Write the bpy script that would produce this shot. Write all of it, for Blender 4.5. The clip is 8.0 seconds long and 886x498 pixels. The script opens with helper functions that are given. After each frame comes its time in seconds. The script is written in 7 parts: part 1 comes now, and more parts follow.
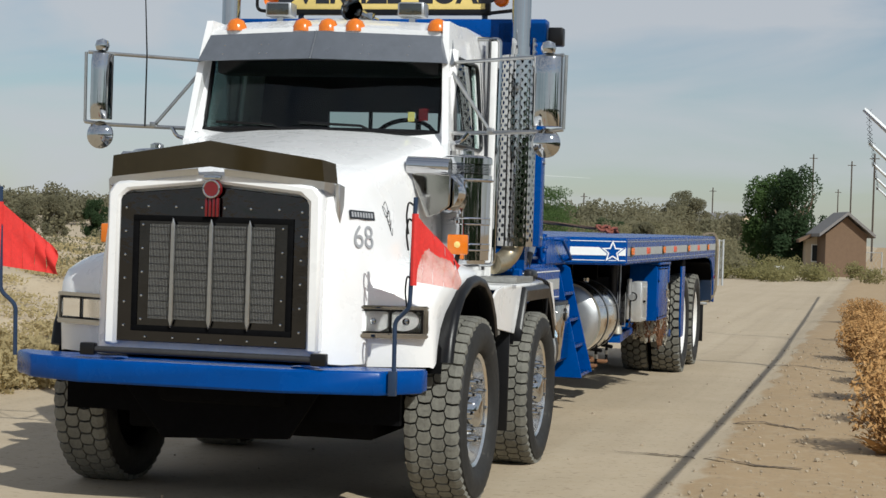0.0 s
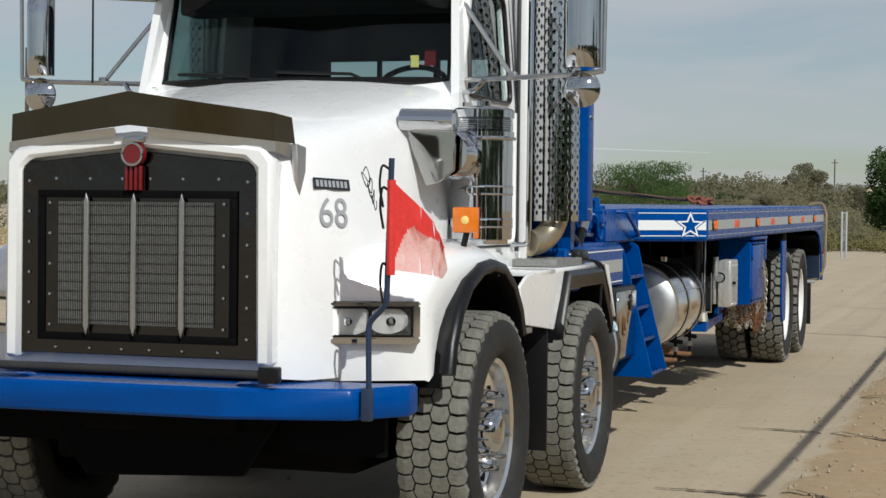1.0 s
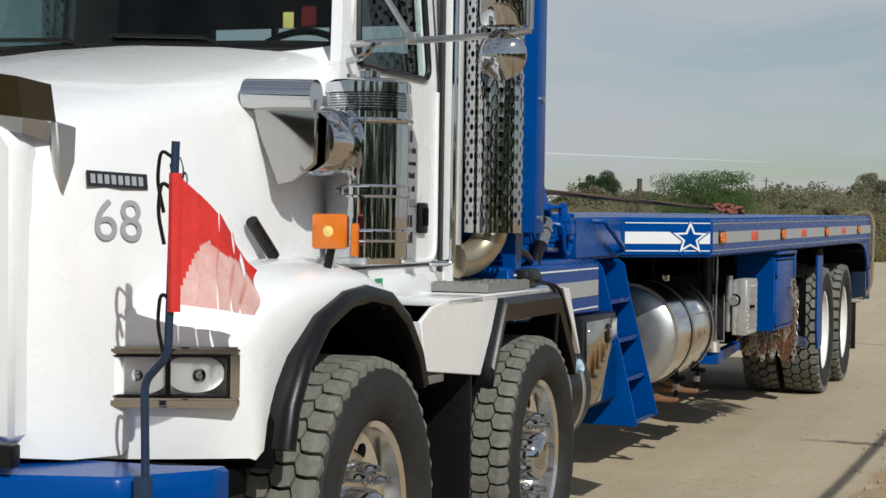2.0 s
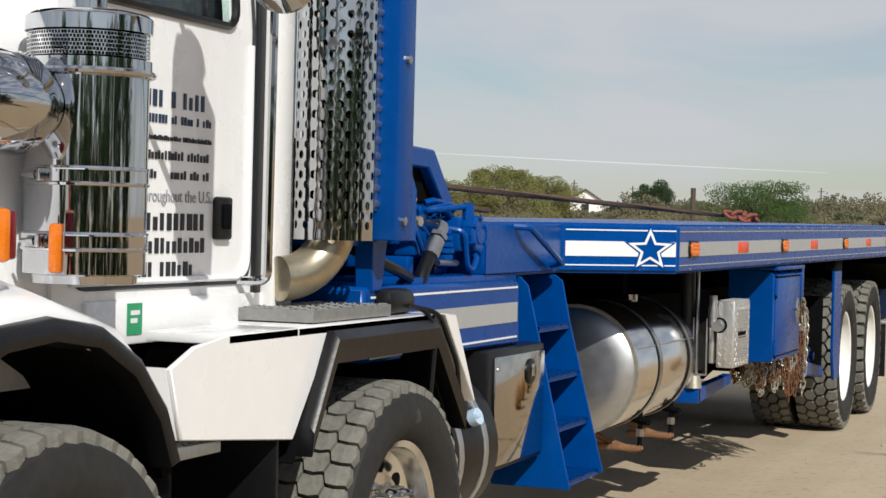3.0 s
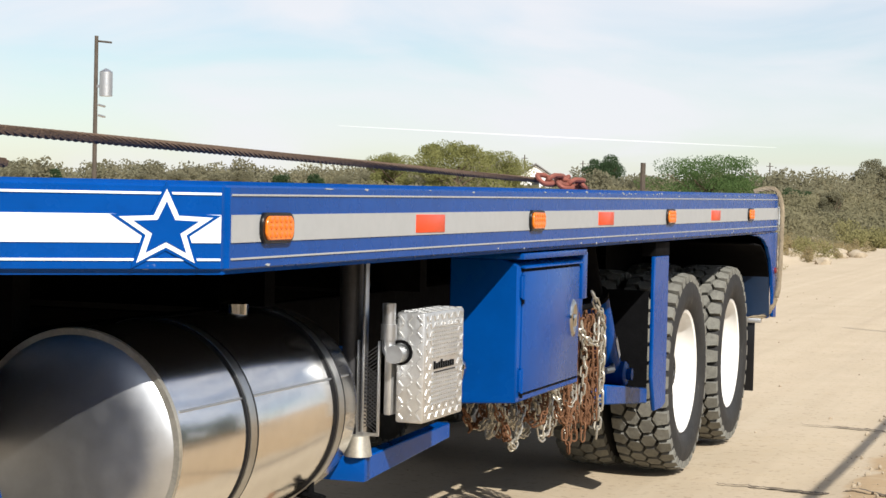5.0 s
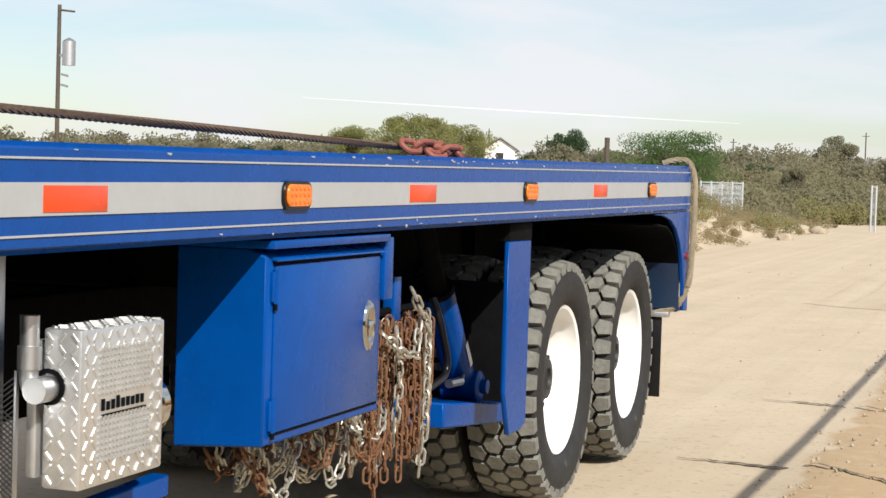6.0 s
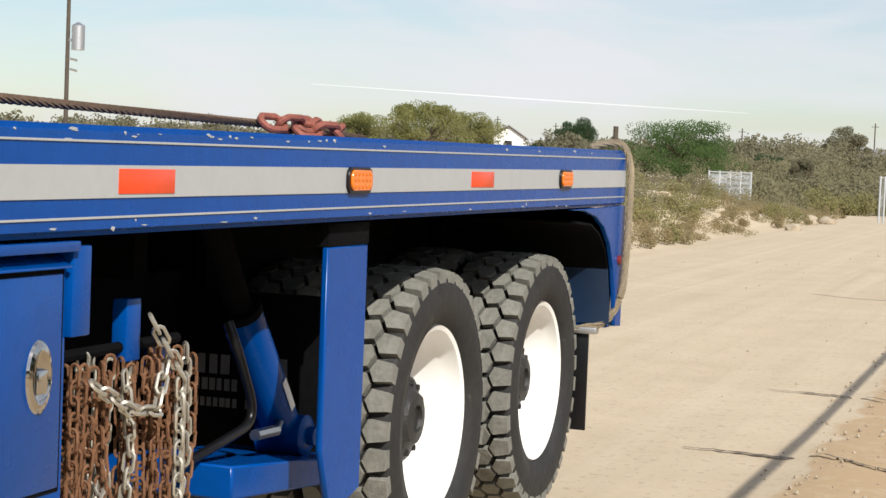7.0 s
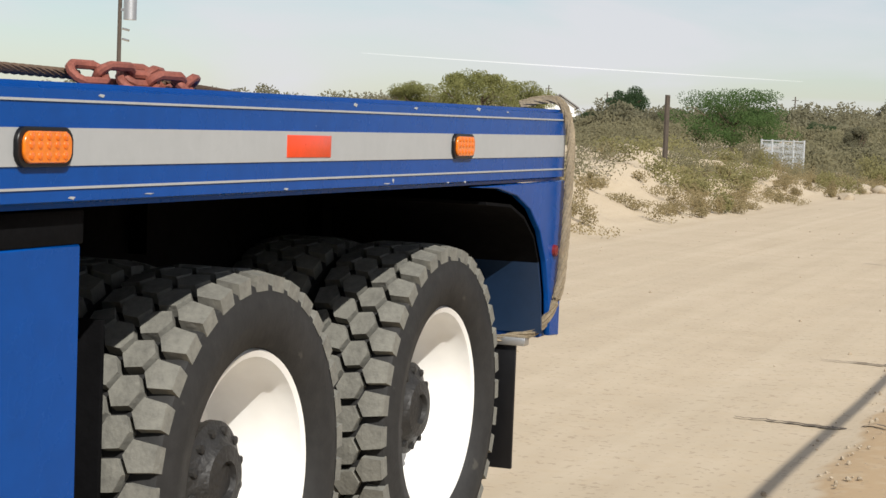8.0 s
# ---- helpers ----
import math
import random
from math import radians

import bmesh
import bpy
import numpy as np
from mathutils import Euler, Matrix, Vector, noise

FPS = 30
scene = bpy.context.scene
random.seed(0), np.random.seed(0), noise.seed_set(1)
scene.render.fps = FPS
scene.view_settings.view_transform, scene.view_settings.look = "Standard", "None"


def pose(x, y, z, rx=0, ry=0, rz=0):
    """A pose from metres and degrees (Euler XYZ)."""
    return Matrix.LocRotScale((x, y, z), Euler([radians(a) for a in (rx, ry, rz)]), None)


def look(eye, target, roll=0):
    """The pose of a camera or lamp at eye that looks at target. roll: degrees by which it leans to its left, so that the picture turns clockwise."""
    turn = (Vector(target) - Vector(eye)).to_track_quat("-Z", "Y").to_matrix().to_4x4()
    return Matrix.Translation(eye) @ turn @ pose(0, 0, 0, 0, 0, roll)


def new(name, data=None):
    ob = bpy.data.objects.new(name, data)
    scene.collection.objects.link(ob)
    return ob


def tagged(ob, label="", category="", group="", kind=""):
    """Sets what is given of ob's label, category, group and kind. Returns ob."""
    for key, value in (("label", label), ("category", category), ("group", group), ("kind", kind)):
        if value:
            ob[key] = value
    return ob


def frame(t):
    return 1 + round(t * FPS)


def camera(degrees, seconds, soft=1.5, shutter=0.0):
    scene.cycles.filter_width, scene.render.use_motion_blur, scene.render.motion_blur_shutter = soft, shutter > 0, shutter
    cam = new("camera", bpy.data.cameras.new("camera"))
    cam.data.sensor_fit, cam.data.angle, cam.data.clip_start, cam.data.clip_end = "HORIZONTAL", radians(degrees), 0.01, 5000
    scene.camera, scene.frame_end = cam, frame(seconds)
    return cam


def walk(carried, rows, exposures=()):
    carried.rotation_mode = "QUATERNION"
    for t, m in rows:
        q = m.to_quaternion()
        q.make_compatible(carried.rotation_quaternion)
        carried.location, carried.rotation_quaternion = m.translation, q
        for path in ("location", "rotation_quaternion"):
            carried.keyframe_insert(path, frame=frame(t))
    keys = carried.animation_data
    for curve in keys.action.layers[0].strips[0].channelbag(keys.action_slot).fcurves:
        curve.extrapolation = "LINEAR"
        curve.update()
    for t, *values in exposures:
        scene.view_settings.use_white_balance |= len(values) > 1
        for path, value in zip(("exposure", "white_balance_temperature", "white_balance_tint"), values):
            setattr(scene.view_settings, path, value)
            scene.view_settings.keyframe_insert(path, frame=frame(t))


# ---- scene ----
cam = camera(28.38, 8.0)
EYE = 1.452
# seconds, yaw, pitch, roll of the camera, which stands still and pans
PAN = [
    (0.0, 13.96, -0.52, -1.83),
    (0.5, 15.49, -0.09, -0.98),
    (1.0, 17.83, -1.28, -0.62),
    (1.5, 19.14, -1.20, -0.42),
    (1.7, 19.38, -1.14, -0.49),
    (2.8, 21.30, -0.76, -1.61),
    (3.0, 21.55, -0.81, -1.42),
    (3.5, 20.67, -1.65, -1.23),
    (4.0, 20.38, -1.40, -1.41),
    (4.2, 20.22, -1.51, -1.35),
    (5.3, 19.67, -1.66, -1.35),
    (5.5, 19.28, -1.94, -1.48),
    (6.0, 18.76, -2.43, -1.80),
    (6.5, 18.89, -2.84, -2.18),
    (7.0, 19.03, -2.85, -2.25),
    (7.5, 19.85, -3.45, -2.35),
    (8.0, 20.69, -3.92, -2.18),
]
walk(cam, [(t, pose(0, 0, EYE, 90 + pitch, roll, yaw)) for t, yaw, pitch, roll in PAN], [(0.0, -0.50, 6240, 6), (0.5, -0.56, 6240, 6), (1.0, -0.62, 6240, 6), (1.5, -0.71, 6240, 6), (2.8, -0.42, 6400, 8), (3.2, -0.28, 6500, 10), (3.6, 0.02, 6500, 10), (4.0, 0.17, 6500, 10), (5.5, 0.24, 6500, 10), (7.0, 0.12, 6500, 10), (8.0, -0.04, 6500, 10)])

# seconds, x, y, z, yaw of the truck, which drives past
DRIVE = [
    (0.0, -3.252, 8.297, -0.018, 0.16),
    (0.5, -3.232, 7.212, -0.009, 0.18),
    (1.0, -3.216, 6.128, 0.000, 0.17),
    (1.5, -3.202, 5.045, -0.002, 0.12),
    (1.7, -3.199, 4.612, -0.006, 0.10),
    (2.8, -3.183, 2.340, -0.003, 0.02),
    (3.0, -3.186, 1.944, -0.002, -0.00),
    (3.5, -3.198, 0.973, 0.009, -0.02),
    (4.0, -3.189, 0.013, 0.005, 0.00),
    (4.2, -3.192, -0.371, 0.020, 0.04),
    (5.3, -3.156, -2.506, 0.004, 0.15),
    (5.5, -3.160, -2.874, 0.008, 0.09),
    (6.0, -3.188, -3.776, 0.005, -0.02),
    (6.5, -3.222, -4.700, -0.003, -0.20),
    (7.0, -3.241, -5.600, -0.002, -0.26),
    (7.5, -3.237, -6.543, -0.002, -0.30),
    (8.0, -3.204, -7.492, -0.001, -0.21),
]

# ---- daylight ----
TO_SUN = Vector((0.56, -0.59, 0.655)).normalized()
world = bpy.data.worlds.new("daylight")
scene.world = world
world.use_nodes = True
wt = world.node_tree
wt.nodes.clear()
w_out = wt.nodes.new("ShaderNodeOutputWorld")
w_bg = wt.nodes.new("ShaderNodeBackground")
w_sky = wt.nodes.new("ShaderNodeTexSky")
w_sky.sky_type, w_sky.sun_disc = "NISHITA", False
w_sky.sun_elevation = math.asin(TO_SUN.z)
w_sky.sun_rotation = math.atan2(TO_SUN.x, TO_SUN.y)
w_sky.dust_density, w_sky.air_density, w_sky.ozone_density = 0.5, 1.0, 2.5
w_bg.inputs["Strength"].default_value = 0.099
# thin high cloud over the whole sky
w_cloud = wt.nodes.new("ShaderNodeTexNoise")
w_cloud.inputs["Scale"].default_value, w_cloud.inputs["Detail"].default_value = 4.6, 8.0
w_cloud.inputs["Distortion"].default_value = 0.5
w_co = wt.nodes.new("ShaderNodeTexCoord")
w_map = wt.nodes.new("ShaderNodeMapping")
w_map.inputs["Scale"].default_value = (1.0, 1.0, 4.0)
w_map.inputs["Location"].default_value = (0.35, 0.1, 0.2)
wt.links.new(w_co.outputs["Generated"], w_map.inputs["Vector"])
wt.links.new(w_map.outputs["Vector"], w_cloud.inputs["Vector"])
w_ramp = wt.nodes.new("ShaderNodeValToRGB")
w_ramp.color_ramp.elements[0].position, w_ramp.color_ramp.elements[0].color = 0.38, (0.17, 0.17, 0.17, 1)
w_ramp.color_ramp.elements[1].position, w_ramp.color_ramp.elements[1].color = 0.60, (0.86, 0.86, 0.86, 1)
w_mix = wt.nodes.new("ShaderNodeMixRGB")
w_mix.inputs["Color2"].default_value = (7.68, 7.70, 8.10, 1)
wt.links.new(w_cloud.outputs["Fac"], w_ramp.inputs["Fac"])
wt.links.new(w_ramp.outputs["Color"], w_mix.inputs["Fac"])
wt.links.new(w_sky.outputs["Color"], w_mix.inputs["Color1"])
wt.links.new(w_mix.outputs["Color"], w_bg.inputs["Color"])
wt.links.new(w_bg.outputs["Background"], w_out.inputs["Surface"])
sun = new("sun", bpy.data.lights.new("sun", "SUN"))
sun.data.energy, sun.data.angle, sun.data.color = 5.4, radians(0.5), (1.0, 0.965, 0.90)
sun.matrix_basis = look((0, 0, 0), -TO_SUN)


# ---- materials ----
def mat(name, color, rough=0.5, metal=0.0, var=0.12, scale=6.0, bump=0.0, bscale=60.0, color2=None, spot=None, coat=0.0, dust=0.0, emit=0.0, spec=0.5):
    """A surface with broad variation, fine grain and relief. color2: the other end of the variation. spot: (colour, scale, threshold) of stains. dust: share of dry dust."""
    m = bpy.data.materials.new(name)
    m.use_nodes = True
    t = m.node_tree
    b = t.nodes["Principled BSDF"]
    b.inputs["Roughness"].default_value, b.inputs["Metallic"].default_value = rough, metal
    b.inputs["Coat Weight"].default_value = coat
    b.inputs["Specular IOR Level"].default_value = spec
    b.inputs["Coat Roughness"].default_value = 0.05
    co = t.nodes.new("ShaderNodeTexCoord")

    def noise_at(s, detail=5.0):
        n = t.nodes.new("ShaderNodeTexNoise")
        n.inputs["Scale"].default_value, n.inputs["Detail"].default_value = s, detail
        t.links.new(co.outputs["Object"], n.inputs["Vector"])
        return n.outputs["Fac"]

    def mixed(fac, c1, c2):
        x = t.nodes.new("ShaderNodeMixRGB")
        t.links.new(fac, x.inputs["Fac"])
        for c, k in ((c1, "Color1"), (c2, "Color2")):
            if isinstance(c, tuple):
                x.inputs[k].default_value = (*c, 1)
            else:
                t.links.new(c, x.inputs[k])
        return x.outputs["Color"]

    def step(fac, a, z):
        r = t.nodes.new("ShaderNodeMapRange")
        r.inputs["From Min"].default_value, r.inputs["From Max"].default_value = a, z
        t.links.new(fac, r.inputs["Value"])
        return r.outputs["Result"]

    c2 = color2 or tuple(min(1, v * (1 + var)) for v in color)
    c1 = color if color2 else tuple(v * (1 - var) for v in color)
    col = mixed(step(noise_at(scale), 0.3, 0.7), c1, c2)
    col = mixed(step(noise_at(scale * 13, 3), 0.25, 0.75), col, mixed(step(noise_at(scale * 5), 0.3, 0.7), c1, c2))
    if spot:
        col = mixed(step(noise_at(spot[1], 8), spot[2], spot[2] + 0.04), col, spot[0])
    if dust:
        col = mixed(step(noise_at(3.1, 8), 0.75 - dust, 1.1 - dust * 0.5), col, (0.42, 0.35, 0.26))
    t.links.new(col, b.inputs["Base Color"])
    rr = t.nodes.new("ShaderNodeMapRange")
    rr.inputs["To Min"].default_value, rr.inputs["To Max"].default_value = max(0.02, rough * 0.8), min(1, rough * 1.2)
    t.links.new(noise_at(scale * 3), rr.inputs["Value"])
    t.links.new(rr.outputs["Result"], b.inputs["Roughness"])
    if bump:
        bp = t.nodes.new("ShaderNodeBump")
        bp.inputs["Strength"].default_value, bp.inputs["Distance"].default_value = min(1, bump), 0.01 * max(1, bump)
        t.links.new(noise_at(bscale, 6), bp.inputs["Height"])
        t.links.new(bp.outputs["Normal"], b.inputs["Normal"])
    if emit:
        t.links.new(col, b.inputs["Emission Color"])
        b.inputs["Emission Strength"].default_value = emit
    return m


def leafy(m, share=0.4):
    """Lets part of the light through thin leaves."""
    t = m.node_tree
    b = t.nodes["Principled BSDF"]
    b.inputs["Specular IOR Level"].default_value = 0.2
    tr = t.nodes.new("ShaderNodeBsdfTranslucent")
    t.links.new(b.inputs["Base Color"].links[0].from_socket, tr.inputs["Color"])
    mx = t.nodes.new("ShaderNodeMixShader")
    mx.inputs["Fac"].default_value = share
    t.links.new(b.outputs["BSDF"], mx.inputs[1])
    t.links.new(tr.outputs["BSDF"], mx.inputs[2])
    t.links.new(mx.outputs["Shader"], t.nodes["Material Output"].inputs["Surface"])


M = {}
M["white"] = mat("white_paint", (0.84, 0.84, 0.84), 0.28, var=0.03, scale=2, coat=0.5)
M["blue"] = mat("blue_paint", (0.0, 0.053, 0.25), 0.27, var=0.10, scale=2.5, coat=0.0, spec=0.15, bump=0.03, bscale=25)
M["bluechip"] = mat("chipped_blue_paint", (0.0, 0.053, 0.25), 0.27, var=0.12, scale=3, coat=0.0, spec=0.15, spot=((0.42, 0.46, 0.45), 7.5, 0.745))
M["stripe"] = mat("grey_stripe", (0.36, 0.37, 0.37), 0.45, var=0.05)
M["wstripe"] = mat("white_stripe", (0.75, 0.77, 0.78), 0.45, var=0.03)
M["black"] = mat("black_plastic", (0.006, 0.006, 0.007), 0.35, var=0.25, bump=0.05, spec=0.3)
M["visorsteel"] = mat("blue_grey_steel", (0.20, 0.215, 0.24), 0.30, 0.6, var=0.10, scale=3)
M["coregrey"] = mat("dark_radiator_metal", (0.055, 0.055, 0.058), 0.5, 0.6, var=0.2, scale=8)
M["stepgrey"] = mat("worn_step_aluminium", (0.30, 0.30, 0.285), 0.5, 0.7, var=0.2, scale=9, bump=0.1)
# near-black for dark parts; also paints the shade under and inside the truck
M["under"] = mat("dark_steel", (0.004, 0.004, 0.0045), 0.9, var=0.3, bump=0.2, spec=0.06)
M["rubber"] = mat("tyre_rubber", (0.016, 0.016, 0.016), 0.7, var=0.25, scale=5, color2=(0.030, 0.029, 0.028), bump=0.2, bscale=40, spec=0.3, spot=((0.055, 0.052, 0.046), 11, 0.66))
M["tread"] = mat("dusty_tread_rubber", (0.115, 0.112, 0.098), 0.9, var=0.3, scale=9, color2=(0.215, 0.21, 0.18), bump=0.3, bscale=70)
M["chrome"] = mat("chrome", (0.50, 0.51, 0.52), 0.05, 1.0, var=0.04)
M["stainless"] = mat("polished_stainless", (0.50, 0.49, 0.47), 0.06, 1.0, var=0.08, scale=3)
# polished stainless; the dark reflections are put into its base colour
M["darksteel"] = mat("stainless_with_dark_reflection", (0.058, 0.058, 0.060), 0.03, 1.0, var=0.10, scale=2, bump=0.8, bscale=2.6)
M["shieldsteel"] = mat("mirror_stainless", (0.48, 0.46, 0.43), 0.05, 1.0, var=0.06, scale=2)
M["mirror"] = mat("mirror_chrome", (0.56, 0.57, 0.59), 0.03, 1.0, var=0.03, scale=4)
M["screensteel"] = mat("dull_screen_steel", (0.060, 0.060, 0.060), 0.16, 1.0, var=0.15, scale=5, bump=0.15, bscale=5)
M["grease"] = mat("greasy_cast_iron", (0.022, 0.021, 0.02), 0.55, 0.2, var=0.4, scale=20, bump=0.5, bscale=60)
M["fencegrey"] = mat("weathered_chain_link", (0.26, 0.28, 0.29), 0.6, 0.4, var=0.15)
M["alu"] = mat("aluminium", (0.46, 0.46, 0.45), 0.30, 1.0, var=0.12, scale=5, bump=0.06)
M["alubright"] = mat("polished_aluminium_tank", (0.80, 0.79, 0.77), 0.19, 1.0, var=0.06, scale=4, bump=0.10, bscale=4)
M["alusatin"] = mat("satin_aluminium", (0.55, 0.56, 0.57), 0.42, 1.0, var=0.06, scale=6)
M["smoke"] = mat("smoked_deflector", (0.030, 0.022, 0.010), 0.12, var=0.15, scale=3, coat=0.0, spec=0.35)
M["amber"] = mat("amber_lens", (0.66, 0.16, 0.006), 0.22, var=0.15, scale=30, coat=0.4, emit=0.06)
M["red"] = mat("red_reflector", (0.72, 0.06, 0.012), 0.30, var=0.10, scale=30)
M["redflag"] = mat("red_flag_cloth", (0.62, 0.03, 0.025), 0.8, var=0.15, scale=14, bump=0.2)
M["emblem"] = mat("red_enamel", (0.15, 0.006, 0.009), 0.25, var=0.1, coat=0.3)
M["grey"] = mat("grey_lettering", (0.33, 0.34, 0.36), 0.5, var=0.05)
M["ink"] = mat("black_lettering", (0.012, 0.014, 0.02), 0.5)
M["signyellow"] = mat("yellow_sign_board", (0.82, 0.62, 0.20), 0.5, var=0.06, scale=3)
M["green"] = mat("green_sticker", (0.02, 0.30, 0.12), 0.5)
M["whiterim"] = mat("white_rim_paint", (0.82, 0.81, 0.78), 0.35, var=0.04, scale=4, coat=0.3)
M["rust"] = mat("rusty_chain", (0.11, 0.045, 0.02), 0.85, 0.3, var=0.4, scale=20, color2=(0.24, 0.12, 0.06), bump=0.4, bscale=120)
M["galv"] = mat("galvanised_chain", (0.50, 0.47, 0.40), 0.5, 0.8, var=0.2, scale=25)
M["redchain"] = mat("red_oxide_chain", (0.24, 0.075, 0.05), 0.7, 0.2, var=0.3, scale=18, bump=0.3)
M["rope"] = mat("rusty_wire_rope", (0.12, 0.075, 0.045), 0.8, 0.2, var=0.35, scale=30, bump=0.5, bscale=90)
M["tailrope"] = mat("weathered_wire_rope", (0.26, 0.21, 0.14), 0.8, 0.1, var=0.3, scale=30, bump=0.5, bscale=90)
M["tanpipe"] = mat("heat_stained_pipe", (0.44, 0.38, 0.27), 0.32, 0.85, var=0.2, scale=6)
M["brownsteel"] = mat("rusted_bracket", (0.22, 0.11, 0.055), 0.8, 0.2, var=0.35, scale=12, bump=0.3)
M["dark"] = mat("dark_cab_interior", (0.012, 0.013, 0.014), 0.8, var=0.2)
M["seat"] = mat("dark_upholstery", (0.025, 0.026, 0.028), 0.9, var=0.2)
M["platealu"] = mat("bright_tread_plate", (0.66, 0.66, 0.65), 0.38, 0.8, var=0.10, scale=6, bump=0.05)
M["lens"] = mat("headlamp_reflector", (0.17, 0.17, 0.155), 0.12, 1.0, var=0.10, scale=40, bump=0.25, bscale=60)
M["bluecap"] = mat("pale_blue_cap", (0.42, 0.56, 0.68), 0.4)
M["polesteel"] = mat("navy_painted_rod", (0.012, 0.03, 0.07), 0.4)


def glass(name, tint, rough=0.0):
    m = bpy.data.materials.new(name)
    m.use_nodes = True
    b = m.node_tree.nodes["Principled BSDF"]
    b.inputs["Base Color"].default_value = (*tint, 1)
    b.inputs["Roughness"].default_value, b.inputs["IOR"].default_value = rough, 1.3
    b.inputs["Transmission Weight"].default_value = 1.0
    return m


M["glass"] = glass("tinted_cab_glass", (0.40, 0.50, 0.48))
M["clear"] = glass("clear_lens", (0.95, 0.96, 0.95), 0.02)


def ground_material():
    """Dry dirt: pale packed lanes streaked along the road, rougher brown verge, fine grit."""
    m = mat("dry_dirt", (0.40, 0.32, 0.215), 0.95, var=0.1, scale=0.35, color2=(0.48, 0.39, 0.275), bump=0.35, bscale=14)
    t = m.node_tree
    b = t.nodes["Principled BSDF"]
    base = b.inputs["Base Color"].links[0].from_socket
    co = t.nodes.new("ShaderNodeTexCoord")

    def streak(sx, sy, scale, lo, hi, detail=6.0):
        mp = t.nodes.new("ShaderNodeMapping")
        mp.inputs["Scale"].default_value = (sx, sy, 1)
        n = t.nodes.new("ShaderNodeTexNoise")
        n.inputs["Scale"].default_value, n.inputs["Detail"].default_value = scale, detail
        r = t.nodes.new("ShaderNodeMapRange")
        r.inputs["From Min"].default_value, r.inputs["From Max"].default_value = lo, hi
        t.links.new(co.outputs["Object"], mp.inputs["Vector"])
        t.links.new(mp.outputs["Vector"], n.inputs["Vector"])
        t.links.new(n.outputs["Fac"], r.inputs["Value"])
        return r.outputs["Result"]

    def over(fac, below, colour, share):
        k = t.nodes.new("ShaderNodeMath")
        k.operation = "MULTIPLY"
        k.inputs[1].default_value = share
        t.links.new(fac, k.inputs[0])
        x = t.nodes.new("ShaderNodeMixRGB")
        x.inputs["Color2"].default_value = (*colour, 1)
        t.links.new(k.outputs["Value"], x.inputs["Fac"])
        t.links.new(below, x.inputs["Color1"])
        return x.outputs["Color"]

    col = over(streak(3.0, 0.05, 1.0, 0.45, 0.7), base, (0.53, 0.445, 0.32), 0.4)
    col = over(streak(5.0, 0.09, 1.0, 0.52, 0.72), col, (0.35, 0.275, 0.185), 0.3)
    # the near verge is darker, gritty and stained
    sep = t.nodes.new("ShaderNodeSeparateXYZ")
    t.links.new(co.outputs["Object"], sep.inputs["Vector"])
    wob = t.nodes.new("ShaderNodeMath")
    wob.operation = "MULTIPLY_ADD"
    wob.inputs[1].default_value = 0.5
    t.links.new(streak(1, 1, 1.3, 0.0, 1.0), wob.inputs[0])
    t.links.new(sep.outputs["X"], wob.inputs[2])
    edge = t.nodes.new("ShaderNodeMapRange")
    edge.inputs["From Min"].default_value, edge.inputs["From Max"].default_value = -0.80, -0.74
    t.links.new(wob.outputs["Value"], edge.inputs["Value"])
    col = over(edge.outputs["Result"], col, (0.36, 0.245, 0.128), 0.85)
    col = over(streak(1, 1, 9, 0.52, 0.62, 8), col, (0.44, 0.345, 0.225), 0.35)
    col = over(streak(1, 1, 26, 0.60, 0.68, 3), col, (0.24, 0.18, 0.115), 0.5)
    t.links.new(col, b.inputs["Base Color"])
    return m


M["dirt"] = ground_material()
M["grass"] = mat("dry_grass", (0.42, 0.34, 0.17), 0.9, var=0.3, scale=0.8, color2=(0.54, 0.45, 0.26))
M["yellowbrush"] = mat("rabbitbrush", (0.20, 0.19, 0.075), 0.9, var=0.3, scale=0.8, color2=(0.30, 0.27, 0.13))
# white lettering darkened to grey for the shade it stands in
M["faded"] = mat("shade_dimmed_lettering", (0.13, 0.13, 0.13), 0.7)
# sage is lightened to carry the haze over the far brush
M["sage"] = mat("sagebrush", (0.165, 0.155, 0.085), 0.9, var=0.3, scale=0.5, color2=(0.26, 0.235, 0.145))
M["straw"] = mat("straw_brush", (0.33, 0.26, 0.14), 0.9, var=0.3, scale=0.7, color2=(0.25, 0.21, 0.11))
M["tumble"] = mat("orange_dry_bush", (0.36, 0.19, 0.06), 0.9, var=0.3, scale=5, color2=(0.48, 0.28, 0.11))
M["leaf"] = mat("green_leaves", (0.055, 0.10, 0.03), 0.8, var=0.3, scale=0.6, color2=(0.10, 0.155, 0.05))
M["leafdark"] = mat("dark_leaves", (0.035, 0.065, 0.028), 0.8, var=0.3, scale=0.6, color2=(0.06, 0.095, 0.04))
M["leafpale"] = mat("pale_yellow_leaves", (0.17, 0.18, 0.06), 0.8, var=0.3, scale=0.3, color2=(0.27, 0.26, 0.10))
# dusty leaves, paled further so the colour holds the distant haze
M["leafdust"] = mat("dusty_hazed_olive_leaves", (0.16, 0.155, 0.095), 0.85, var=0.3, scale=0.4, color2=(0.235, 0.215, 0.14))
for k in ("grass", "yellowbrush", "sage", "straw", "leaf", "leafdark", "leafpale", "leafdust"):
    leafy(M[k], 0.5)
M["bark"] = mat("bark", (0.12, 0.085, 0.055), 0.9, var=0.3, bump=0.5)
M["wood"] = mat("weathered_pole", (0.072, 0.056, 0.042), 0.9, var=0.3, bump=0.3)
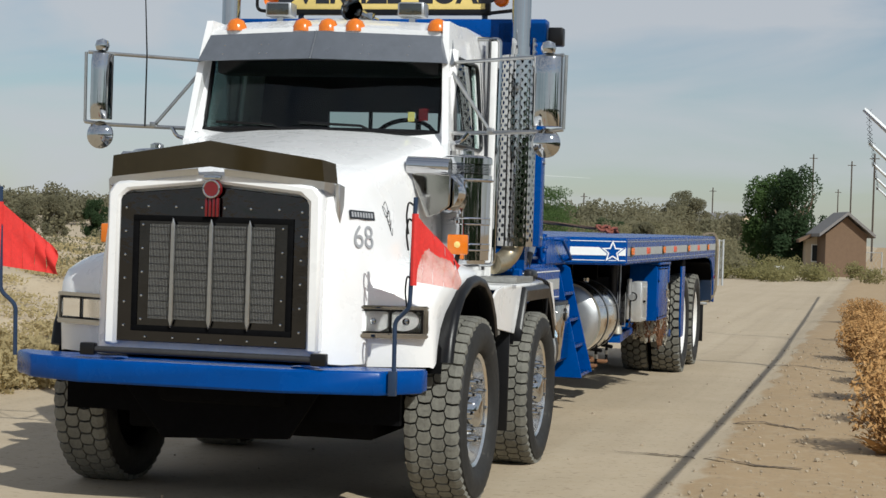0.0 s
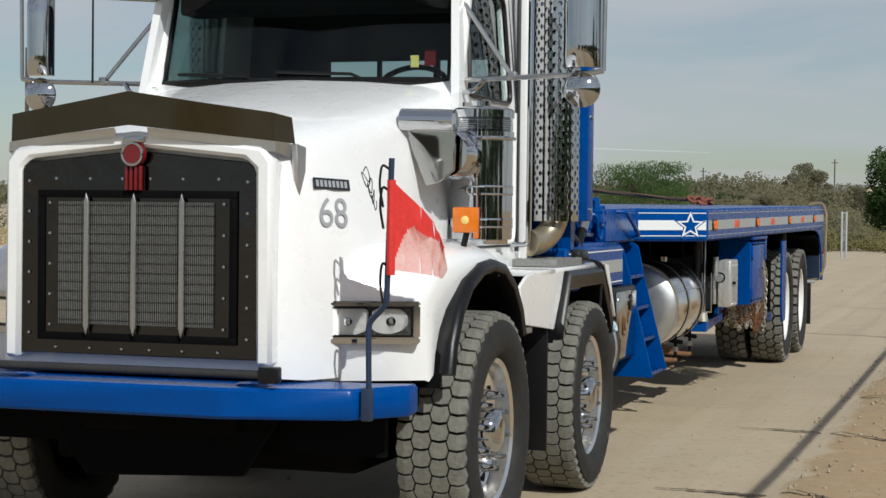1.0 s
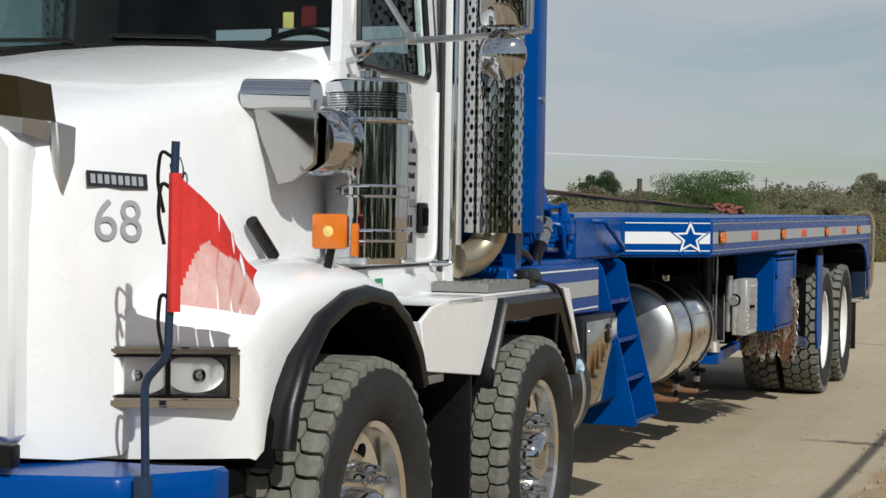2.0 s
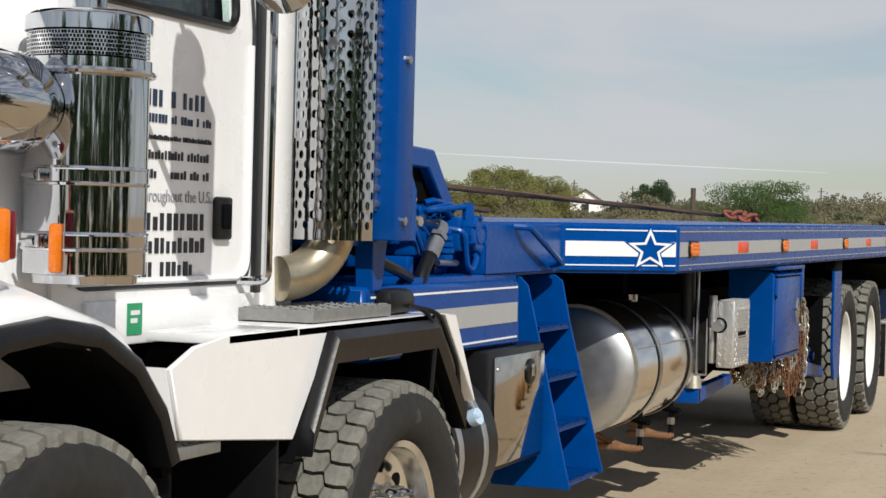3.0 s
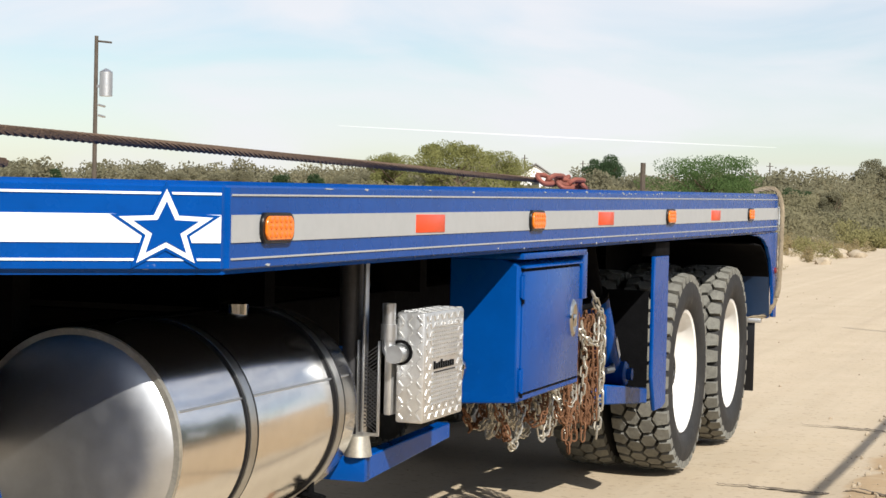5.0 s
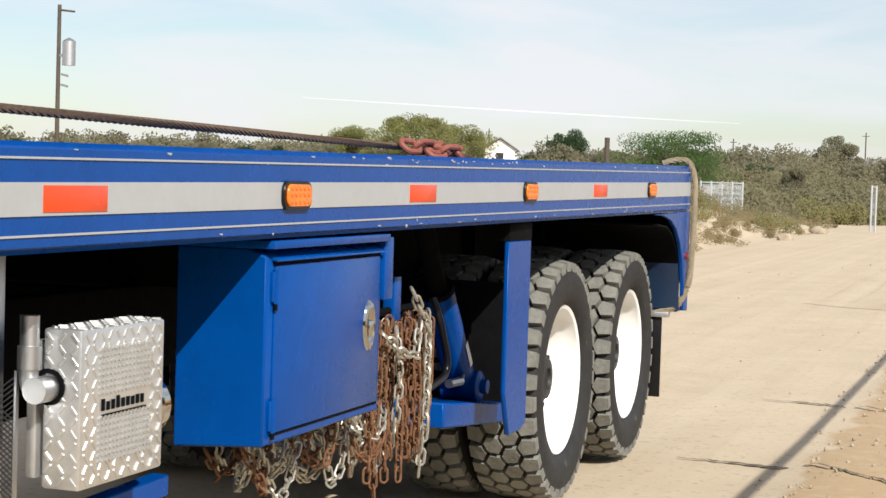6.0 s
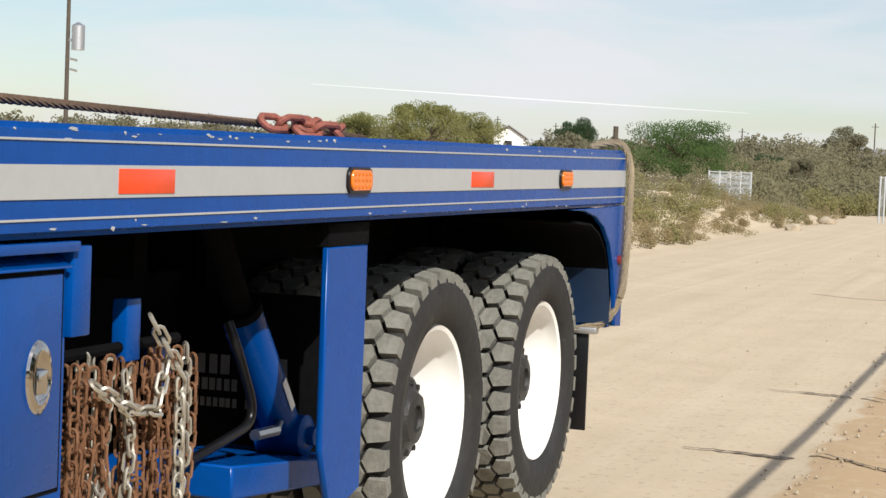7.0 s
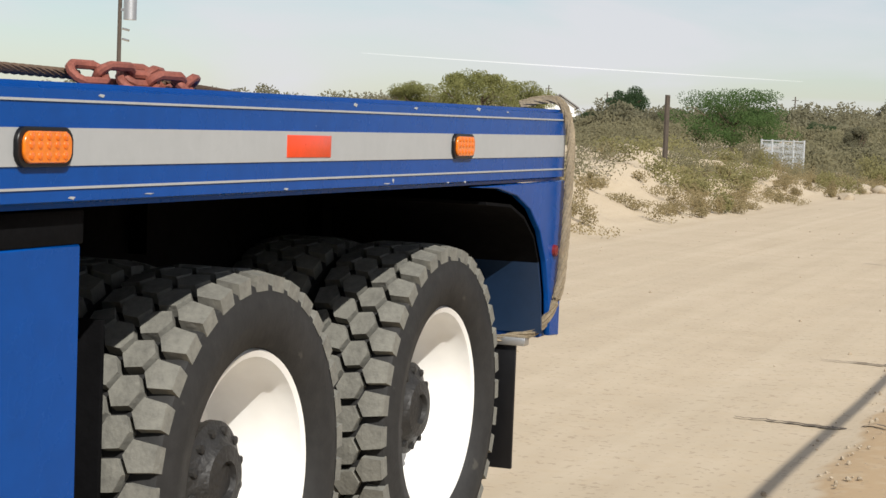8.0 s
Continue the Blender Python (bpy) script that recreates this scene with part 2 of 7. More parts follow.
M["tanwall"] = mat("tan_stucco", (0.58, 0.47, 0.33), 0.9, var=0.06)
M["brownwall"] = mat("brown_siding", (0.16, 0.10, 0.06), 0.8, var=0.15)
M["roofgrey"] = mat("grey_shingles", (0.20, 0.19, 0.185), 0.9, var=0.15)
M["whitewall"] = mat("white_siding", (0.78, 0.77, 0.74), 0.8, var=0.05)
M["rock"] = mat("pale_rock", (0.34, 0.28, 0.20), 0.95, var=0.2, bump=0.5, bscale=20)
M["galvfence"] = mat("galvanised_fence", (0.55, 0.57, 0.58), 0.45, 0.7, var=0.1)
# faint emission stands in for sunlight on the trail
M["trail"] = mat("contrail", (0.9, 0.92, 0.95), 1.0, emit=0.3)
M["trail"].node_tree.nodes["Principled BSDF"].inputs["Alpha"].default_value = 0.25
M["crack"] = mat("dark_crack", (0.10, 0.075, 0.05), 1.0, var=0.2)


# ---- mesh helpers ----
def thing(name, label, category, group="", at=None):
    ob = new(name)
    if at is not None:
        ob.matrix_basis = at
    return tagged(ob, label, category, group)


def part(name, bm, material, parent=None, label="", smooth=40):
    """Links a bmesh as one mesh object under parent."""
    me = bpy.data.meshes.new(name)
    bmesh.ops.recalc_face_normals(bm, faces=bm.faces)
    bm.to_mesh(me)
    bm.free()
    for k in (material if isinstance(material, list) else [material]):
        me.materials.append(M[k])
    if smooth:
        me.shade_smooth()
        me.set_sharp_from_angle(angle=radians(smooth))
    ob = new(name, me)
    ob.parent = parent
    if label:
        ob["label"] = label
    return ob


def joined(*bms):
    out = bmesh.new()
    for b in bms:
        me = bpy.data.meshes.new("tmp")
        b.to_mesh(me)
        b.free()
        out.from_mesh(me)
        bpy.data.meshes.remove(me)
    return out


def box(x0, x1, y0, y1, z0, z1, bev=0.006):
    bm = bmesh.new()
    bmesh.ops.create_cube(bm, size=1, matrix=pose((x0 + x1) / 2, (y0 + y1) / 2, (z0 + z1) / 2) @ Matrix.Diagonal((x1 - x0, y1 - y0, z1 - z0, 1)))
    if bev:
        bmesh.ops.bevel(bm, geom=bm.edges[:], offset=min(bev, 0.45 * min(x1 - x0, y1 - y0, z1 - z0)), segments=2, affect="EDGES", profile=0.5)
    return bm


def prism(poly, axis, a, b, bev=0.004):
    """A polygon, given in the two other axes in order, drawn out along axis from a to b."""
    bm = bmesh.new()

    def p3(u, v, w):
        return {"x": (w, u, v), "y": (u, w, v), "z": (u, v, w)}[axis]

    lo = [bm.verts.new(p3(u, v, a)) for u, v in poly]
    hi = [bm.verts.new(p3(u, v, b)) for u, v in poly]
    bm.faces.new(lo)
    bm.faces.new(hi[::-1])
    n = len(poly)
    for i in range(n):
        bm.faces.new((lo[i], hi[i], hi[(i + 1) % n], lo[(i + 1) % n]))
    bmesh.ops.recalc_face_normals(bm, faces=bm.faces)
    if bev:
        bmesh.ops.bevel(bm, geom=bm.edges[:], offset=bev, segments=1, affect="EDGES")
    return bm


def tube(path, r, n=8, closed=False):
    """A round rod along a path; r may be a list."""
    bm = bmesh.new()
    pts = [Vector(p) for p in path]
    rings = []
    up = None
    for i, p in enumerate(pts):
        a = pts[i - 1] if i or closed else pts[0]
        b = pts[(i + 1) % len(pts)] if i < len(pts) - 1 or closed else pts[-1]
        d = (b - a).normalized()
        if up is None:
            up = d.orthogonal().normalized()
        up = (up - d * up.dot(d)).normalized()
        side = d.cross(up)
        rr = r[i] if isinstance(r, (list, tuple)) else r
        rings.append([bm.verts.new(p + rr * (math.cos(k * 2 * math.pi / n) * up + math.sin(k * 2 * math.pi / n) * side)) for k in range(n)])
    for i in range(len(rings) if closed else len(rings) - 1):
        A, C = rings[i], rings[(i + 1) % len(rings)]
        for k in range(n):
            bm.faces.new((A[k], A[(k + 1) % n], C[(k + 1) % n], C[k]))
    if not closed:
        bm.faces.new(rings[0][::-1])
        bm.faces.new(rings[-1])
    return bm


def rounded_path(pts, r=0.05, seg=5):
    """The path with its corners rounded."""
    out = [Vector(pts[0])]
    for a, b, c in zip(pts, pts[1:], pts[2:]):
        a, b, c = Vector(a), Vector(b), Vector(c)
        ra, rc = min(r, (a - b).length * 0.45), min(r, (c - b).length * 0.45)
        p, q = b + (a - b).normalized() * ra, b + (c - b).normalized() * rc
        for i in range(seg + 1):
            t = i / seg
            out.append(p * (1 - t) ** 2 + b * 2 * t * (1 - t) + q * t * t)
    out.append(Vector(pts[-1]))
    return out


def lathe(profile, axis="x", at=(0, 0, 0), n=48, close=False):
    """Turns a profile of (along, radius) round an axis."""
    bm = bmesh.new()
    rings = []
    for u, r in profile:
        ring = []
        for k in range(n):
            c, s = r * math.cos(2 * math.pi * k / n), r * math.sin(2 * math.pi * k / n)
            p = {"x": (u, c, s), "y": (c, u, s), "z": (c, s, u)}[axis]
            ring.append(bm.verts.new(Vector(p) + Vector(at)))
        rings.append(ring)
    pairs = list(zip(rings, rings[1:])) + ([(rings[-1], rings[0])] if close else [])
    for A, C in pairs:
        for k in range(n):
            bm.faces.new((A[k], A[(k + 1) % n], C[(k + 1) % n], C[k]))
    if not close:
        if profile[0][1] < max(r for _, r in profile):
            bm.faces.new(rings[0][::-1])
        bm.faces.new(rings[-1])
    return bm


def loft(rings, closed=True, caps=True):
    bm = bmesh.new()
    vs = [[bm.verts.new(p) for p in r] for r in rings]
    n = len(vs[0])
    for A, C in zip(vs, vs[1:]):
        for k in range(n if closed else n - 1):
            bm.faces.new((A[k], A[(k + 1) % n], C[(k + 1) % n], C[k]))
    if caps and closed:
        bm.faces.new(vs[0][::-1])
        bm.faces.new(vs[-1])
    return bm


def solid(bm, thick):
    """Gives an open sheet a thickness."""
    bmesh.ops.recalc_face_normals(bm, faces=bm.faces)
    bmesh.ops.solidify(bm, geom=bm.faces[:], thickness=thick)
    return bm


def mirrored(bm):
    bmesh.ops.scale(bm, vec=(-1, 1, 1), verts=bm.verts)
    bmesh.ops.reverse_faces(bm, faces=bm.faces)
    return bm


def words(text, size, m, extrude=0.001, bold=0.0):
    """Flat lettering as a bmesh, laid with its middle at the pose m (x right, y up)."""
    cu = bpy.data.curves.new("txt", "FONT")
    cu.body, cu.size, cu.align_x, cu.align_y, cu.extrude = text, size, "CENTER", "CENTER", extrude
    cu.offset = bold
    ob = bpy.data.objects.new("txt", cu)
    me = bpy.data.meshes.new_from_object(ob)
    bm = bmesh.new()
    bm.from_mesh(me)
    bmesh.ops.transform(bm, matrix=m, verts=bm.verts)
    bpy.data.objects.remove(ob)
    bpy.data.meshes.remove(me)
    return bm


# ---- ground and distance ----
def hump(v, a, b):
    s = min(1, max(0, (v - a) / (b - a)))
    return s * s * (3 - 2 * s)


def land(x, y):
    """Height of the ground: a flat road, a sandy bank on its far side, a low verge on the near one."""
    n = noise.noise((x * 0.35, y * 0.35, 3.1)) + 0.5 * noise.noise((x * 0.9, y * 0.9, 7.7))
    left = hump(-x, 6.6, 9.6)
    along = hump(y, 15, 24) * (1 - hump(y, 46, 62))
    far = 1 - hump(-x, 16, 34)
    z = left * (0.10 + along * far * (0.75 + 0.4 * n) + 0.10 * n)
    z += hump(x + 0.10 * n, -1.14, -1.0) * (0.045 + 0.035 * n + 0.02 * noise.noise((x * 4, y * 4, 1.3)))
    z += 0.008 * n
    z += 1.9 * hump(y, 55, 150) * hump(-x, 6, 18)
    lane = math.exp(-((x + 4.2) / 0.35) ** 2) + math.exp(-((x + 2.2) / 0.35) ** 2)
    return z - 0.010 * lane - 0.012


def steps(stops):
    out = []
    for (a, b, d) in stops:
        k = max(1, round((b - a) / d))
        out += [a + (b - a) * i / k for i in range(k)]
    return out + [stops[-1][1]]


def build_ground():
    xs = steps([(-3000, -400, 650), (-400, -60, 40), (-60, -18, 2), (-18, -6, 0.3), (-6, 2, 0.16), (2, 10, 0.8), (10, 60, 8), (60, 400, 60), (400, 3000, 650)])
    ys = steps([(-400, -40, 60), (-40, 4, 2.5), (4, 30, 0.22), (30, 70, 0.7), (70, 200, 6), (200, 600, 60), (600, 4500, 650)])
    bm = bmesh.new()
    vs = [[bm.verts.new((x, y, land(x, y))) for x in xs] for y in ys]
    for A, C in zip(vs, vs[1:]):
        for k in range(len(xs) - 1):
            bm.faces.new((A[k], A[k + 1], C[k + 1], C[k]))
    tagged(part("ground", bm, "dirt", smooth=180), "pale dry packed dirt road with sandy verges", "ground", kind="structure")


build_ground()


def bare(name, bm, material, label, category, kind="", group="", smooth=40):
    return tagged(part(name, bm, material, smooth=smooth), label, category, group, kind)


def leaf_cloud(bm, centre, size, count, leaf, rng, hollow=0.35):
    """Small leaf blades spread through an uneven ball."""
    cx, cy, cz = centre
    for _ in range(count):
        while True:
            v = Vector((rng.uniform(-1, 1), rng.uniform(-1, 1), rng.uniform(-1, 1)))
            if hollow < v.length < 1:
                break
        p = Vector((cx + v.x * size[0], cy + v.y * size[1], cz + v.z * size[2]))
        a = Vector((rng.gauss(0, 1), rng.gauss(0, 1), rng.gauss(0, 1))).normalized()
        b = a.orthogonal().normalized()
        s = leaf * rng.uniform(0.6, 1.4)
        q = [bm.verts.new(p + a * s), bm.verts.new(p + b * s * 0.5), bm.verts.new(p - a * s), bm.verts.new(p - b * s * 0.5)]
        bm.faces.new(q)


def tree(label, az, d, top, width, leaves, seed, lean=0.0, conical=0.0, base=None, clump=430):
    """A tree at a bearing and distance, up to top degrees over the eye, width degrees across."""
    rng = random.Random(seed)
    x, y = -d * math.sin(radians(az)), d * math.cos(radians(az))
    ground = land(x, y) if base is None else base
    h = EYE + d * math.tan(radians(top)) - ground
    w = d * math.tan(radians(width)) / 2
    root = thing("tree", label, "tree", at=pose(x, y, ground))
    wood = [tube([(0, 0, -0.2), (w * 0.05, 0, h * 0.25), (w * 0.1, 0, h * 0.6)], [h * 0.045, h * 0.035, h * 0.015], 8)]
    for i in range(7):
        a = rng.uniform(0, 6.28)
        r = w * rng.uniform(0.4, 0.75)
        z0 = h * rng.uniform(0.2, 0.45)
        wood.append(tube([(w * 0.05, 0, z0), (r * 0.5 * math.cos(a), r * 0.5 * math.sin(a), z0 + h * 0.15), (r * math.cos(a), r * math.sin(a), z0 + h * rng.uniform(0.25, 0.4))], [h * 0.022, h * 0.014, h * 0.006], 6))
    part("trunk", joined(*wood), "bark", root)
    bm = bmesh.new()
    for i in range(46):
        a = rng.uniform(0, 6.28)
        zc = rng.uniform(0.12, 0.9)
        rr = w * (1 - conical * zc) * math.sqrt(rng.uniform(0, 1)) * (0.85 if zc < 0.75 else 0.55)
        s = rng.uniform(0.16, 0.30)
        leaf_cloud(bm, (rr * math.cos(a) + lean * zc * w, rr * math.sin(a), h * zc), (w * s * 1.2, w * s * 1.2, h * s * 0.55), clump, h * (0.016 if clump > 200 else 0.032), rng)
    part("crown", bm, leaves, root, smooth=0)
    return root


tree("dark green leafy tree behind the brush", 11.38, 98, 1.62, 4.5, "leaf", 3)
tree("small dark upright tree near the houses", 14.75, 150, 1.62, 1.75, "leafdark", 5, conical=0.3)
tree("pale yellow-green tree in the brush", 19.6, 120, 1.92, 3.4, "leafpale", 7)
tree("pale yellow-green tree in the brush", 21.6, 125, 1.50, 2.2, "leafpale", 9)
tree("pale yellow-green tree in the brush", 18.3, 128, 1.62, 2.6, "leafpale", 8)
tree("dusty olive tree on the skyline, paled for haze", 6.1, 150, 1.72, 1.6, "leafdust", 11)
tree("dark green spreading tree beside the sheds", 3.5, 92, 2.2, 2.0, "leaf", 13, lean=0.1, clump=260)
tree("dark green spreading tree beside the sheds", 2.6, 90, 2.5, 2.2, "leafdark", 14, clump=260)
for i, (az, d, top, w) in enumerate([(25.2, 95, 0.75, 0.9), (26.4, 92, 0.85, 1.0), (27.4, 98, 0.7, 1.1), (24.2, 100, 0.8, 0.9), (28.6, 110, 0.7, 1.2), (23.2, 120, 0.75, 0.9), (15.9, 150, 0.75, 0.9), (22.4, 130, 0.85, 0.8), (13.6, 120, 0.9, 1.0), (8.6, 110, 0.7, 1.2), (7.4, 90, 0.6, 1.2), (29.6, 120, 0.7, 0.6), (32.4, 120, 0.75, 0.5), (33.6, 125, 0.7, 0.7), (4.5, 130, 0.9, 1.0)]):
    tree("juniper on the skyline, most of them paled for haze", az, d, top, w, "leafdust" if i % 3 else "leafdark", 30 + i)

# unseen trees added beside and behind the camera to darken reflections and ambient light
for i, (az, d, top, w) in enumerate([(-52, 13, 9, 22), (-72, 11, 12, 30), (-98, 12, 10, 30), (-122, 12, 9, 26), (-150, 14, 11, 28), (-176, 15, 9, 24), (158, 17, 9, 18)]):
    tree("dark tree added out of view to darken the chrome reflections", az, d, top, w, "leafdark", 70 + i, clump=120)


def brush(name, spots, material, label, seed, leaf=0.05, per=60, clumps=4, spread=0.4):
    """Low dry brush in many clumps, as one object."""
    rng = random.Random(seed)
    bm = bmesh.new()
    for x, y, w, h in spots:
        z = land(x, y)
        for k in range(clumps):
            ox, oy = rng.uniform(-0.4, 0.4) * w, rng.uniform(-0.4, 0.4) * w
            leaf_cloud(bm, (x + ox, y + oy, z + h * rng.uniform(0.35, 0.55) * (1 + 0.5 * (0.4 - spread))), (w * spread, w * spread, h * (spread + 0.1)), per, leaf, rng, 0.1)
    return bare(name, bm, material, label, "bushes", "stuff", smooth=0)


rng = random.Random(21)
near_bank = [(-6.8 - abs(rng.gauss(0, 1.3)), rng.uniform(17, 64), 0.15 + abs(rng.gauss(0, 0.35)), 0.12 + abs(rng.gauss(0, 0.22))) for _ in range(170)]
brush("straw_brush", near_bank, "straw", "dry straw-coloured brush on the sandy bank", 1, 0.019, 100)
brush("sagebrush", [(-8.2 - abs(rng.gauss(0, 4)), rng.uniform(22, 90), 0.3 + abs(rng.gauss(0, 0.6)), 0.25 + abs(rng.gauss(0, 0.4))) for _ in range(230)], "sage", "grey-green sagebrush on the bank", 2, 0.026, 110)


def far_spots(count, az0, az1, d0, d1, w, h):
    out = []
    for _ in range(count):
        a, d = radians(rng.uniform(az0, az1)), rng.uniform(d0, d1)
        if d < 104 and radians(9.3) < a < radians(13.3):
            continue
        out.append((-d * math.sin(a), d * math.cos(a), rng.uniform(0.6, 1.4) * w, rng.uniform(0.6, 1.3) * h * (0.35 if d < 214 and radians(15.8) < a < radians(18.2) else 1)))
    return out


brush("olive_brush", far_spots(300, 4.6, 24, 66, 135, 2.4, 1.4), "sage", "olive-green desert brush behind the road", 4, 0.085, 150, 6, 0.28)
brush("dusty_hazed_brush", far_spots(190, 3, 38, 120, 220, 4.0, 2.4), "leafdust", "dusty olive brush along the skyline, paled for haze", 5, 0.14, 140, 6, 0.28)
brush("dry_grass_field", [s for s in far_spots(420, 22, 34, 18, 90, 0.8, 0.13)], "grass", "dry yellow grass across the field", 6, 0.022, 90)
brush("rabbitbrush", [(-6.9 - abs(rng.gauss(0, 1.6)), rng.uniform(34, 62), rng.uniform(0.4, 1.0), rng.uniform(0.3, 0.6)) for _ in range(26)], "yellowbrush", "yellow-green rabbitbrush at the foot of the bank", 12, 0.03, 130)
brush("road_end_brush", far_spots(34, 0.2, 7.2, 68, 80, 1.1, 0.8), "yellowbrush", "olive weeds and brush at the road's end", 14, 0.05, 170)
brush("verge_grass", [(-7.0 - abs(rng.gauss(0, 0.8)), rng.uniform(11, 18), rng.uniform(0.2, 0.5), rng.uniform(0.2, 0.45)) for _ in range(60)], "grass", "dry yellow grass at the road's edge", 8, 0.03, 110)


def dry_bush(x, y, w, h, seed):
    rng = random.Random(seed)
    root = thing("dry_bush", "orange-brown dry bush at the foot of the fence", "bush", "bushes by the fence", pose(x, y, land(x, y)))
    bm = bmesh.new()
    for _ in range(700):
        a, b = rng.uniform(0, 6.28), rng.uniform(0.15, 1.4)
        v = Vector((math.cos(a) * math.cos(b), math.sin(a) * math.cos(b), math.sin(b)))
        tip = Vector((v.x * w / 2, v.y * w / 2, v.z * h)) * rng.uniform(0.7, 1.05)
        side = v.orthogonal().normalized() * 0.006
        mid = tip * 0.5 + Vector((rng.uniform(-1, 1), rng.uniform(-1, 1), rng.uniform(-1, 1))) * 0.05
        q = [bm.verts.new(p) for p in (-side, side, mid + side, tip, mid - side)]
        bm.faces.new(q)
    tagged(part("twig_mass", bm, "tumble", root, smooth=0), kind="stuff")
    bm = bmesh.new()
    leaf_cloud(bm, (0, 0, h * 0.5), (w * 0.5, w * 0.5, h * 0.48), 2200, 0.020, rng, 0.3)
    tagged(part("leaf_mass", bm, "tumble", root, smooth=0), kind="stuff")


for i, (x, y, w, h) in enumerate([(0.2, 16.6, 0.8, 0.70), (0.38, 14.4, 0.9, 0.75), (0.16, 18.6, 0.7, 0.5), (-0.1, 22.5, 0.8, 0.55), (-0.1, 27, 0.9, 0.5), (-0.2, 33, 1.0, 0.5), (0.25, 12.4, 0.9, 0.7)]):
    dry_bush(x, y, w, h, 60 + i)


# cracks across the packed verge
def crack(pts, seed):
    rng = random.Random(seed)
    bm = bmesh.new()
    path = []
    for (x0, y0), (x1, y1) in zip(pts, pts[1:]):
        for k in range(24):
            t = k / 24
            path.append((x0 + (x1 - x0) * t + rng.gauss(0, 0.004), y0 + (y1 - y0) * t + rng.gauss(0, 0.012)))
    rows = []
    for i, (x, y) in enumerate(path):
        w = 0.022 * rng.uniform(0.6, 1.3) * min(1, 0.3 + i / 24)
        rows.append([bm.verts.new((x, y - w, land(x, y - w) + 0.010)), bm.verts.new((x, y + w, land(x, y + w) + 0.010))])
    for A, C in zip(rows, rows[1:]):
        bm.faces.new((A[0], A[1], C[1], C[0]))
    bare("ground_crack", bm, "crack", "thin dark crack across the packed dirt", "crack", "structure", smooth=0)


crack([(-1.76, 9.17), (-1.24, 9.09), (-1.04, 9.07), (-0.66, 8.66), (-0.2, 8.4)], 1)
crack([(-1.72, 11.95), (-1.22, 11.89), (-0.85, 11.5), (-0.4, 11.3)], 2)
crack([(-1.25, 14.2), (-0.8, 14.0), (-0.4, 13.6)], 3)


def pebbles():
    rng = random.Random(9)
    bm = bmesh.new()
    for _ in range(1500):
        near = rng.random() < 0.92
        x, y = (rng.uniform(-1.25, 0.2), rng.uniform(6.5, 26)) if near else (rng.uniform(-6.9, -1.2), rng.uniform(8, 40))
        s = abs(rng.gauss(0, 0.008)) + 0.003
        m = pose(x, y, land(x, y) + s * 0.3, rng.uniform(0, 90), rng.uniform(0, 90), rng.uniform(0, 90)) @ Matrix.Diagonal((s, s * rng.uniform(0.6, 1), s * 0.7, 1))
        bmesh.ops.create_icosphere(bm, subdivisions=1, radius=1, matrix=m)
    bare("pebbles", bm, "rock", "small pale stones on the dirt", "stones", "stuff")


pebbles()
for i in range(14):
    r2 = random.Random(100 + i)
    bm = bmesh.new()
    bmesh.ops.create_icosphere(bm, subdivisions=2, radius=1)
    s = r2.uniform(0.10, 0.28)
    for v in bm.verts:
        v.co *= s * (1 + 0.35 * noise.noise(v.co * 1.7 + Vector((i, 0, 0))))
        v.co.z *= 0.6
    x, y = -6.7 + r2.uniform(-0.9, 0.5), 50 + r2.uniform(-3, 8)
    bmesh.ops.translate(bm, vec=(x, y, land(x, y) + s * 0.25), verts=bm.verts)
    bare("rock", bm, "rock", "pale rock beside the road", "rock", group="rocks beside the road")


def mast(az, d, top, r, transformer=False, base_z=0.0):
    x, y = -d * math.sin(radians(az)), d * math.cos(radians(az))
    h = EYE + d * math.tan(radians(top))
    root = thing("utility_pole", "weathered wooden utility pole" + (" with a grey transformer can" if transformer else ""), "pole", "utility poles", pose(x, y, 0))
    part("shaft", tube([(0, 0, -0.3), (0, 0, h)], [r, r * 0.75], 10), "wood", root)
    if transformer:
        part("transformer", lathe([(h - 1.75, 0.05), (h - 1.75, 0.19), (h - 1.05, 0.19), (h - 1.0, 0.12), (h - 0.95, 0.03)], "z", (0.34, 0, 0), 16), "alusatin", root, "grey transformer can")
        part("bracket", box(0.05, 0.3, -0.03, 0.03, h - 1.5, h - 1.42, 0), "alusatin", root)
        part("insulator", tube([(0.0, 0, h - 0.15), (0.5, 0, h - 0.2)], 0.03, 6), "wood", root)
        for k in (2.0, 2.3):
            part("insulator", tube([(0.1, 0, h - k), (0.32, 0, h - k - 0.05)], 0.035, 6), "alusatin", root)
    elif d > 90:
        part("crossarm", box(-0.45, 0.45, -0.05, 0.05, h - 0.5, h - 0.42, 0), "wood", root)


mast(31.2, 52, 5.0, 0.075, True)
for az, d, top in [(5.25, 230, 1.75), (17.3, 240, 1.55), (9.4, 230, 1.45), (15.4, 260, 1.4), (26.85, 260, 1.0), (2.1, 200, 2.9), (0.9, 200, 2.7), (0.2, 170, 2.95), (1.3, 260, 1.8), (11.0, 260, 1.35)]:
    mast(az, d, top, 0.10)
px, py = -40 * math.sin(radians(13.45)), 40 * math.cos(radians(13.45))
bare("fence_post", tube([(px, py, land(px, py) - 0.2), (px, py, EYE + 40 * math.tan(radians(1.37)))], 0.06, 8), "wood", "weathered brown wooden fence post on the bank", "post")


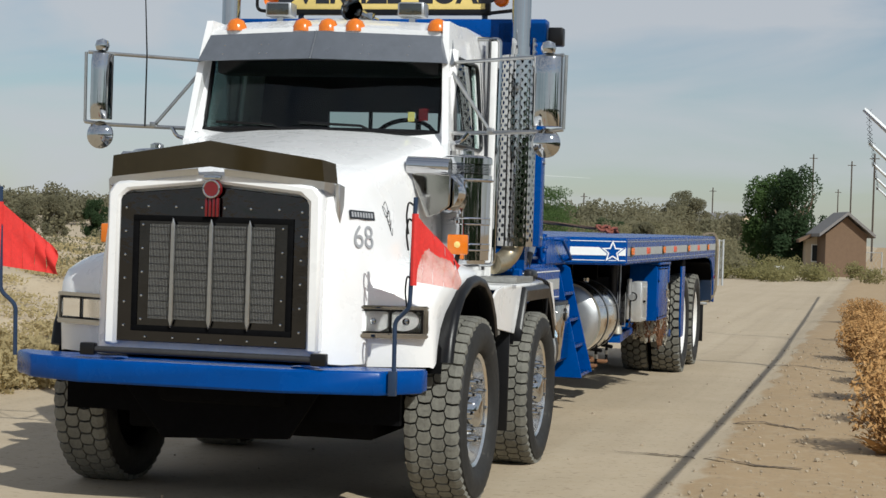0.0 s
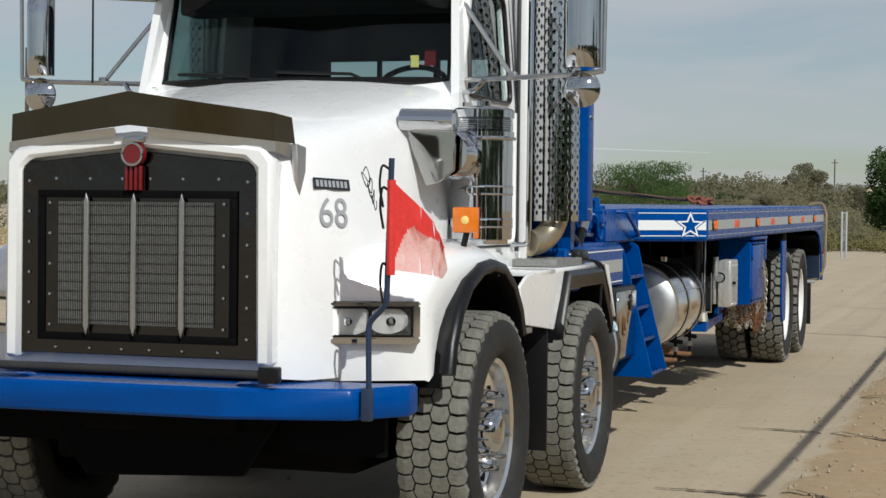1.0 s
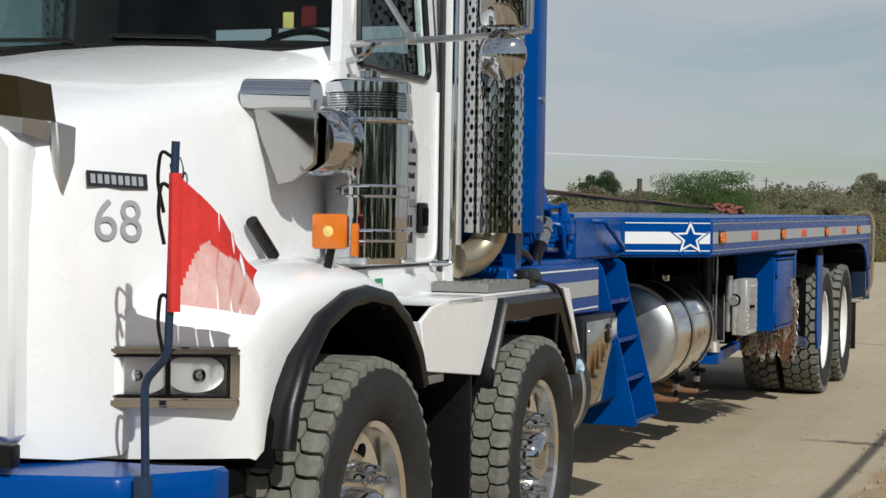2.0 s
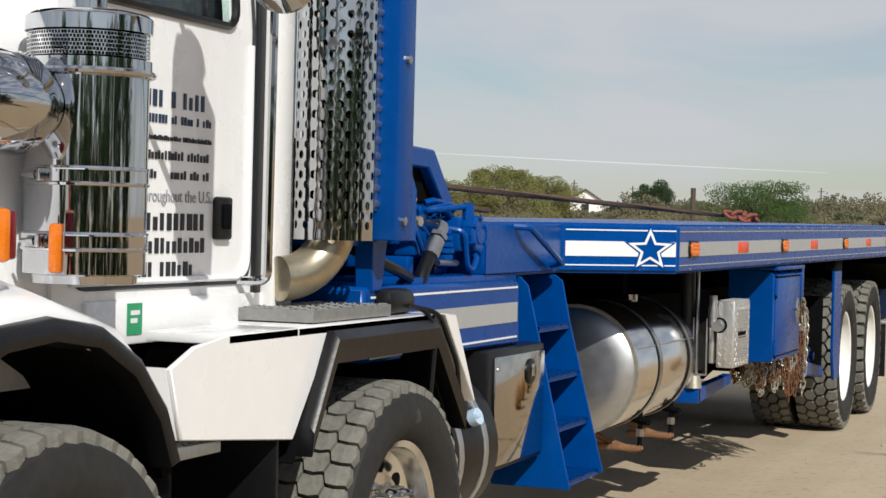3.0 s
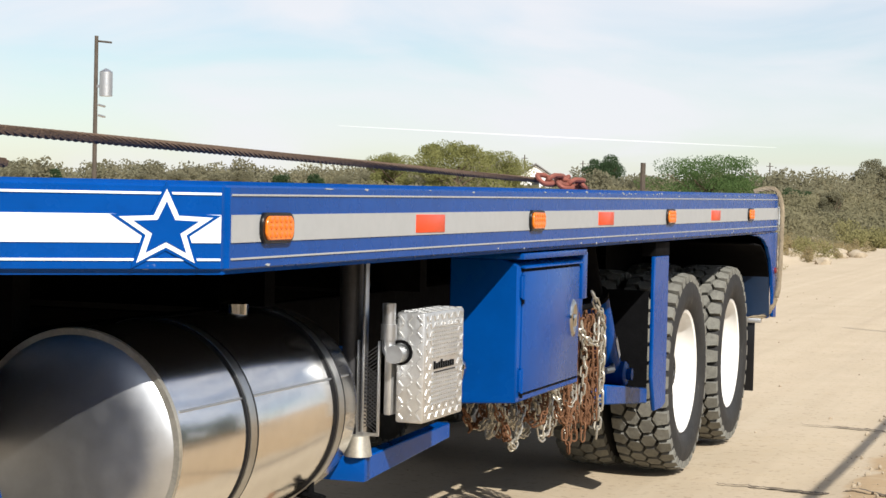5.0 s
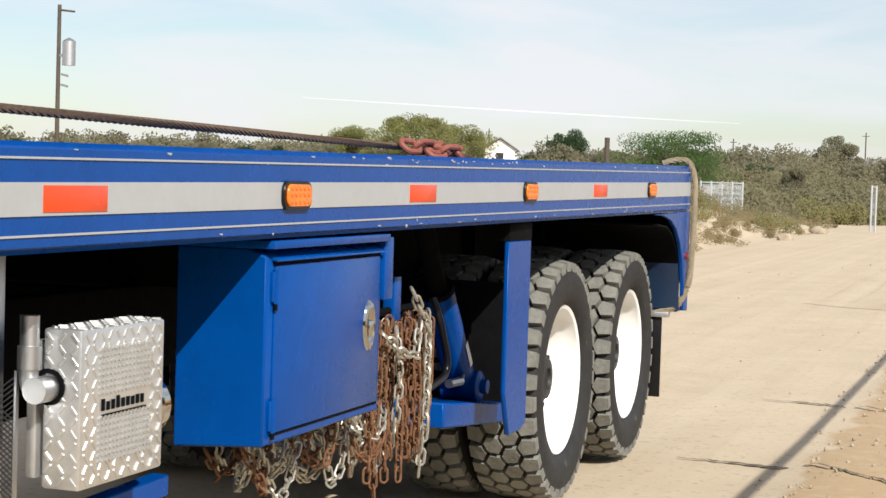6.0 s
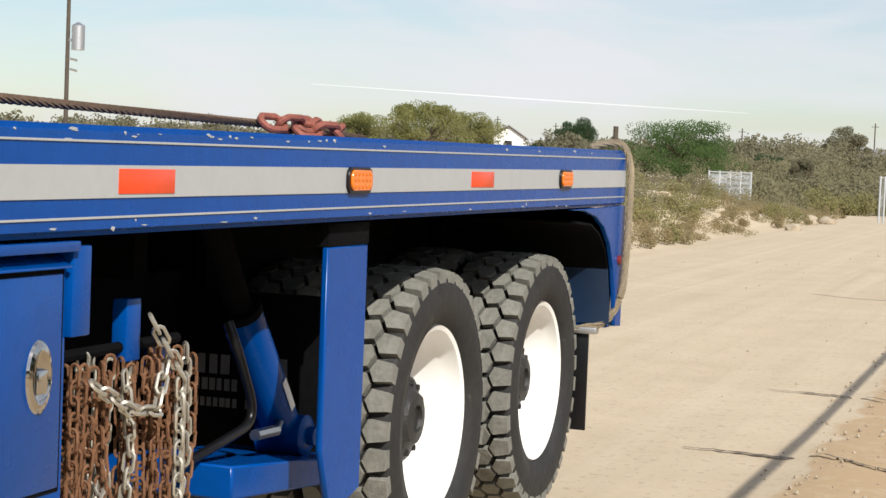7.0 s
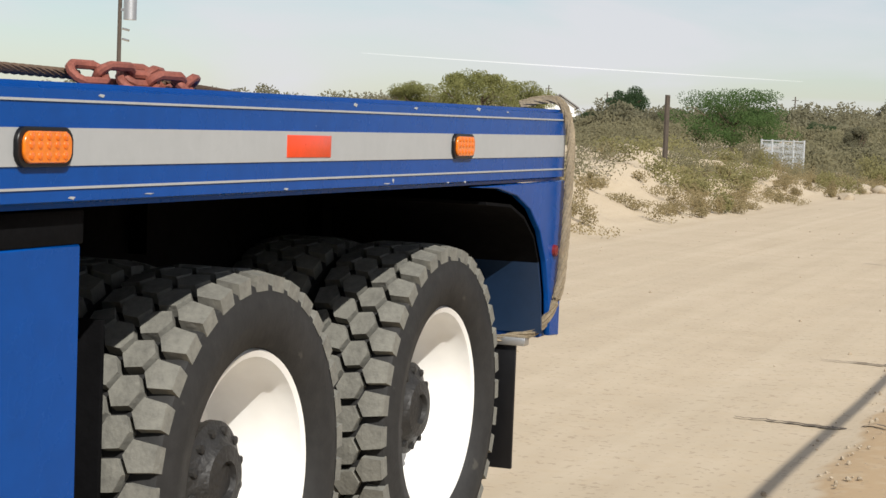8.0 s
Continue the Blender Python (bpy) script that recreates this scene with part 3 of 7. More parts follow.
def house(name, label, az, d, w, depth, wall_h, ridge_h, wall, roof, turn=0.0, base=0.0, windows=1):
    x, y = -d * math.sin(radians(az)), d * math.cos(radians(az))
    root = thing(name, label, "house", at=pose(x, y, base, 0, 0, turn))
    part("wall", joined(box(-w / 2, w / 2, 0, depth, -0.3, wall_h, 0), prism([(-w / 2, wall_h), (w / 2, wall_h), (0, ridge_h - 0.1)], "y", 0, depth, 0)), wall, root)
    e = 0.35
    part("roof", joined(prism([(-w / 2 - e, wall_h - 0.15), (0, ridge_h), (0, ridge_h + 0.15), (-w / 2 - e, wall_h)], "y", -e, depth + e, 0), prism([(w / 2 + e, wall_h - 0.15), (0, ridge_h), (0, ridge_h + 0.15), (w / 2 + e, wall_h)], "y", -e, depth + e, 0)), roof, root)
    for k in range(windows):
        cx = (k - (windows - 1) / 2) * w / max(1, windows)
        win = part("window", box(cx - 0.45, cx + 0.45, -0.05, 0.05, wall_h * 0.4, wall_h * 0.85, 0.01), "dark", root)
        part("frame", box(cx - 0.5, cx + 0.5, -0.03, 0.06, wall_h * 0.37, wall_h * 0.88, 0), "whitewall", win)


house("house", "white gabled house with a grey roof on the rise", 16.93, 209, 4.0, 9, 2.2, 3.6, "whitewall", "roofgrey", 20, 2.4)
house("house", "pale house wing with a grey roof", 17.75, 216, 4.5, 6, 2.8, 4.1, "tanwall", "roofgrey", 110, 2.3, 2)
house("shed", "brown gabled shed beyond the road's end", 1.0, 84, 1.9, 3, 2.0, 2.9, "brownwall", "roofgrey", 12, 0, 0)
house("shed", "tan stucco shed with a dark roof", 1.75, 86, 1.5, 3, 1.7, 2.1, "tanwall", "brownwall", 5, 0, 1)
house("house", "long low tan house on the skyline", 4.2, 200, 8, 8, 3.2, 4.0, "tanwall", "roofgrey", 60, 0.6, 3)
house("house", "white long building on the skyline", 7.9, 300, 5, 6, 3.0, 3.6, "whitewall", "whitewall", 80, 2.3, 2)
bare("white_barrel", lathe([(0, 0.2), (0.05, 0.23), (0.5, 0.23), (0.55, 0.18)], "z", (-3.9, 73, 0), 16), "whitewall", "white barrel at the end of the road", "barrel")


def wire_fence(name, label, x0, y0, x1, y1, h, posts, bars=14, zinc="galvfence", wire=0.006):
    root = thing(name, label, "fence", at=pose(x0, y0, land(x0, y0)))
    dx, dy = x1 - x0, y1 - y0
    for k in range(posts):
        t = k / (posts - 1)
        part("post", tube([(dx * t, dy * t, -0.2), (dx * t, dy * t, h)], 0.035, 8), zinc, root)
    part("rail", tube([(0, 0, h - 0.05), (dx, dy, h - 0.05)], 0.022, 6), zinc, root)
    bms = []
    n = int(bars)
    for k in range(n):
        for a, b in ((0, 1), (1, 0)):
            t0, t1 = k / n, (k + 3) / n
            if t1 <= 1:
                za, zb = (0.05, h - 0.1) if a == 0 else (h - 0.1, 0.05)
                bms.append(tube([(dx * t0, dy * t0, za), (dx * t1, dy * t1, zb)], wire, 4))
    part("wire_mesh", joined(*bms), zinc, root)


wire_fence("chain_link_fence", "grey chain-link fence panels beside the bank", -10.6, 57.8, -9.35, 58.7, 1.30, 5, 64, "galvfence", 0.006)
wire_fence("gate_post", "galvanised gate at the road's end", -5.2, 59.4, -5.05, 59.4, 1.55, 2, 4)
wire_fence("road_gate", "low metal gate across the road's end", -3.0, 96, 0.2, 96, 1.2, 4, 16)


def barbed_fence():
    root = thing("barbed_fence", "chain-link security fence topped with angled barbed-wire arms", "fence", at=pose(0, 0, 0))
    ends = []
    ys = [19.5, 25.8, 32.1, 38.4, 44.7]
    for y in ys:
        x = 0.545 + (y - 19.5) * 0.004
        z = land(x, y)
        post = part("post", tube([(x, y, z - 0.2), (x, y, 2.30)], 0.045, 8), "galvfence", root)
        part("arm", tube([(x, y, 2.27), (x - 0.74, y, 2.94)], [0.04, 0.030], 8), "galvfence", post)
        ends.append((x, y))
    for k, (ox, z) in enumerate([(-0.69, 2.91), (-0.45, 2.69), (-0.21, 2.47)]):
        path, barbs = [], []
        for i in range(len(ends) - 1):
            for j in range(9):
                t = j / 9
                y = ends[i][1] + (ends[i + 1][1] - ends[i][1]) * t
                zz = z - 0.10 * 4 * t * (1 - t)
                path.append((ends[i][0] + ox, y, zz))
                barbs.append(tube([(ends[i][0] + ox - 0.03, y, zz - 0.03), (ends[i][0] + ox + 0.03, y + 0.01, zz + 0.03)], 0.0024, 4))
                barbs.append(tube([(ends[i][0] + ox - 0.03, y, zz + 0.03), (ends[i][0] + ox + 0.03, y + 0.01, zz - 0.03)], 0.0035, 4))
        part("barbed_wire", joined(tube(path, 0.0020, 5), *barbs), "under", root)
    wires = []
    for k in range(200):
        y = 19.5 + 25 * k / 200
        x = 0.545 + (y - 19.5) * 0.004
        for za, zb in ((0.06, 2.25), (2.25, 0.06)):
            wires.append(tube([(x, y, za), (x, min(44.7, y + 2.1), zb)], 0.0025, 4))
    part("link_mesh", joined(*wires), "fencegrey", root, "grey chain-link mesh")


barbed_fence()
# the overhead cable whose shadow lies along the road
lift = 2.3
shadow = [(-1.25, 5), (-1.24, 8), (-1.20, 10.2), (-1.18, 14.9), (-1.19, 23), (-1.35, 36), (-1.57, 50.5)]
bare("overhead_cable", tube(rounded_path([(x + lift * TO_SUN.x / TO_SUN.z, y + lift * TO_SUN.y / TO_SUN.z, lift) for x, y in shadow], 0.4), 0.027, 8), "black", "black overhead cable along the road", "cable")
for x, y in ((shadow[0][0], shadow[0][1]), (shadow[-1][0], shadow[-1][1])):
    cx, cy = x + lift * TO_SUN.x / TO_SUN.z, y + lift * TO_SUN.y / TO_SUN.z
    bare("cable_pole", tube([(cx, cy, -0.1), (cx, cy, lift + 0.1)], 0.04, 8), "galvfence", "steel pole that carries the overhead cable", "pole")
# a vapour trail far off
bm = bmesh.new()
rows = []
for k in range(25):
    az, el = radians(23.4 - (23.4 - 9.2) * k / 24), radians(2.36 - 0.42 * k / 24)
    w = 0.7 * math.sin(math.pi * (k + 0.4) / 25) + 0.3
    d = 4000
    z = EYE + d * math.tan(el)
    rows.append([bm.verts.new((-d * math.sin(az), d * math.cos(az), z - w)), bm.verts.new((-d * math.sin(az), d * math.cos(az), z + w))])
for A, C in zip(rows, rows[1:]):
    bm.faces.new((A[0], A[1], C[1], C[0]))
bare("vapour_trail", bm, "trail", "thin white vapour trail across the sky", "vapour trail", "structure", smooth=0)


from mathutils.bvhtree import BVHTree

# ---- the truck: x towards its near side, y towards its tail, z up, from the ground under the grille ----
truck = thing("bed_truck", "white and blue twin-steer oilfield winch truck with a long flat bed", "truck")


def add(name, bm, material, label="", parent=None, smooth=40):
    return part(name, bm, material, parent or truck, label, smooth)


def both(name, make, material, label="", smooth=40):
    """One part on each side of the truck."""
    a = add(name, make(), material, label, smooth=smooth)
    b = add(name, mirrored(make()), material, label, smooth=smooth)
    return a, b


# hood: sections from the grille back to the cowl
def hood_ring(y, wb, wt, zt, zb, crown):
    pts = []
    half = [(wb, zb), (wb, zb + (zt - zb) * 0.35), (wb * 0.6 + wt * 0.4, zb + (zt - zb) * 0.65), (wt + 0.005, zt - crown - 0.10), (wt - 0.015, zt - crown - 0.045), (wt - 0.06, zt - crown - 0.008), (wt - 0.14, zt - crown * 0.75), (wt * 0.45, zt - crown * 0.25), (0.05, zt)]
    pts = [(x, y, z) for x, z in half] + [(-x, y, z) for x, z in reversed(half)]
    return pts


HOOD = [(0.03, 0.565, 0.545, 1.735, 0.80, 0.06), (0.12, 0.66, 0.60, 1.775, 0.79, 0.07), (0.26, 0.735, 0.635, 1.815, 0.79, 0.075), (0.50, 0.79, 0.67, 1.87, 0.95, 0.08), (0.80, 0.81, 0.70, 1.925, 1.0, 0.08), (1.15, 0.81, 0.74, 1.985, 1.05, 0.07), (1.40, 0.81, 0.77, 2.03, 1.05, 0.06), (1.58, 0.81, 0.775, 2.06, 1.05, 0.05)]
skin = loft([hood_ring(*h) for h in HOOD])
bmesh.ops.triangulate(skin, faces=skin.faces[:])
HOODSKIN = BVHTree.FromBMesh(skin)
skin.free()
add("hood", loft([hood_ring(*h) for h in HOOD]), "white", "white sloping hood", smooth=50)


def fender():
    rows = [((0.56, 0.23, 0.775), (1.03, 0.455, 0.775)), ((0.56, 0.21, 0.95), (1.03, 0.43, 0.95)), ((0.57, 0.20, 1.09), (1.03, 0.42, 1.085)), ((0.59, 0.20, 1.16), (1.035, 0.44, 1.14)), ((0.63, 0.26, 1.24), (1.045, 0.52, 1.205)), ((0.68, 0.40, 1.30), (1.06, 0.66, 1.24)), ((0.72, 0.80, 1.31), (1.08, 0.88, 1.27)), ((0.72, 1.15, 1.31), (1.085, 1.15, 1.275)), ((0.72, 1.42, 1.25), (1.085, 1.42, 1.20)), ((0.72, 1.60, 1.10), (1.085, 1.58, 1.07)), ((0.72, 1.68, 0.93), (1.085, 1.66, 0.93))]
    cy, cz, r = 1.12, 0.60, 0.60
    rings = []
    for i, (a, b) in enumerate(rows):
        a, b = Vector(a), Vector(b)
        ring = [a.lerp(b, k / 6) for k in range(7)]
        for k in range(1, 6):
            ring[k] += Vector((0, -0.02 if i < 4 else 0, 0.03 if i > 3 else 0)) * math.sin(math.pi * k / 6)
        v = Vector((b.y - cy, b.z - cz))
        v = v.normalized() * min(v.length, r)
        edge = Vector((b.x + 0.015, cy + v.x, max(0.80, cz + v.y)))
        ring += [b.lerp(edge, 0.15) + Vector((0.012, 0, -0.01)), b.lerp(edge, 0.5) + Vector((0.012, 0, 0)), edge]
        rings.append(ring)
    return solid(loft(rings, closed=False, caps=False), 0.012)


both("front_fender", fender, "white", "white front fender", smooth=60)
ARCH = [(0.50, 0.80), (0.53, 0.92), (0.62, 1.06), (0.76, 1.17), (0.94, 1.23), (1.12, 1.245), (1.30, 1.22), (1.46, 1.14), (1.58, 1.02), (1.64, 0.90)]


def arch_trim():
    rings = []
    for i, (y, z) in enumerate(ARCH):
        a, b = ARCH[max(0, i - 1)], ARCH[min(len(ARCH) - 1, i + 1)]
        t = Vector((b[0] - a[0], b[1] - a[1])).normalized()
        n = Vector((-t.y, t.x))
        prof = [(1.03, -0.03), (1.10, 0.0), (1.125, -0.006), (1.138, -0.025), (1.13, -0.052), (1.08, -0.060)]
        rings.append([(x, y + n.x * o, z + n.y * o) for x, o in prof])
    return loft(rings)


both("arch_trim", arch_trim, "black", "black rubber arch trim", smooth=60)
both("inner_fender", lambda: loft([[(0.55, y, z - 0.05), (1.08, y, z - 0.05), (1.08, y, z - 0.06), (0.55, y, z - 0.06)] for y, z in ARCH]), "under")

# grille
add("grille_surround", joined(prism([(-0.51, 0.87), (0.51, 0.87), (0.505, 1.60), (0.47, 1.625), (0, 1.67), (-0.47, 1.625), (-0.505, 1.60)], "y", -0.012, 0.05)), "darksteel", "mirror-polished grille surround with dark reflections in its colour")
shell = add("grille_shell", joined(prism([(-0.575, 0.85), (-0.51, 0.85), (-0.505, 1.60), (-0.46, 1.64), (0, 1.685), (0.46, 1.64), (0.505, 1.60), (0.51, 0.85), (0.575, 0.85), (0.57, 1.63), (0.53, 1.68), (0, 1.745), (-0.53, 1.68), (-0.57, 1.63)], "y", -0.03, 0.10, 0.014)), "white", "white grille shell")
gx0, gx1, gz0, gz1 = -0.428, 0.428, 0.925, 1.515
f = 0.03
add("winter_front_frame", joined(box(gx0, gx1, -0.026, -0.012, gz0, gz0 + f, 0.003), box(gx0, gx1, -0.026, -0.012, gz1 - f, gz1, 0.003), box(gx0, gx0 + f, -0.026, -0.012, gz0 + f, gz1 - f, 0.003), box(gx1 - f, gx1, -0.026, -0.012, gz0 + f, gz1 - f, 0.003)), "under", "black rubber grille frame")
add("grille_screen", box(gx0 + f, gx1 - f, -0.017, -0.0125, gz0 + f, gz1 - f, 0), "screensteel", "dull polished screen panel")
add("radiator_core", box(-0.335, 0.335, -0.0215, -0.017, 0.99, 1.47, 0), "grease", "dark radiator core")
for k in range(13):
    z = 1.005 + k * 0.0375
    add("louvre", box(-0.335, 0.335, -0.026, -0.0215, z, z + 0.0035, 0), "coregrey")
fins = bmesh.new()
for k in range(84):
    x = -0.335 + k * 0.00798
    fins.faces.new([fins.verts.new(p) for p in ((x, -0.0235, 0.99), (x + 0.0025, -0.0235, 0.99), (x + 0.0025, -0.0235, 1.47), (x, -0.0235, 1.47))])
tagged(add("fin_pack", fins, "stepgrey", smooth=0), kind="stuff")
for x in (-0.205, 0.0, 0.205):
    add("grille_bar", prism([(x - 0.012, 0.985), (x, 0.945), (x + 0.012, 0.985), (x + 0.011, 1.47), (x, 1.505), (x - 0.011, 1.47)], "y", -0.045, -0.026, 0.003), "alu", "bright vertical grille bar")
for x in (-0.47, 0.47):
    for k in range(6):
        add("rivet", lathe([(-0.020, 0.001), (-0.019, 0.006), (-0.012, 0.009)], "y", (x, 0, 0.95 + 0.12 * k), 8), "chrome")
for x in (-0.375, 0.375):
    for k in range(5):
        add("rivet", lathe([(-0.026, 0.001), (-0.024, 0.006), (-0.017, 0.009)], "y", (x, 0, 0.985 + 0.12 * k), 8), "chrome")
for x in (-0.35, -0.2, -0.06, 0.06, 0.2, 0.35):
    add("rivet", lathe([(-0.020, 0.001), (-0.019, 0.006), (-0.012, 0.009)], "y", (x, 0, 0.895), 8), "chrome")
    add("rivet", lathe([(-0.020, 0.001), (-0.019, 0.006), (-0.012, 0.009)], "y", (x, 0, 1.56), 8), "chrome")
badge = add("hood_emblem", joined(lathe([(-0.055, 0.01), (-0.055, 0.042), (-0.045, 0.050), (-0.03, 0.050)], "y", (0.0, 0, 1.655), 28)), "emblem", "red enamel emblem with chrome edge")
part("emblem_rim", lathe([(-0.058, 0.038), (-0.060, 0.042), (-0.058, 0.047), (-0.05, 0.047), (-0.05, 0.038)], "y", (0.0, 0, 1.655), 28, True), "chrome", badge)
for x in (-0.03, -0.01, 0.01, 0.03):
    part("emblem_bar", box(x - 0.006, x + 0.006, -0.046, -0.03, 1.515, 1.61, 0.002), "emblem", badge)
part("emblem_top", box(-0.045, 0.045, -0.05, -0.03, 1.70, 1.722, 0.004), "chrome", badge)

# bug deflector over the grille
def deflector():
    top = [(-0.60, 0.10, 1.80), (-0.56, 0.0, 1.815), (-0.3, -0.05, 1.85), (0, -0.09, 1.895), (0.3, -0.05, 1.85), (0.56, 0.0, 1.815), (0.60, 0.10, 1.80)]
    low = [(-0.61, 0.11, 1.70), (-0.57, 0.01, 1.705), (-0.3, -0.055, 1.735), (0, -0.085, 1.765), (0.3, -0.055, 1.735), (0.57, 0.01, 1.705), (0.61, 0.11, 1.70)]
    return solid(loft([top, low], closed=False, caps=False), 0.006)


add("bug_deflector", deflector(), "smoke", "smoked dark brown bug deflector")
add("deflector_bracket", solid(loft([[(-0.61, 0.11, 1.70), (-0.575, 0.005, 1.705), (-0.3, -0.05, 1.735), (-0.07, -0.07, 1.755)], [(-0.60, 0.13, 1.64), (-0.575, 0.0, 1.665), (-0.3, -0.04, 1.70), (-0.07, -0.055, 1.722)]], closed=False, caps=False), 0.006), "alusatin", "grey steel deflector bracket")
add("deflector_bracket", solid(loft([[(0.61, 0.11, 1.70), (0.575, 0.005, 1.705), (0.3, -0.05, 1.735), (0.07, -0.07, 1.755)], [(0.60, 0.13, 1.64), (0.575, 0.0, 1.665), (0.3, -0.04, 1.70), (0.07, -0.055, 1.722)]], closed=False, caps=False), 0.006), "alusatin", "grey steel deflector bracket")
both("deflector_end", lambda: prism([(0.09, 1.70), (0.12, 1.50), (0.15, 1.48), (0.18, 1.52), (0.19, 1.69)], "x", 0.60, 0.625), "alusatin", "grey steel deflector end plate")

# headlights
def headlight(s):
    a, b = Vector((0.672, 0.235, 0)), Vector((1.025, 0.40, 0))
    d = (b - a).normalized()
    n = Vector((d.y, -d.x, 0))

    def quad(u0, u1, z0, z1, o0, o1):
        pts = []
        for u, z in ((u0, z0), (u1, z0), (u1, z1), (u0, z1)):
            p = a + d * u
            pts.append(Vector((p.x, p.y, z)))
        bm = loft([[p + n * o0 for p in pts], [p + n * o1 for p in pts]])
        bmesh.ops.bevel(bm, geom=bm.edges[:], offset=0.006, segments=2, affect="EDGES")
        return mirrored(bm) if s < 0 else bm

    L = (b - a).length
    hl = add("headlight", joined(quad(-0.012, L, 1.072, 1.092, -0.03, 0.026), quad(-0.012, L, 0.924, 0.950, -0.03, 0.026), quad(-0.012, 0.014, 0.946, 1.076, -0.03, 0.024), quad(L - 0.026, L, 0.946, 1.076, -0.03, 0.024)), "chrome", "bright bezel with twin rectangular lamps")
    part("lamp_bucket", quad(0.004, L - 0.01, 0.935, 1.085, -0.055, -0.036), "black", hl)
    for u0, u1 in ((0.026, 0.186), (0.200, L - 0.036)):
        z0, z1 = 0.957, 1.064
        part("lamp_frame", joined(quad(u0 - 0.008, u1 + 0.008, z1 - 0.002, z1 + 0.006, -0.02, 0.022), quad(u0 - 0.008, u1 + 0.008, z0 - 0.006, z0 + 0.002, -0.02, 0.022), quad(u0 - 0.008, u0, z0, z1, -0.02, 0.022), quad(u1, u1 + 0.008, z0, z1, -0.02, 0.022)), "black", hl)
        dish = bmesh.new()
        grid = []
        for j in range(9):
            row = []
            for i in range(13):
                p, q = i / 6 - 1, j / 4 - 1
                deep = -0.030 + 0.036 * min(1.0, 0.5 * p * p + 0.6 * q * q)
                c = a + d * ((u0 + u1) / 2 + (u1 - u0) / 2 * p) + n * deep
                row.append(dish.verts.new((c.x * s, c.y, (z0 + z1) / 2 + (z1 - z0) / 2 * q)))
            grid.append(row)
        for A, C in zip(grid, grid[1:]):
            for i in range(12):
                dish.faces.new((A[i], A[i + 1], C[i + 1], C[i]))
        part("lamp_reflector", dish, "lens", hl, "bright dished reflector")
        c = a + d * ((u0 + u1) / 2) + n * -0.012
        bulb = lathe([(-0.018, 0.002), (-0.012, 0.016), (0.0, 0.021), (0.010, 0.016), (0.014, 0.002)], "y", (c.x * s, c.y, (z0 + z1) / 2), 14)
        part("bulb_shield", bulb, "chrome", hl)
        part("lamp_glass", quad(u0, u1, z0, z1, 0.014, 0.018), "clear", hl).visible_shadow = False


headlight(1)
headlight(-1)

# bumper
BUMP = [(-1.15, 0.16), (-0.96, -0.06), (-0.63, -0.20), (0.44, -0.20), (0.91, -0.06), (1.07, 0.16)]
add("bumper", prism(BUMP + [(1.07, 0.26), (0.9, 0.20), (-0.9, 0.20), (-1.15, 0.26)], "z", 0.664, 0.782, 0.012), "blue", "bright blue steel bumper")
add("bumper_end_cap", box(0.945, 0.985, -0.045, -0.01, 0.664, 0.786, 0.004), "polesteel")
add("tow_hook_plate", lathe([(0.783, 0.075), (0.790, 0.065), (0.790, 0.005)], "z", (0.52, -0.05, 0), 24), "blue")
add("tow_hook_plate", lathe([(0.783, 0.075), (0.790, 0.065), (0.790, 0.005)], "z", (-0.5, -0.05, 0), 24), "blue")
add("light_bar", tube([(-0.60, -0.14, 0.830), (0.64, -0.14, 0.830)], 0.017, 16), "coregrey", "grey roller bar above the bumper")
for x in (-0.60, 0.62):
    add("bar_bracket", box(x - 0.04, x + 0.04, -0.165, -0.115, 0.800, 0.862, 0.008), "black", "black bar bracket")
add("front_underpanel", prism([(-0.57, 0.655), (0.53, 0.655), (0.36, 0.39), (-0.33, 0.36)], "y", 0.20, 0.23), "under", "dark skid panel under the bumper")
# added black panel and box that keep light off the far tyre and underbody
add("front_shade_panel", box(-0.92, 0.92, 0.30, 0.34, 0.48, 0.765, 0), "under")
add("underbody_shade_box", box(-0.70, 0.70, 0.60, 2.5, 0.36, 0.90, 0.02), "under")
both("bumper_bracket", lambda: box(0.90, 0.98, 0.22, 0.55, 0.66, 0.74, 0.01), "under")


# flag rods with warning flags; the cloth is keyed in strips below
def rod(s):
    pts = [(0.968 * s, -0.02, 0.77), (0.968 * s, -0.03, 1.03), (1.045 * s, -0.05, 1.10), (1.06 * s, -0.05, 1.64)]
    return add("flag_rod", tube(rounded_path(pts, 0.03), 0.0115, 8), "polesteel", "dark bent steel flag rod")


rod_near, rod_far = rod(1), rod(-1)
rod_far.location.x -= 0.10
for dz, dx, dy in ((1.60, -0.022, -0.02), (1.52, -0.02, -0.02), (1.24, -0.018, -0.02)):
    part("elastic_cord", tube(rounded_path([(1.05, -0.05, dz), (1.05 + dx, -0.05 + dy, dz + 0.02), (1.05 + 1.4 * dx, -0.05 + dy, dz - 0.06), (1.05 + dx, -0.05, dz - 0.14)], 0.03), 0.005, 6), "black", rod_near)
FLAG = []


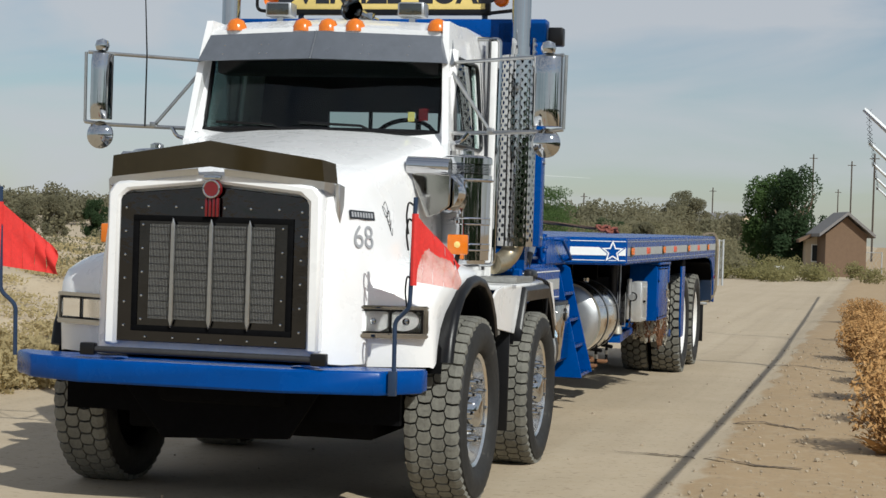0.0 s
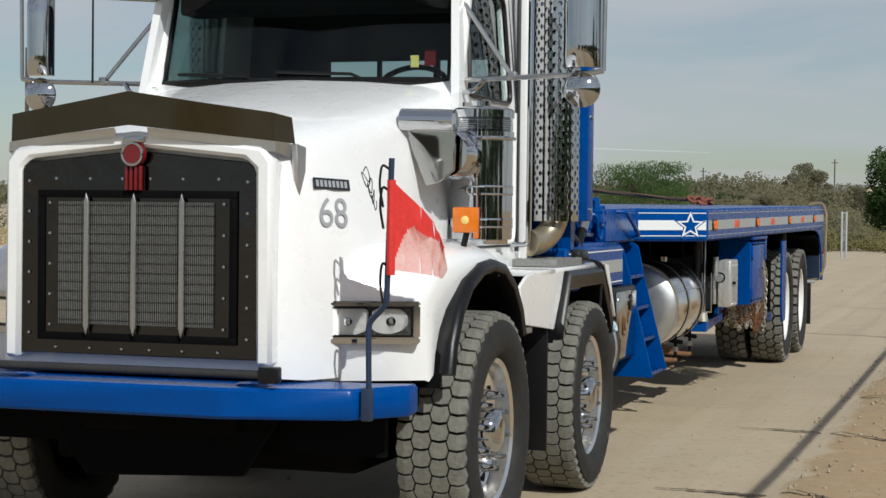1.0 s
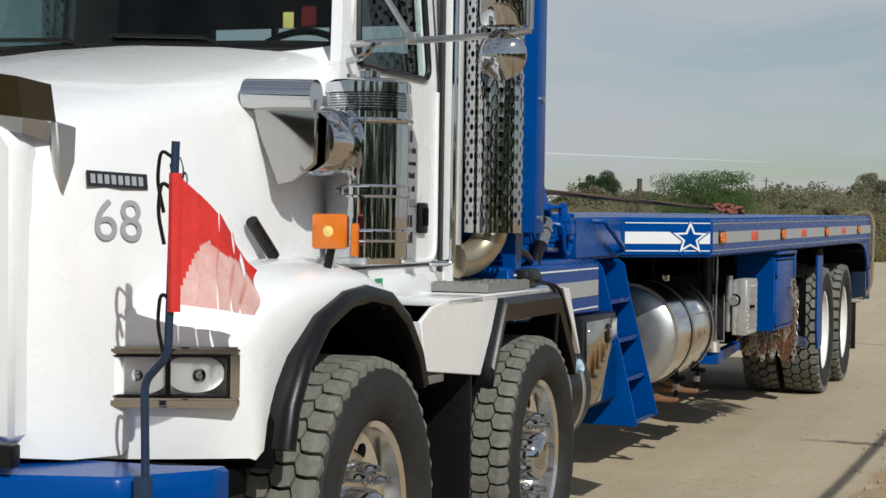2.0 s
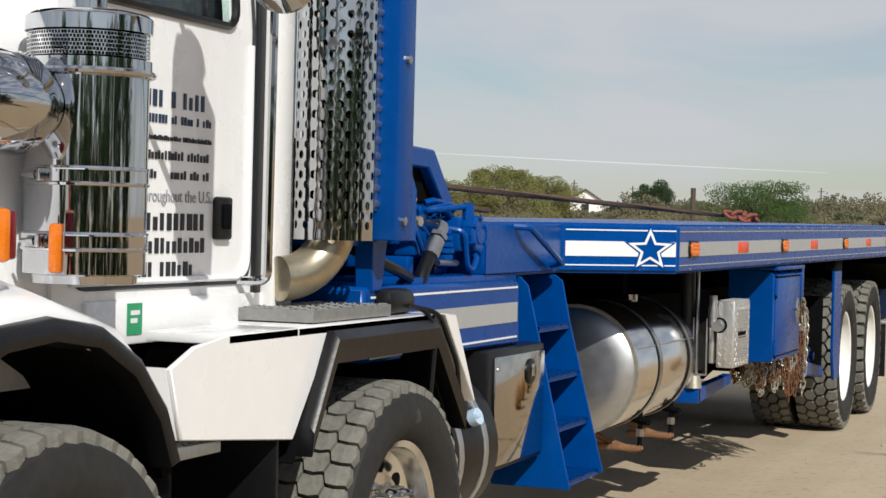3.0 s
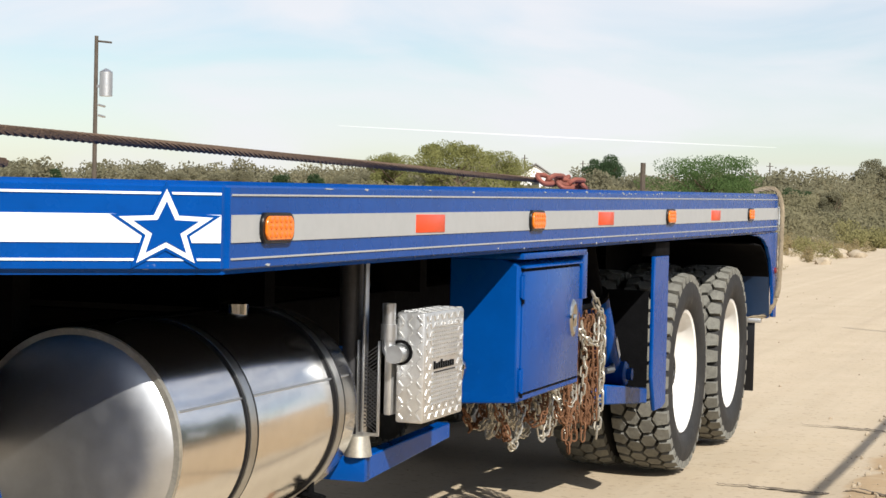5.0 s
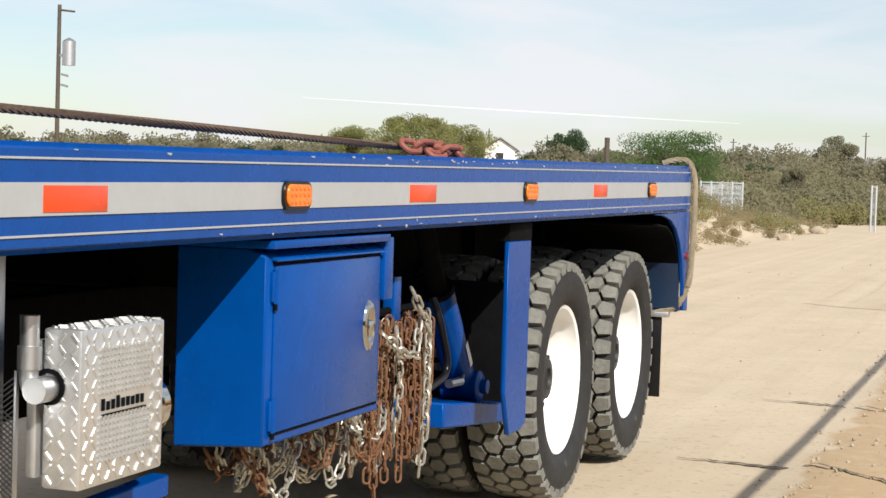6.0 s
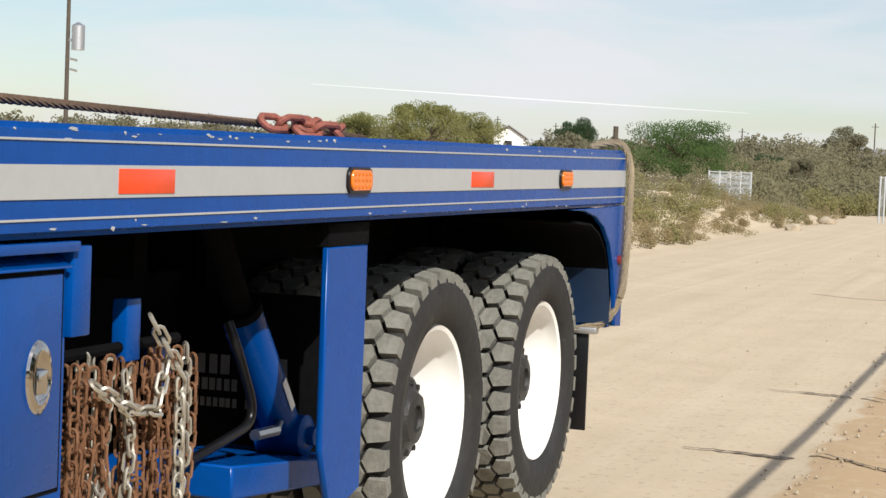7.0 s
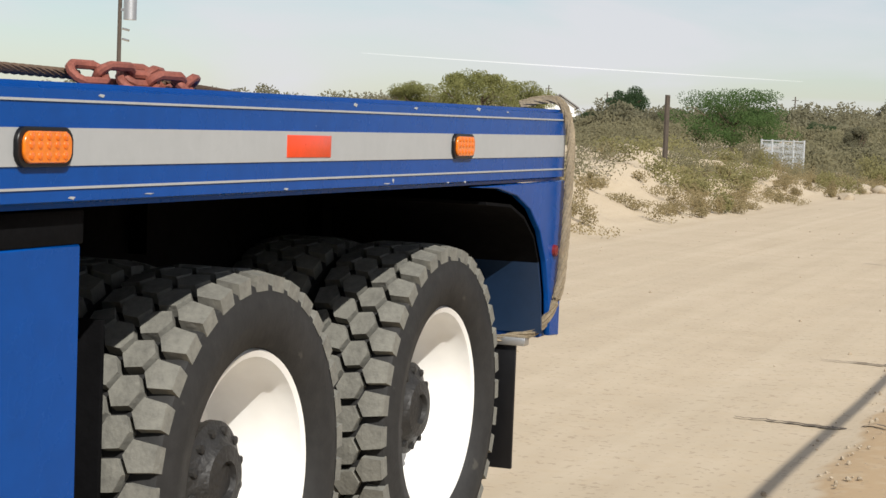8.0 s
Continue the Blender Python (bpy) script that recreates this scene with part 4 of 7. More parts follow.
def flag(s, x0):
    """Warning flag on its rod: cuff, red strip and mesh strips, each a rigid piece."""
    z0, z1 = 1.23, 1.56
    cuff = add("flag_cuff", tube([(x0, -0.05, z0 - 0.02), (x0, -0.05, z1)], 0.017, 8), "redflag", "red flag sewn on its rod")
    prev = None
    n = 5
    for k in range(n):
        u0, u1 = k / n, (k + 1) / n
        a0, a1 = z0 - 0.04 * u0, z0 - 0.04 * u1
        b0, b1 = z1 - 0.25 * u0, z1 - 0.25 * u1
        bm = bmesh.new()
        rows = []
        for j in range(33):
            v = j / 32
            row = []
            for i in range(9):
                t = i / 8
                lo, hi = a0 + (a1 - a0) * t, b0 + (b1 - b0) * t
                row.append(bm.verts.new((0.012 * math.sin(7 * v + 0.8 * k + 2.4 * t) * (k + t) / n, t * 0.062, lo + (hi - lo) * v - 1.4)))
            rows.append(row)
        for A, C in zip(rows, rows[1:]):
            for i in range(8):
                bm.faces.new((A[i], A[i + 1], C[i + 1], C[i]))
        for f in bm.faces:
            mid = f.calc_center_median()
            u = u0 + (u1 - u0) * mid.y / 0.062
            lo, hi = z0 - 0.04 * u, z1 - 0.25 * u
            share = min(0.66, 2.2 * u) + 0.05 * math.sin(11 * u)
            f.material_index = 0 if s < 0 or mid.z + 1.4 > lo + (hi - lo) * share else 1
        strip = add("flag_strip", solid(bm, 0.002), ["redflag", "flagmesh"], "red and sun-bleached mesh flag cloth")
        FLAG.append((strip, s, x0, k))


M["flagmesh"] = mat("red_mesh_cloth", (0.70, 0.16, 0.13), 0.8, var=0.2, scale=10, color2=(0.80, 0.45, 0.38), bump=0.3)
M["flagmesh"].node_tree.nodes["Principled BSDF"].inputs["Alpha"].default_value = 0.5
flag(1, 1.06)
flag(-1, -1.16)

# unit number, maker's plate as a plain bar, a scrawl as a plain line


def on_hood(u, v, w=0.014):
    """Pose on the hood's near front corner: u along it, v up."""
    return pose(0.690 + u * 0.70, 0.170 + u * 0.71, v) @ Matrix(((0.70, -0.05, 0.71, 0.0), (0.71, 0.05, -0.70, 0.0), (0.0, 1, 0.06, 0.0), (0, 0, 0, 1))) @ pose(0, 0, w)


def laid(bm, m):
    """Lays flat lettering on the hood's skin, 3 mm proud."""
    n = (m.to_3x3() @ Vector((0, 0, 1))).normalized()
    bmesh.ops.subdivide_edges(bm, edges=[e for e in bm.edges if e.calc_length() > 0.04], cuts=3)
    for v in bm.verts:
        p = m @ v.co
        hit, _, _, _ = HOODSKIN.ray_cast(p + n * 0.4, -n, 1.0)
        v.co = (hit if hit else p) + n * (0.002 + v.co.z)
    return bm


scrawl = [(0.034 * math.sin(0.9 * k) * (1 - 0.03 * k) + 0.0024 * k, 0.075 - 0.0062 * k + 0.035 * math.sin(1.7 * k), 0.0) for k in range(25)]
add("scrawl_line", laid(tube(rounded_path(scrawl, 0.02, 3), 0.0030, 4), on_hood(0.30, 1.545)), "ink", "thin black scrawled line", smooth=0)
add("unit_number", laid(words("68", 0.165, pose(0, 0, 0.002), 0.001), on_hood(0.09, 1.435)), "grey", "grey unit number", smooth=0)
plate = laid(box(-0.10, 0.10, -0.022, 0.022, 0.0, 0.003, 0), on_hood(0.095, 1.555))
add("maker_plate", plate, "ink", "dark maker's plate", smooth=0)
for k in range(8):
    add("plate_mark", laid(box(-0.088 + k * 0.0225, -0.073 + k * 0.0225, -0.013, 0.013, 0.003, 0.004, 0), on_hood(0.095, 1.555)), "grey", smooth=0)

# air intake shields and air cleaners
both("intake_shield", lambda: prism([(0.74, 1.82), (0.97, 1.82), (0.965, 1.62), (0.90, 1.57), (0.84, 1.555), (0.78, 1.70)], "y", 1.02, 1.045, 0.004), "shieldsteel", "polished stainless intake shield")
both("intake_hood", lambda: tube([(0.725, 1.03, 1.838), (0.965, 1.03, 1.832)], 0.050, 28), "mirror", "chrome rounded intake lip")
both("intake_duct", lambda: joined(lathe([(0, 0.10), (0.05, 0.115), (0.18, 0.115), (0.26, 0.08)], "y", (0.905, 1.08, 1.695), 40)), "mirror", "chrome intake elbow")


def air_cleaner(s):
    x, y = 0.955 * s, 1.48
    r = 0.139
    c = add("air_cleaner", lathe([(1.300, 0.05), (1.300, r - 0.02), (1.318, r - 0.018), (1.322, r), (1.765, r), (1.768, r + 0.006), (1.806, r + 0.006), (1.810, r - 0.012), (1.864, r - 0.012), (1.868, r + 0.006), (1.902, r + 0.006), (1.910, r - 0.004), (1.918, 0.10), (1.925, 0.02)], "z", (x, y, 0), 96), "mirror", "tall mirror-polished air cleaner canister", smooth=30)
    for z in (1.542, 1.395):
        band_ob = part("band", lathe([(z - 0.022, r + 0.0005), (z - 0.021, r + 0.004), (z - 0.016, r + 0.005), (z - 0.013, r + 0.003), (z + 0.013, r + 0.003), (z + 0.016, r + 0.005), (z + 0.021, r + 0.004), (z + 0.022, r + 0.0005)], "z", (x, y, 0), 96), "mirror", c, "steel clamp band", smooth=30)
        part("band_bolt", joined(tube([(x - s * 0.075, y - r - 0.002, z), (x - s * 0.025, y - r - 0.014, z)], 0.006, 8), tube([(x - s * 0.048, y - r - 0.010, z), (x - s * 0.028, y - r - 0.014, z)], 0.012, 6), box(x - s * 0.02 - 0.006, x - s * 0.02 + 0.006, y - r - 0.022, y - r, z - 0.014, z + 0.014, 0.002)), "chrome", band_ob)
    part("clamp_ring", lathe([(1.768, r + 0.005), (1.770, r + 0.013), (1.776, r + 0.016), (1.782, r + 0.013), (1.784, r + 0.005)], "z", (x, y, 0), 96), "mirror", c)
    part("clamp_latch", box(x - s * 0.085 - 0.006, x - s * 0.085 + 0.006, y - r - 0.006, y - r + 0.05, 1.762, 1.802, 0.003), "chrome", c)
    # perforated ring: staggered round holes between solid rims
    holes = bmesh.new()
    n, rows = 110, 6
    dz = 0.054 / rows
    for i in range(rows):
        for k in range(n):
            a0, a1 = 2 * math.pi * (k + 0.5 * (i % 2)) / n, 2 * math.pi * (k + 1 + 0.5 * (i % 2)) / n
            za, zb = 1.810 + i * dz, 1.810 + (i + 1) * dz
            ov = [holes.verts.new((x + r * math.cos(a), y + r * math.sin(a), z)) for a, z in ((a0, za), (a1, za), (a1, zb), (a0, zb))]
            am, zm = (a0 + a1) / 2, (za + zb) / 2
            iv = [holes.verts.new((x + r * math.cos(am + (a1 - a0) * 0.33 * u), y + r * math.sin(am + (a1 - a0) * 0.33 * u), zm + dz * 0.33 * v)) for u, v in ((-1, -1), (1, -1), (1, 1), (-1, 1))]
            for j in range(4):
                holes.faces.new((ov[j], ov[(j + 1) % 4], iv[(j + 1) % 4], iv[j]))
    part("intake_screen", holes, "chrome", c, "perforated intake screen", smooth=0)
    part("screen_core", lathe([(1.808, r - 0.010), (1.866, r - 0.010)], "z", (x, y, 0), 40), "under", c)
    part("cap_knob", lathe([(1.922, 0.04), (1.945, 0.04), (1.955, 0.02), (1.956, 0.002)], "z", (x, y, 0), 16), "chrome", c)
    part("bracket", box(min(x, x - 0.25 * s), max(x, x - 0.25 * s), y - 0.03, y + 0.03, 1.385, 1.415, 0.004), "under", c)
    part("side_marker", box(x + s * 0.020 - 0.012, x + s * 0.020 + 0.012, y - r - 0.022, y - r + 0.004, 1.325, 1.435, 0.008), "amber", c, "small amber side marker")


air_cleaner(1)
air_cleaner(-1)


def turn_lamp(s):
    x = 1.024 * s
    t = add("turn_signal", box(x - 0.058, x + 0.058, 1.00, 1.022, 1.355, 1.465, 0.012), "amber", "square amber turn signal")
    part("bulb_glow", lathe([(0.996, 0.003), (0.997, 0.010), (1.001, 0.020)], "y", (x, 0, 1.41), 16), "signyellow", t, "bright yellow bulb spot")
    part("red_back", box(x - 0.055, x + 0.055, 1.022, 1.046, 1.36, 1.46, 0.008), "emblem", t, "red rear lens")
    part("stem", tube([(x, 1.03, 1.36), (x - 0.02 * s, 1.03, 1.27)], 0.014, 8), "black", t)


turn_lamp(1)
turn_lamp(-1)
both("hood_latch", lambda: tube([(0.83, 0.86, 1.44), (0.85, 0.98, 1.33)], 0.02, 8), "black", "black rubber hood latch")

# cab: panels with real openings
CW, CT = 0.82, 0.76


def side_x(z):
    return CW if z < 2.03 else CW + (CT - CW) * (z - 2.03) / 0.7


def cab_quad(y0, y1, z0, z1, y2, y3):
    """A flat piece of the cab's side wall, 40 mm thick."""
    pts = [(y0, z0), (y1, z0), (y2, z1), (y3, z1)]
    return loft([[(side_x(z) - 0.04, y, z) for y, z in pts], [(side_x(z), y, z) for y, z in pts]])


# the side wall leaves the door window open
both("door_panel", lambda: cab_quad(1.55, 2.80, 1.14, 1.99, 2.80, 1.55), "white", "white cab door panel", smooth=30)
both("front_pillar", lambda: cab_quad(1.56, 1.70, 1.99, 2.52, 1.80, 1.68), "white", smooth=30)
both("rear_pillar", lambda: cab_quad(2.42, 2.80, 1.99, 2.52, 2.80, 2.42), "white", smooth=30)
both("roof_rail", lambda: cab_quad(1.68, 2.80, 2.52, 2.72, 2.80, 1.74), "white", smooth=30)


def roof_ring(y, z, w):
    return [(-w, y, z - 0.16), (-w, y, z - 0.05), (-w + 0.05, y, z), (0, y, z + 0.03), (w - 0.05, y, z), (w, y, z - 0.05), (w, y, z - 0.16), (w - 0.05, y, z - 0.17), (-w + 0.05, y, z - 0.17)]


add("cab_roof", loft([roof_ring(1.74, 2.66, 0.755), roof_ring(1.95, 2.73, 0.757), roof_ring(2.4, 2.76, 0.757), roof_ring(2.82, 2.76, 0.757)]), "white", "white cab roof")
add("cab_back", joined(box(-0.8, 0.8, 2.76, 2.81, 1.14, 2.13, 0), box(-0.77, 0.77, 2.76, 2.81, 2.25, 2.62, 0), box(-0.78, -0.30, 2.76, 2.81, 2.13, 2.25, 0), box(0.60, 0.78, 2.76, 2.81, 2.13, 2.25, 0)), "dark")
add("back_window", joined(box(-0.02, 0.0, 2.77, 2.80, 2.13, 2.25, 0), box(0.30, 0.33, 2.77, 2.80, 2.13, 2.25, 0)), "dark", "rear window bars")
add("cowl", joined(prism([(1.52, 1.95), (1.66, 2.055), (1.70, 2.055), (1.70, 1.2), (1.52, 1.2)], "x", -0.79, 0.79, 0.005)), "white", "white cowl below the windshield")


def ws(x, z, o=0.0):
    t = (z - 2.05) / 0.45
    return (x, 1.585 + 0.14 * t + 0.10 * (x / 0.75) ** 2 + o, z)


WSO = [(-0.735, 2.055), (-0.3, 2.05), (0.3, 2.05), (0.735, 2.055), (0.735, 2.50), (0.3, 2.50), (-0.3, 2.50), (-0.735, 2.50)]
gl = bmesh.new()
grid = [[gl.verts.new(ws(-0.72 + 1.44 * i / 12, 2.06 + 0.43 * j / 4)) for i in range(13)] for j in range(5)]
for A, C in zip(grid, grid[1:]):
    for i in range(12):
        gl.faces.new((A[i], A[i + 1], C[i + 1], C[i]))
wsg = add("windshield", solid(gl, 0.006), "glass", "tinted curved windshield")
wsg.visible_shadow = False
seal = [ws(-0.735 + 1.47 * i / 14, 2.055, -0.012) for i in range(15)] + [ws(0.735, 2.055 + 0.44 * j / 5, -0.012) for j in range(1, 6)] + [ws(0.735 - 1.47 * i / 14, 2.495, -0.012) for i in range(1, 15)] + [ws(-0.735, 2.495 - 0.44 * j / 5, -0.012) for j in range(1, 5)]
part("windshield_seal", tube(seal, 0.017, 6, True), "black", wsg, "black rubber seal")
both("windshield_pillar", lambda: tube([(0.775, 1.66, 2.03), (0.775, 1.80, 2.55)], 0.036, 10), "white", "white windshield pillar")
for k, x in enumerate((-0.25, 0.30)):
    part("wiper", tube([ws(x + 0.05, 2.055, -0.03), ws(x - 0.02, 2.085, -0.025), ws(x - 0.40, 2.10, -0.02)], 0.008, 6), "black", wsg, "black wiper arm")
part("inspection_sticker", box(-0.028, 0.028, -0.001, 0.001, -0.035, 0.035, 0), "emblem", wsg, "red inspection sticker").matrix_basis = pose(*ws(0.625, 2.165, 0.03))
part("inspection_sticker", box(-0.02, 0.02, -0.001, 0.001, -0.028, 0.028, 0), "signyellow", wsg, "yellow inspection sticker").matrix_basis = pose(*ws(0.555, 2.15, 0.03))


def door_glass():
    return solid(loft([[(side_x(1.99) - 0.02, 1.70, 1.99), (side_x(1.99) - 0.02, 2.42, 1.99)], [(side_x(2.52) - 0.02, 1.80, 2.52), (side_x(2.52) - 0.02, 2.42, 2.52)]], closed=False, caps=False), 0.005)


for g in both("door_window", door_glass, "glass", "tinted door window", smooth=0):
    g.visible_shadow = False
    sgn = 1 if g.name == "door_window" else -1
    part("window_seal", tube([(sgn * (side_x(p.y) + 0.004), p.x, p.y) for p in rounded_path([(1.95, 1.99, 0), (2.42, 1.99, 0), (2.42, 2.52, 0), (1.80, 2.52, 0), (1.70, 1.99, 0), (1.95, 1.99, 0)], 0.06)], 0.012, 6), "black", g)
# door outline: a shut line and a rolled lower edge
for s in (1, -1):
    seam = [(s * (CW + 0.002), p.x, p.y) for p in rounded_path([(1.62, 1.95, 0), (1.62, 1.275, 0), (2.53, 1.275, 0), (2.53, 2.0, 0)], 0.07)] + [(s * (CT + 0.012), 2.53, 2.55)]
    add("door_seam", tube(seam, 0.006, 6), "ink")
    lip = [(s * (CW + 0.004), p.x, p.y) for p in rounded_path([(1.62, 1.29, 0), (2.515, 1.29, 0), (2.515, 1.95, 0)], 0.07)]
    add("door_lip", tube(lip, 0.010, 6), "white")
    h = add("door_handle", box(min(s * CW, s * (CW + 0.02)), max(s * CW, s * (CW + 0.02)), 2.31, 2.40, 1.395, 1.515, 0.022), "black", "black door handle recess")
    part("handle_lever", box(min(s * (CW + 0.02), s * (CW + 0.03)), max(s * (CW + 0.02), s * (CW + 0.03)), 2.335, 2.375, 1.425, 1.495, 0.008), "under", h)
    add("cab_edge_trim", box(min(s * CW, s * (CW + 0.012)), max(s * CW, s * (CW + 0.012)), 2.545, 2.59, 1.16, 2.72, 0.002), "ink", "black rubber strip on the cab edge")
    add("grab_rail", tube(rounded_path([(s * (CW + 0.0), 2.46, 1.28), (s * (CW + 0.09), 2.48, 1.28), (s * (CW + 0.09), 2.49, 2.70), (s * CT, 2.49, 2.70)], 0.03), 0.013, 8), "chrome", "long polished grab rail")
    add("rear_corner_panel", box(min(s * 0.79, s * 0.87), max(s * 0.79, s * 0.87), 2.592, 2.72, 1.15, 2.72, 0.012), "white", "white cab corner panel")
    add("cab_sill", box(min(s * 0.70, s * (CW + 0.015)), max(s * 0.70, s * (CW + 0.015)), 1.68, 2.68, 1.13, 1.245, 0.008), "white", "white sill below the door")
    # black strip paints the shade in the gap below the sill
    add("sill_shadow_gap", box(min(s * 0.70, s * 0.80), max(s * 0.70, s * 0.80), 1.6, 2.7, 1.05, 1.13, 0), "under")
add("inspection_decal", box(CW + 0.016, CW + 0.018, 1.86, 1.93, 1.155, 1.235, 0), "green", "small green decal")
for y0, y1, z in ((1.874, 1.916, 1.205), (1.874, 1.905, 1.185)):
    add("decal_mark", box(CW + 0.018, CW + 0.0195, y0, y1, z, z + 0.012, 0), "wstripe")
add("sill_label", box(CW + 0.016, CW + 0.018, 1.99, 2.05, 1.145, 1.16, 0), "ink")
# lettering on the doors, as plain bars
MARKS = random.Random(12)
for y0, y1, z0, z1, m in ((1.86, 2.30, 1.742, 1.785, "polesteel"), (1.90, 2.30, 1.70, 1.722, "polesteel"), (1.90, 2.30, 1.655, 1.668, "ink"), (1.95, 2.29, 1.605, 1.628, "ink"), (1.93, 2.29, 1.555, 1.578, "ink"), (1.86, 2.28, 1.42, 1.465, "ink"), (1.86, 2.28, 1.36, 1.40, "ink"), (1.86, 2.22, 1.297, 1.337, "ink")):
    n = max(3, round((y1 - y0) / (z1 - z0) / 0.75))
    for k in range(n):
        a = y0 + (y1 - y0) * k / n
        w = (y1 - y0) / n * MARKS.uniform(0.42, 0.74)
        if MARKS.random() < 0.12:
            continue
        add("door_mark", box(CW + 0.001, CW + 0.003, a, a + w, z0, z1 if MARKS.random() < 0.6 else z0 + (z1 - z0) * 0.78, 0), m, smooth=0)

add("door_lettering", words("Throughout the U.S.", 0.046, pose(CW + 0.002, 2.115, 1.509, 90, 0, 90), 0.001), "grey", "grey lettering Throughout the U.S.", smooth=0)

# visor, markers, roof lamps, sign
def visor():
    top = [(-0.77, 1.80, 2.62), (-0.72, 1.70, 2.628), (0, 1.56, 2.64), (0.72, 1.70, 2.628), (0.77, 1.80, 2.62)]
    low = [(-0.80, 1.74, 2.46), (-0.76, 1.60, 2.462), (0, 1.45, 2.468), (0.76, 1.60, 2.462), (0.80, 1.74, 2.46)]
    return solid(loft([top, low], closed=False, caps=False), 0.006)


vis = add("sun_visor", visor(), "visorsteel", "grey steel drop visor", smooth=20)
part("visor_seam", tube([(0, 1.555, 2.64), (0, 1.445, 2.468)], 0.005, 6), "alu", vis)
for x in (-0.6, -0.35, -0.30, 0.28, 0.33, 0.55):
    for z in (2.505, 2.56):
        part("rivet", lathe([(-0.006, 0.001), (-0.004, 0.006), (0.004, 0.007)], "y", (x, 1.455 + 0.197 * abs(x) + (z - 2.468) * 0.64, z), 8), "chrome", vis)
for x in (-0.585, -0.16, 0.0, 0.17, 0.68):
    add("marker_light", lathe([(0, 0.064), (0.03, 0.062), (0.065, 0.044), (0.08, 0.012)], "z", (x, 1.78, 2.66), 16), "amber", "amber roof marker light")
for x in (-0.40, 0.45):
    lamp = add("roof_lamp", box(x - 0.085, x + 0.085, 2.0, 2.12, 2.78, 2.87, 0.014), "alusatin", "square work lamp on the roof")
    part("lamp_face", box(x - 0.07, x + 0.07, 1.99, 2.0, 2.79, 2.86, 0.004), "lens", lamp)
    part("lamp_foot", box(x - 0.02, x + 0.02, 2.04, 2.08, 2.75, 2.78, 0), "chrome", lamp)
horn = add("air_horn", joined(lathe([(0, 0.07), (0.05, 0.045), (0.35, 0.02), (0.55, 0.02)], "y", (0.10, 1.92, 2.81), 20), box(0.05, 0.15, 2.2, 2.26, 2.75, 2.83, 0.005)), "chrome", "chrome roof air horn")
sign = add("oversize_sign", box(-0.69, 0.69, 3.0, 3.03, 2.955, 3.25, 0.006), "signyellow", "yellow warning sign board on a blue frame")
part("sign_text", words("OVERSIZE  LOAD", 0.205, pose(0, 2.9985, 3.062, 90, 0, 0), 0.001, 0.006), "ink", sign, "black capital letters OVERSIZE LOAD", smooth=0)
part("sign_frame", joined(box(-0.72, 0.72, 3.0, 3.05, 2.92, 2.955, 0.004), box(-0.72, -0.69, 3.0, 3.05, 2.92, 3.27, 0.004), box(0.69, 0.72, 3.0, 3.05, 2.92, 3.27, 0.004)), "black", sign)
for x in (-0.80, 0.80):
    part("beacon", lathe([(0, 0.05), (0.03, 0.05), (0.05, 0.03), (0.055, 0.003)], "y", (x, 2.98, 3.02), 16), "amber", sign, "amber flasher")
    part("beacon_guard", tube(rounded_path([(x * 0.9, 3.0, 2.93), (x * 1.13, 3.0, 2.95), (x * 1.13, 3.0, 3.1)], 0.04), 0.012, 6), "black", sign)
for x in (-0.6, 0.68):
    add("sign_leg", tube([(x, 3.04, 2.75), (x, 3.04, 2.93)], 0.02, 8), "polesteel")

# cab inside
add("dashboard", joined(prism([(1.70, 2.03), (1.98, 2.06), (2.02, 1.98), (2.02, 1.5), (1.70, 1.5)], "x", -0.77, 0.77, 0.01)), "dark", "dark dashboard")
add("cab_floor", box(-0.78, 0.78, 1.70, 2.76, 1.14, 1.20, 0), "dark")
for x in (-0.42, 0.42):
    st = add("cab_seat", box(x - 0.24, x + 0.24, 2.2, 2.62, 1.5, 1.62, 0.03), "seat", "dark cab seat")
    part("backrest", box(x - 0.23, x + 0.23, 2.55, 2.68, 1.6, 2.12, 0.04), "seat", st)
    part("pedestal", box(x - 0.18, x + 0.18, 2.25, 2.6, 1.2, 1.5, 0.01), "dark", st)
add("steering_wheel", tube([(0.42 + 0.2 * math.cos(a), 2.06 + 0.08 * math.sin(a), 2.02 + 0.14 * math.sin(a)) for a in [k * math.pi / 12 for k in range(24)]], 0.014, 8, True), "black", "dark steering wheel")
add("headliner", box(-0.72, 0.72, 1.78, 2.76, 2.53, 2.56, 0), "dark")
add("overhead_console", box(-0.70, 0.70, 1.76, 1.95, 2.40, 2.53, 0.02), "dark")


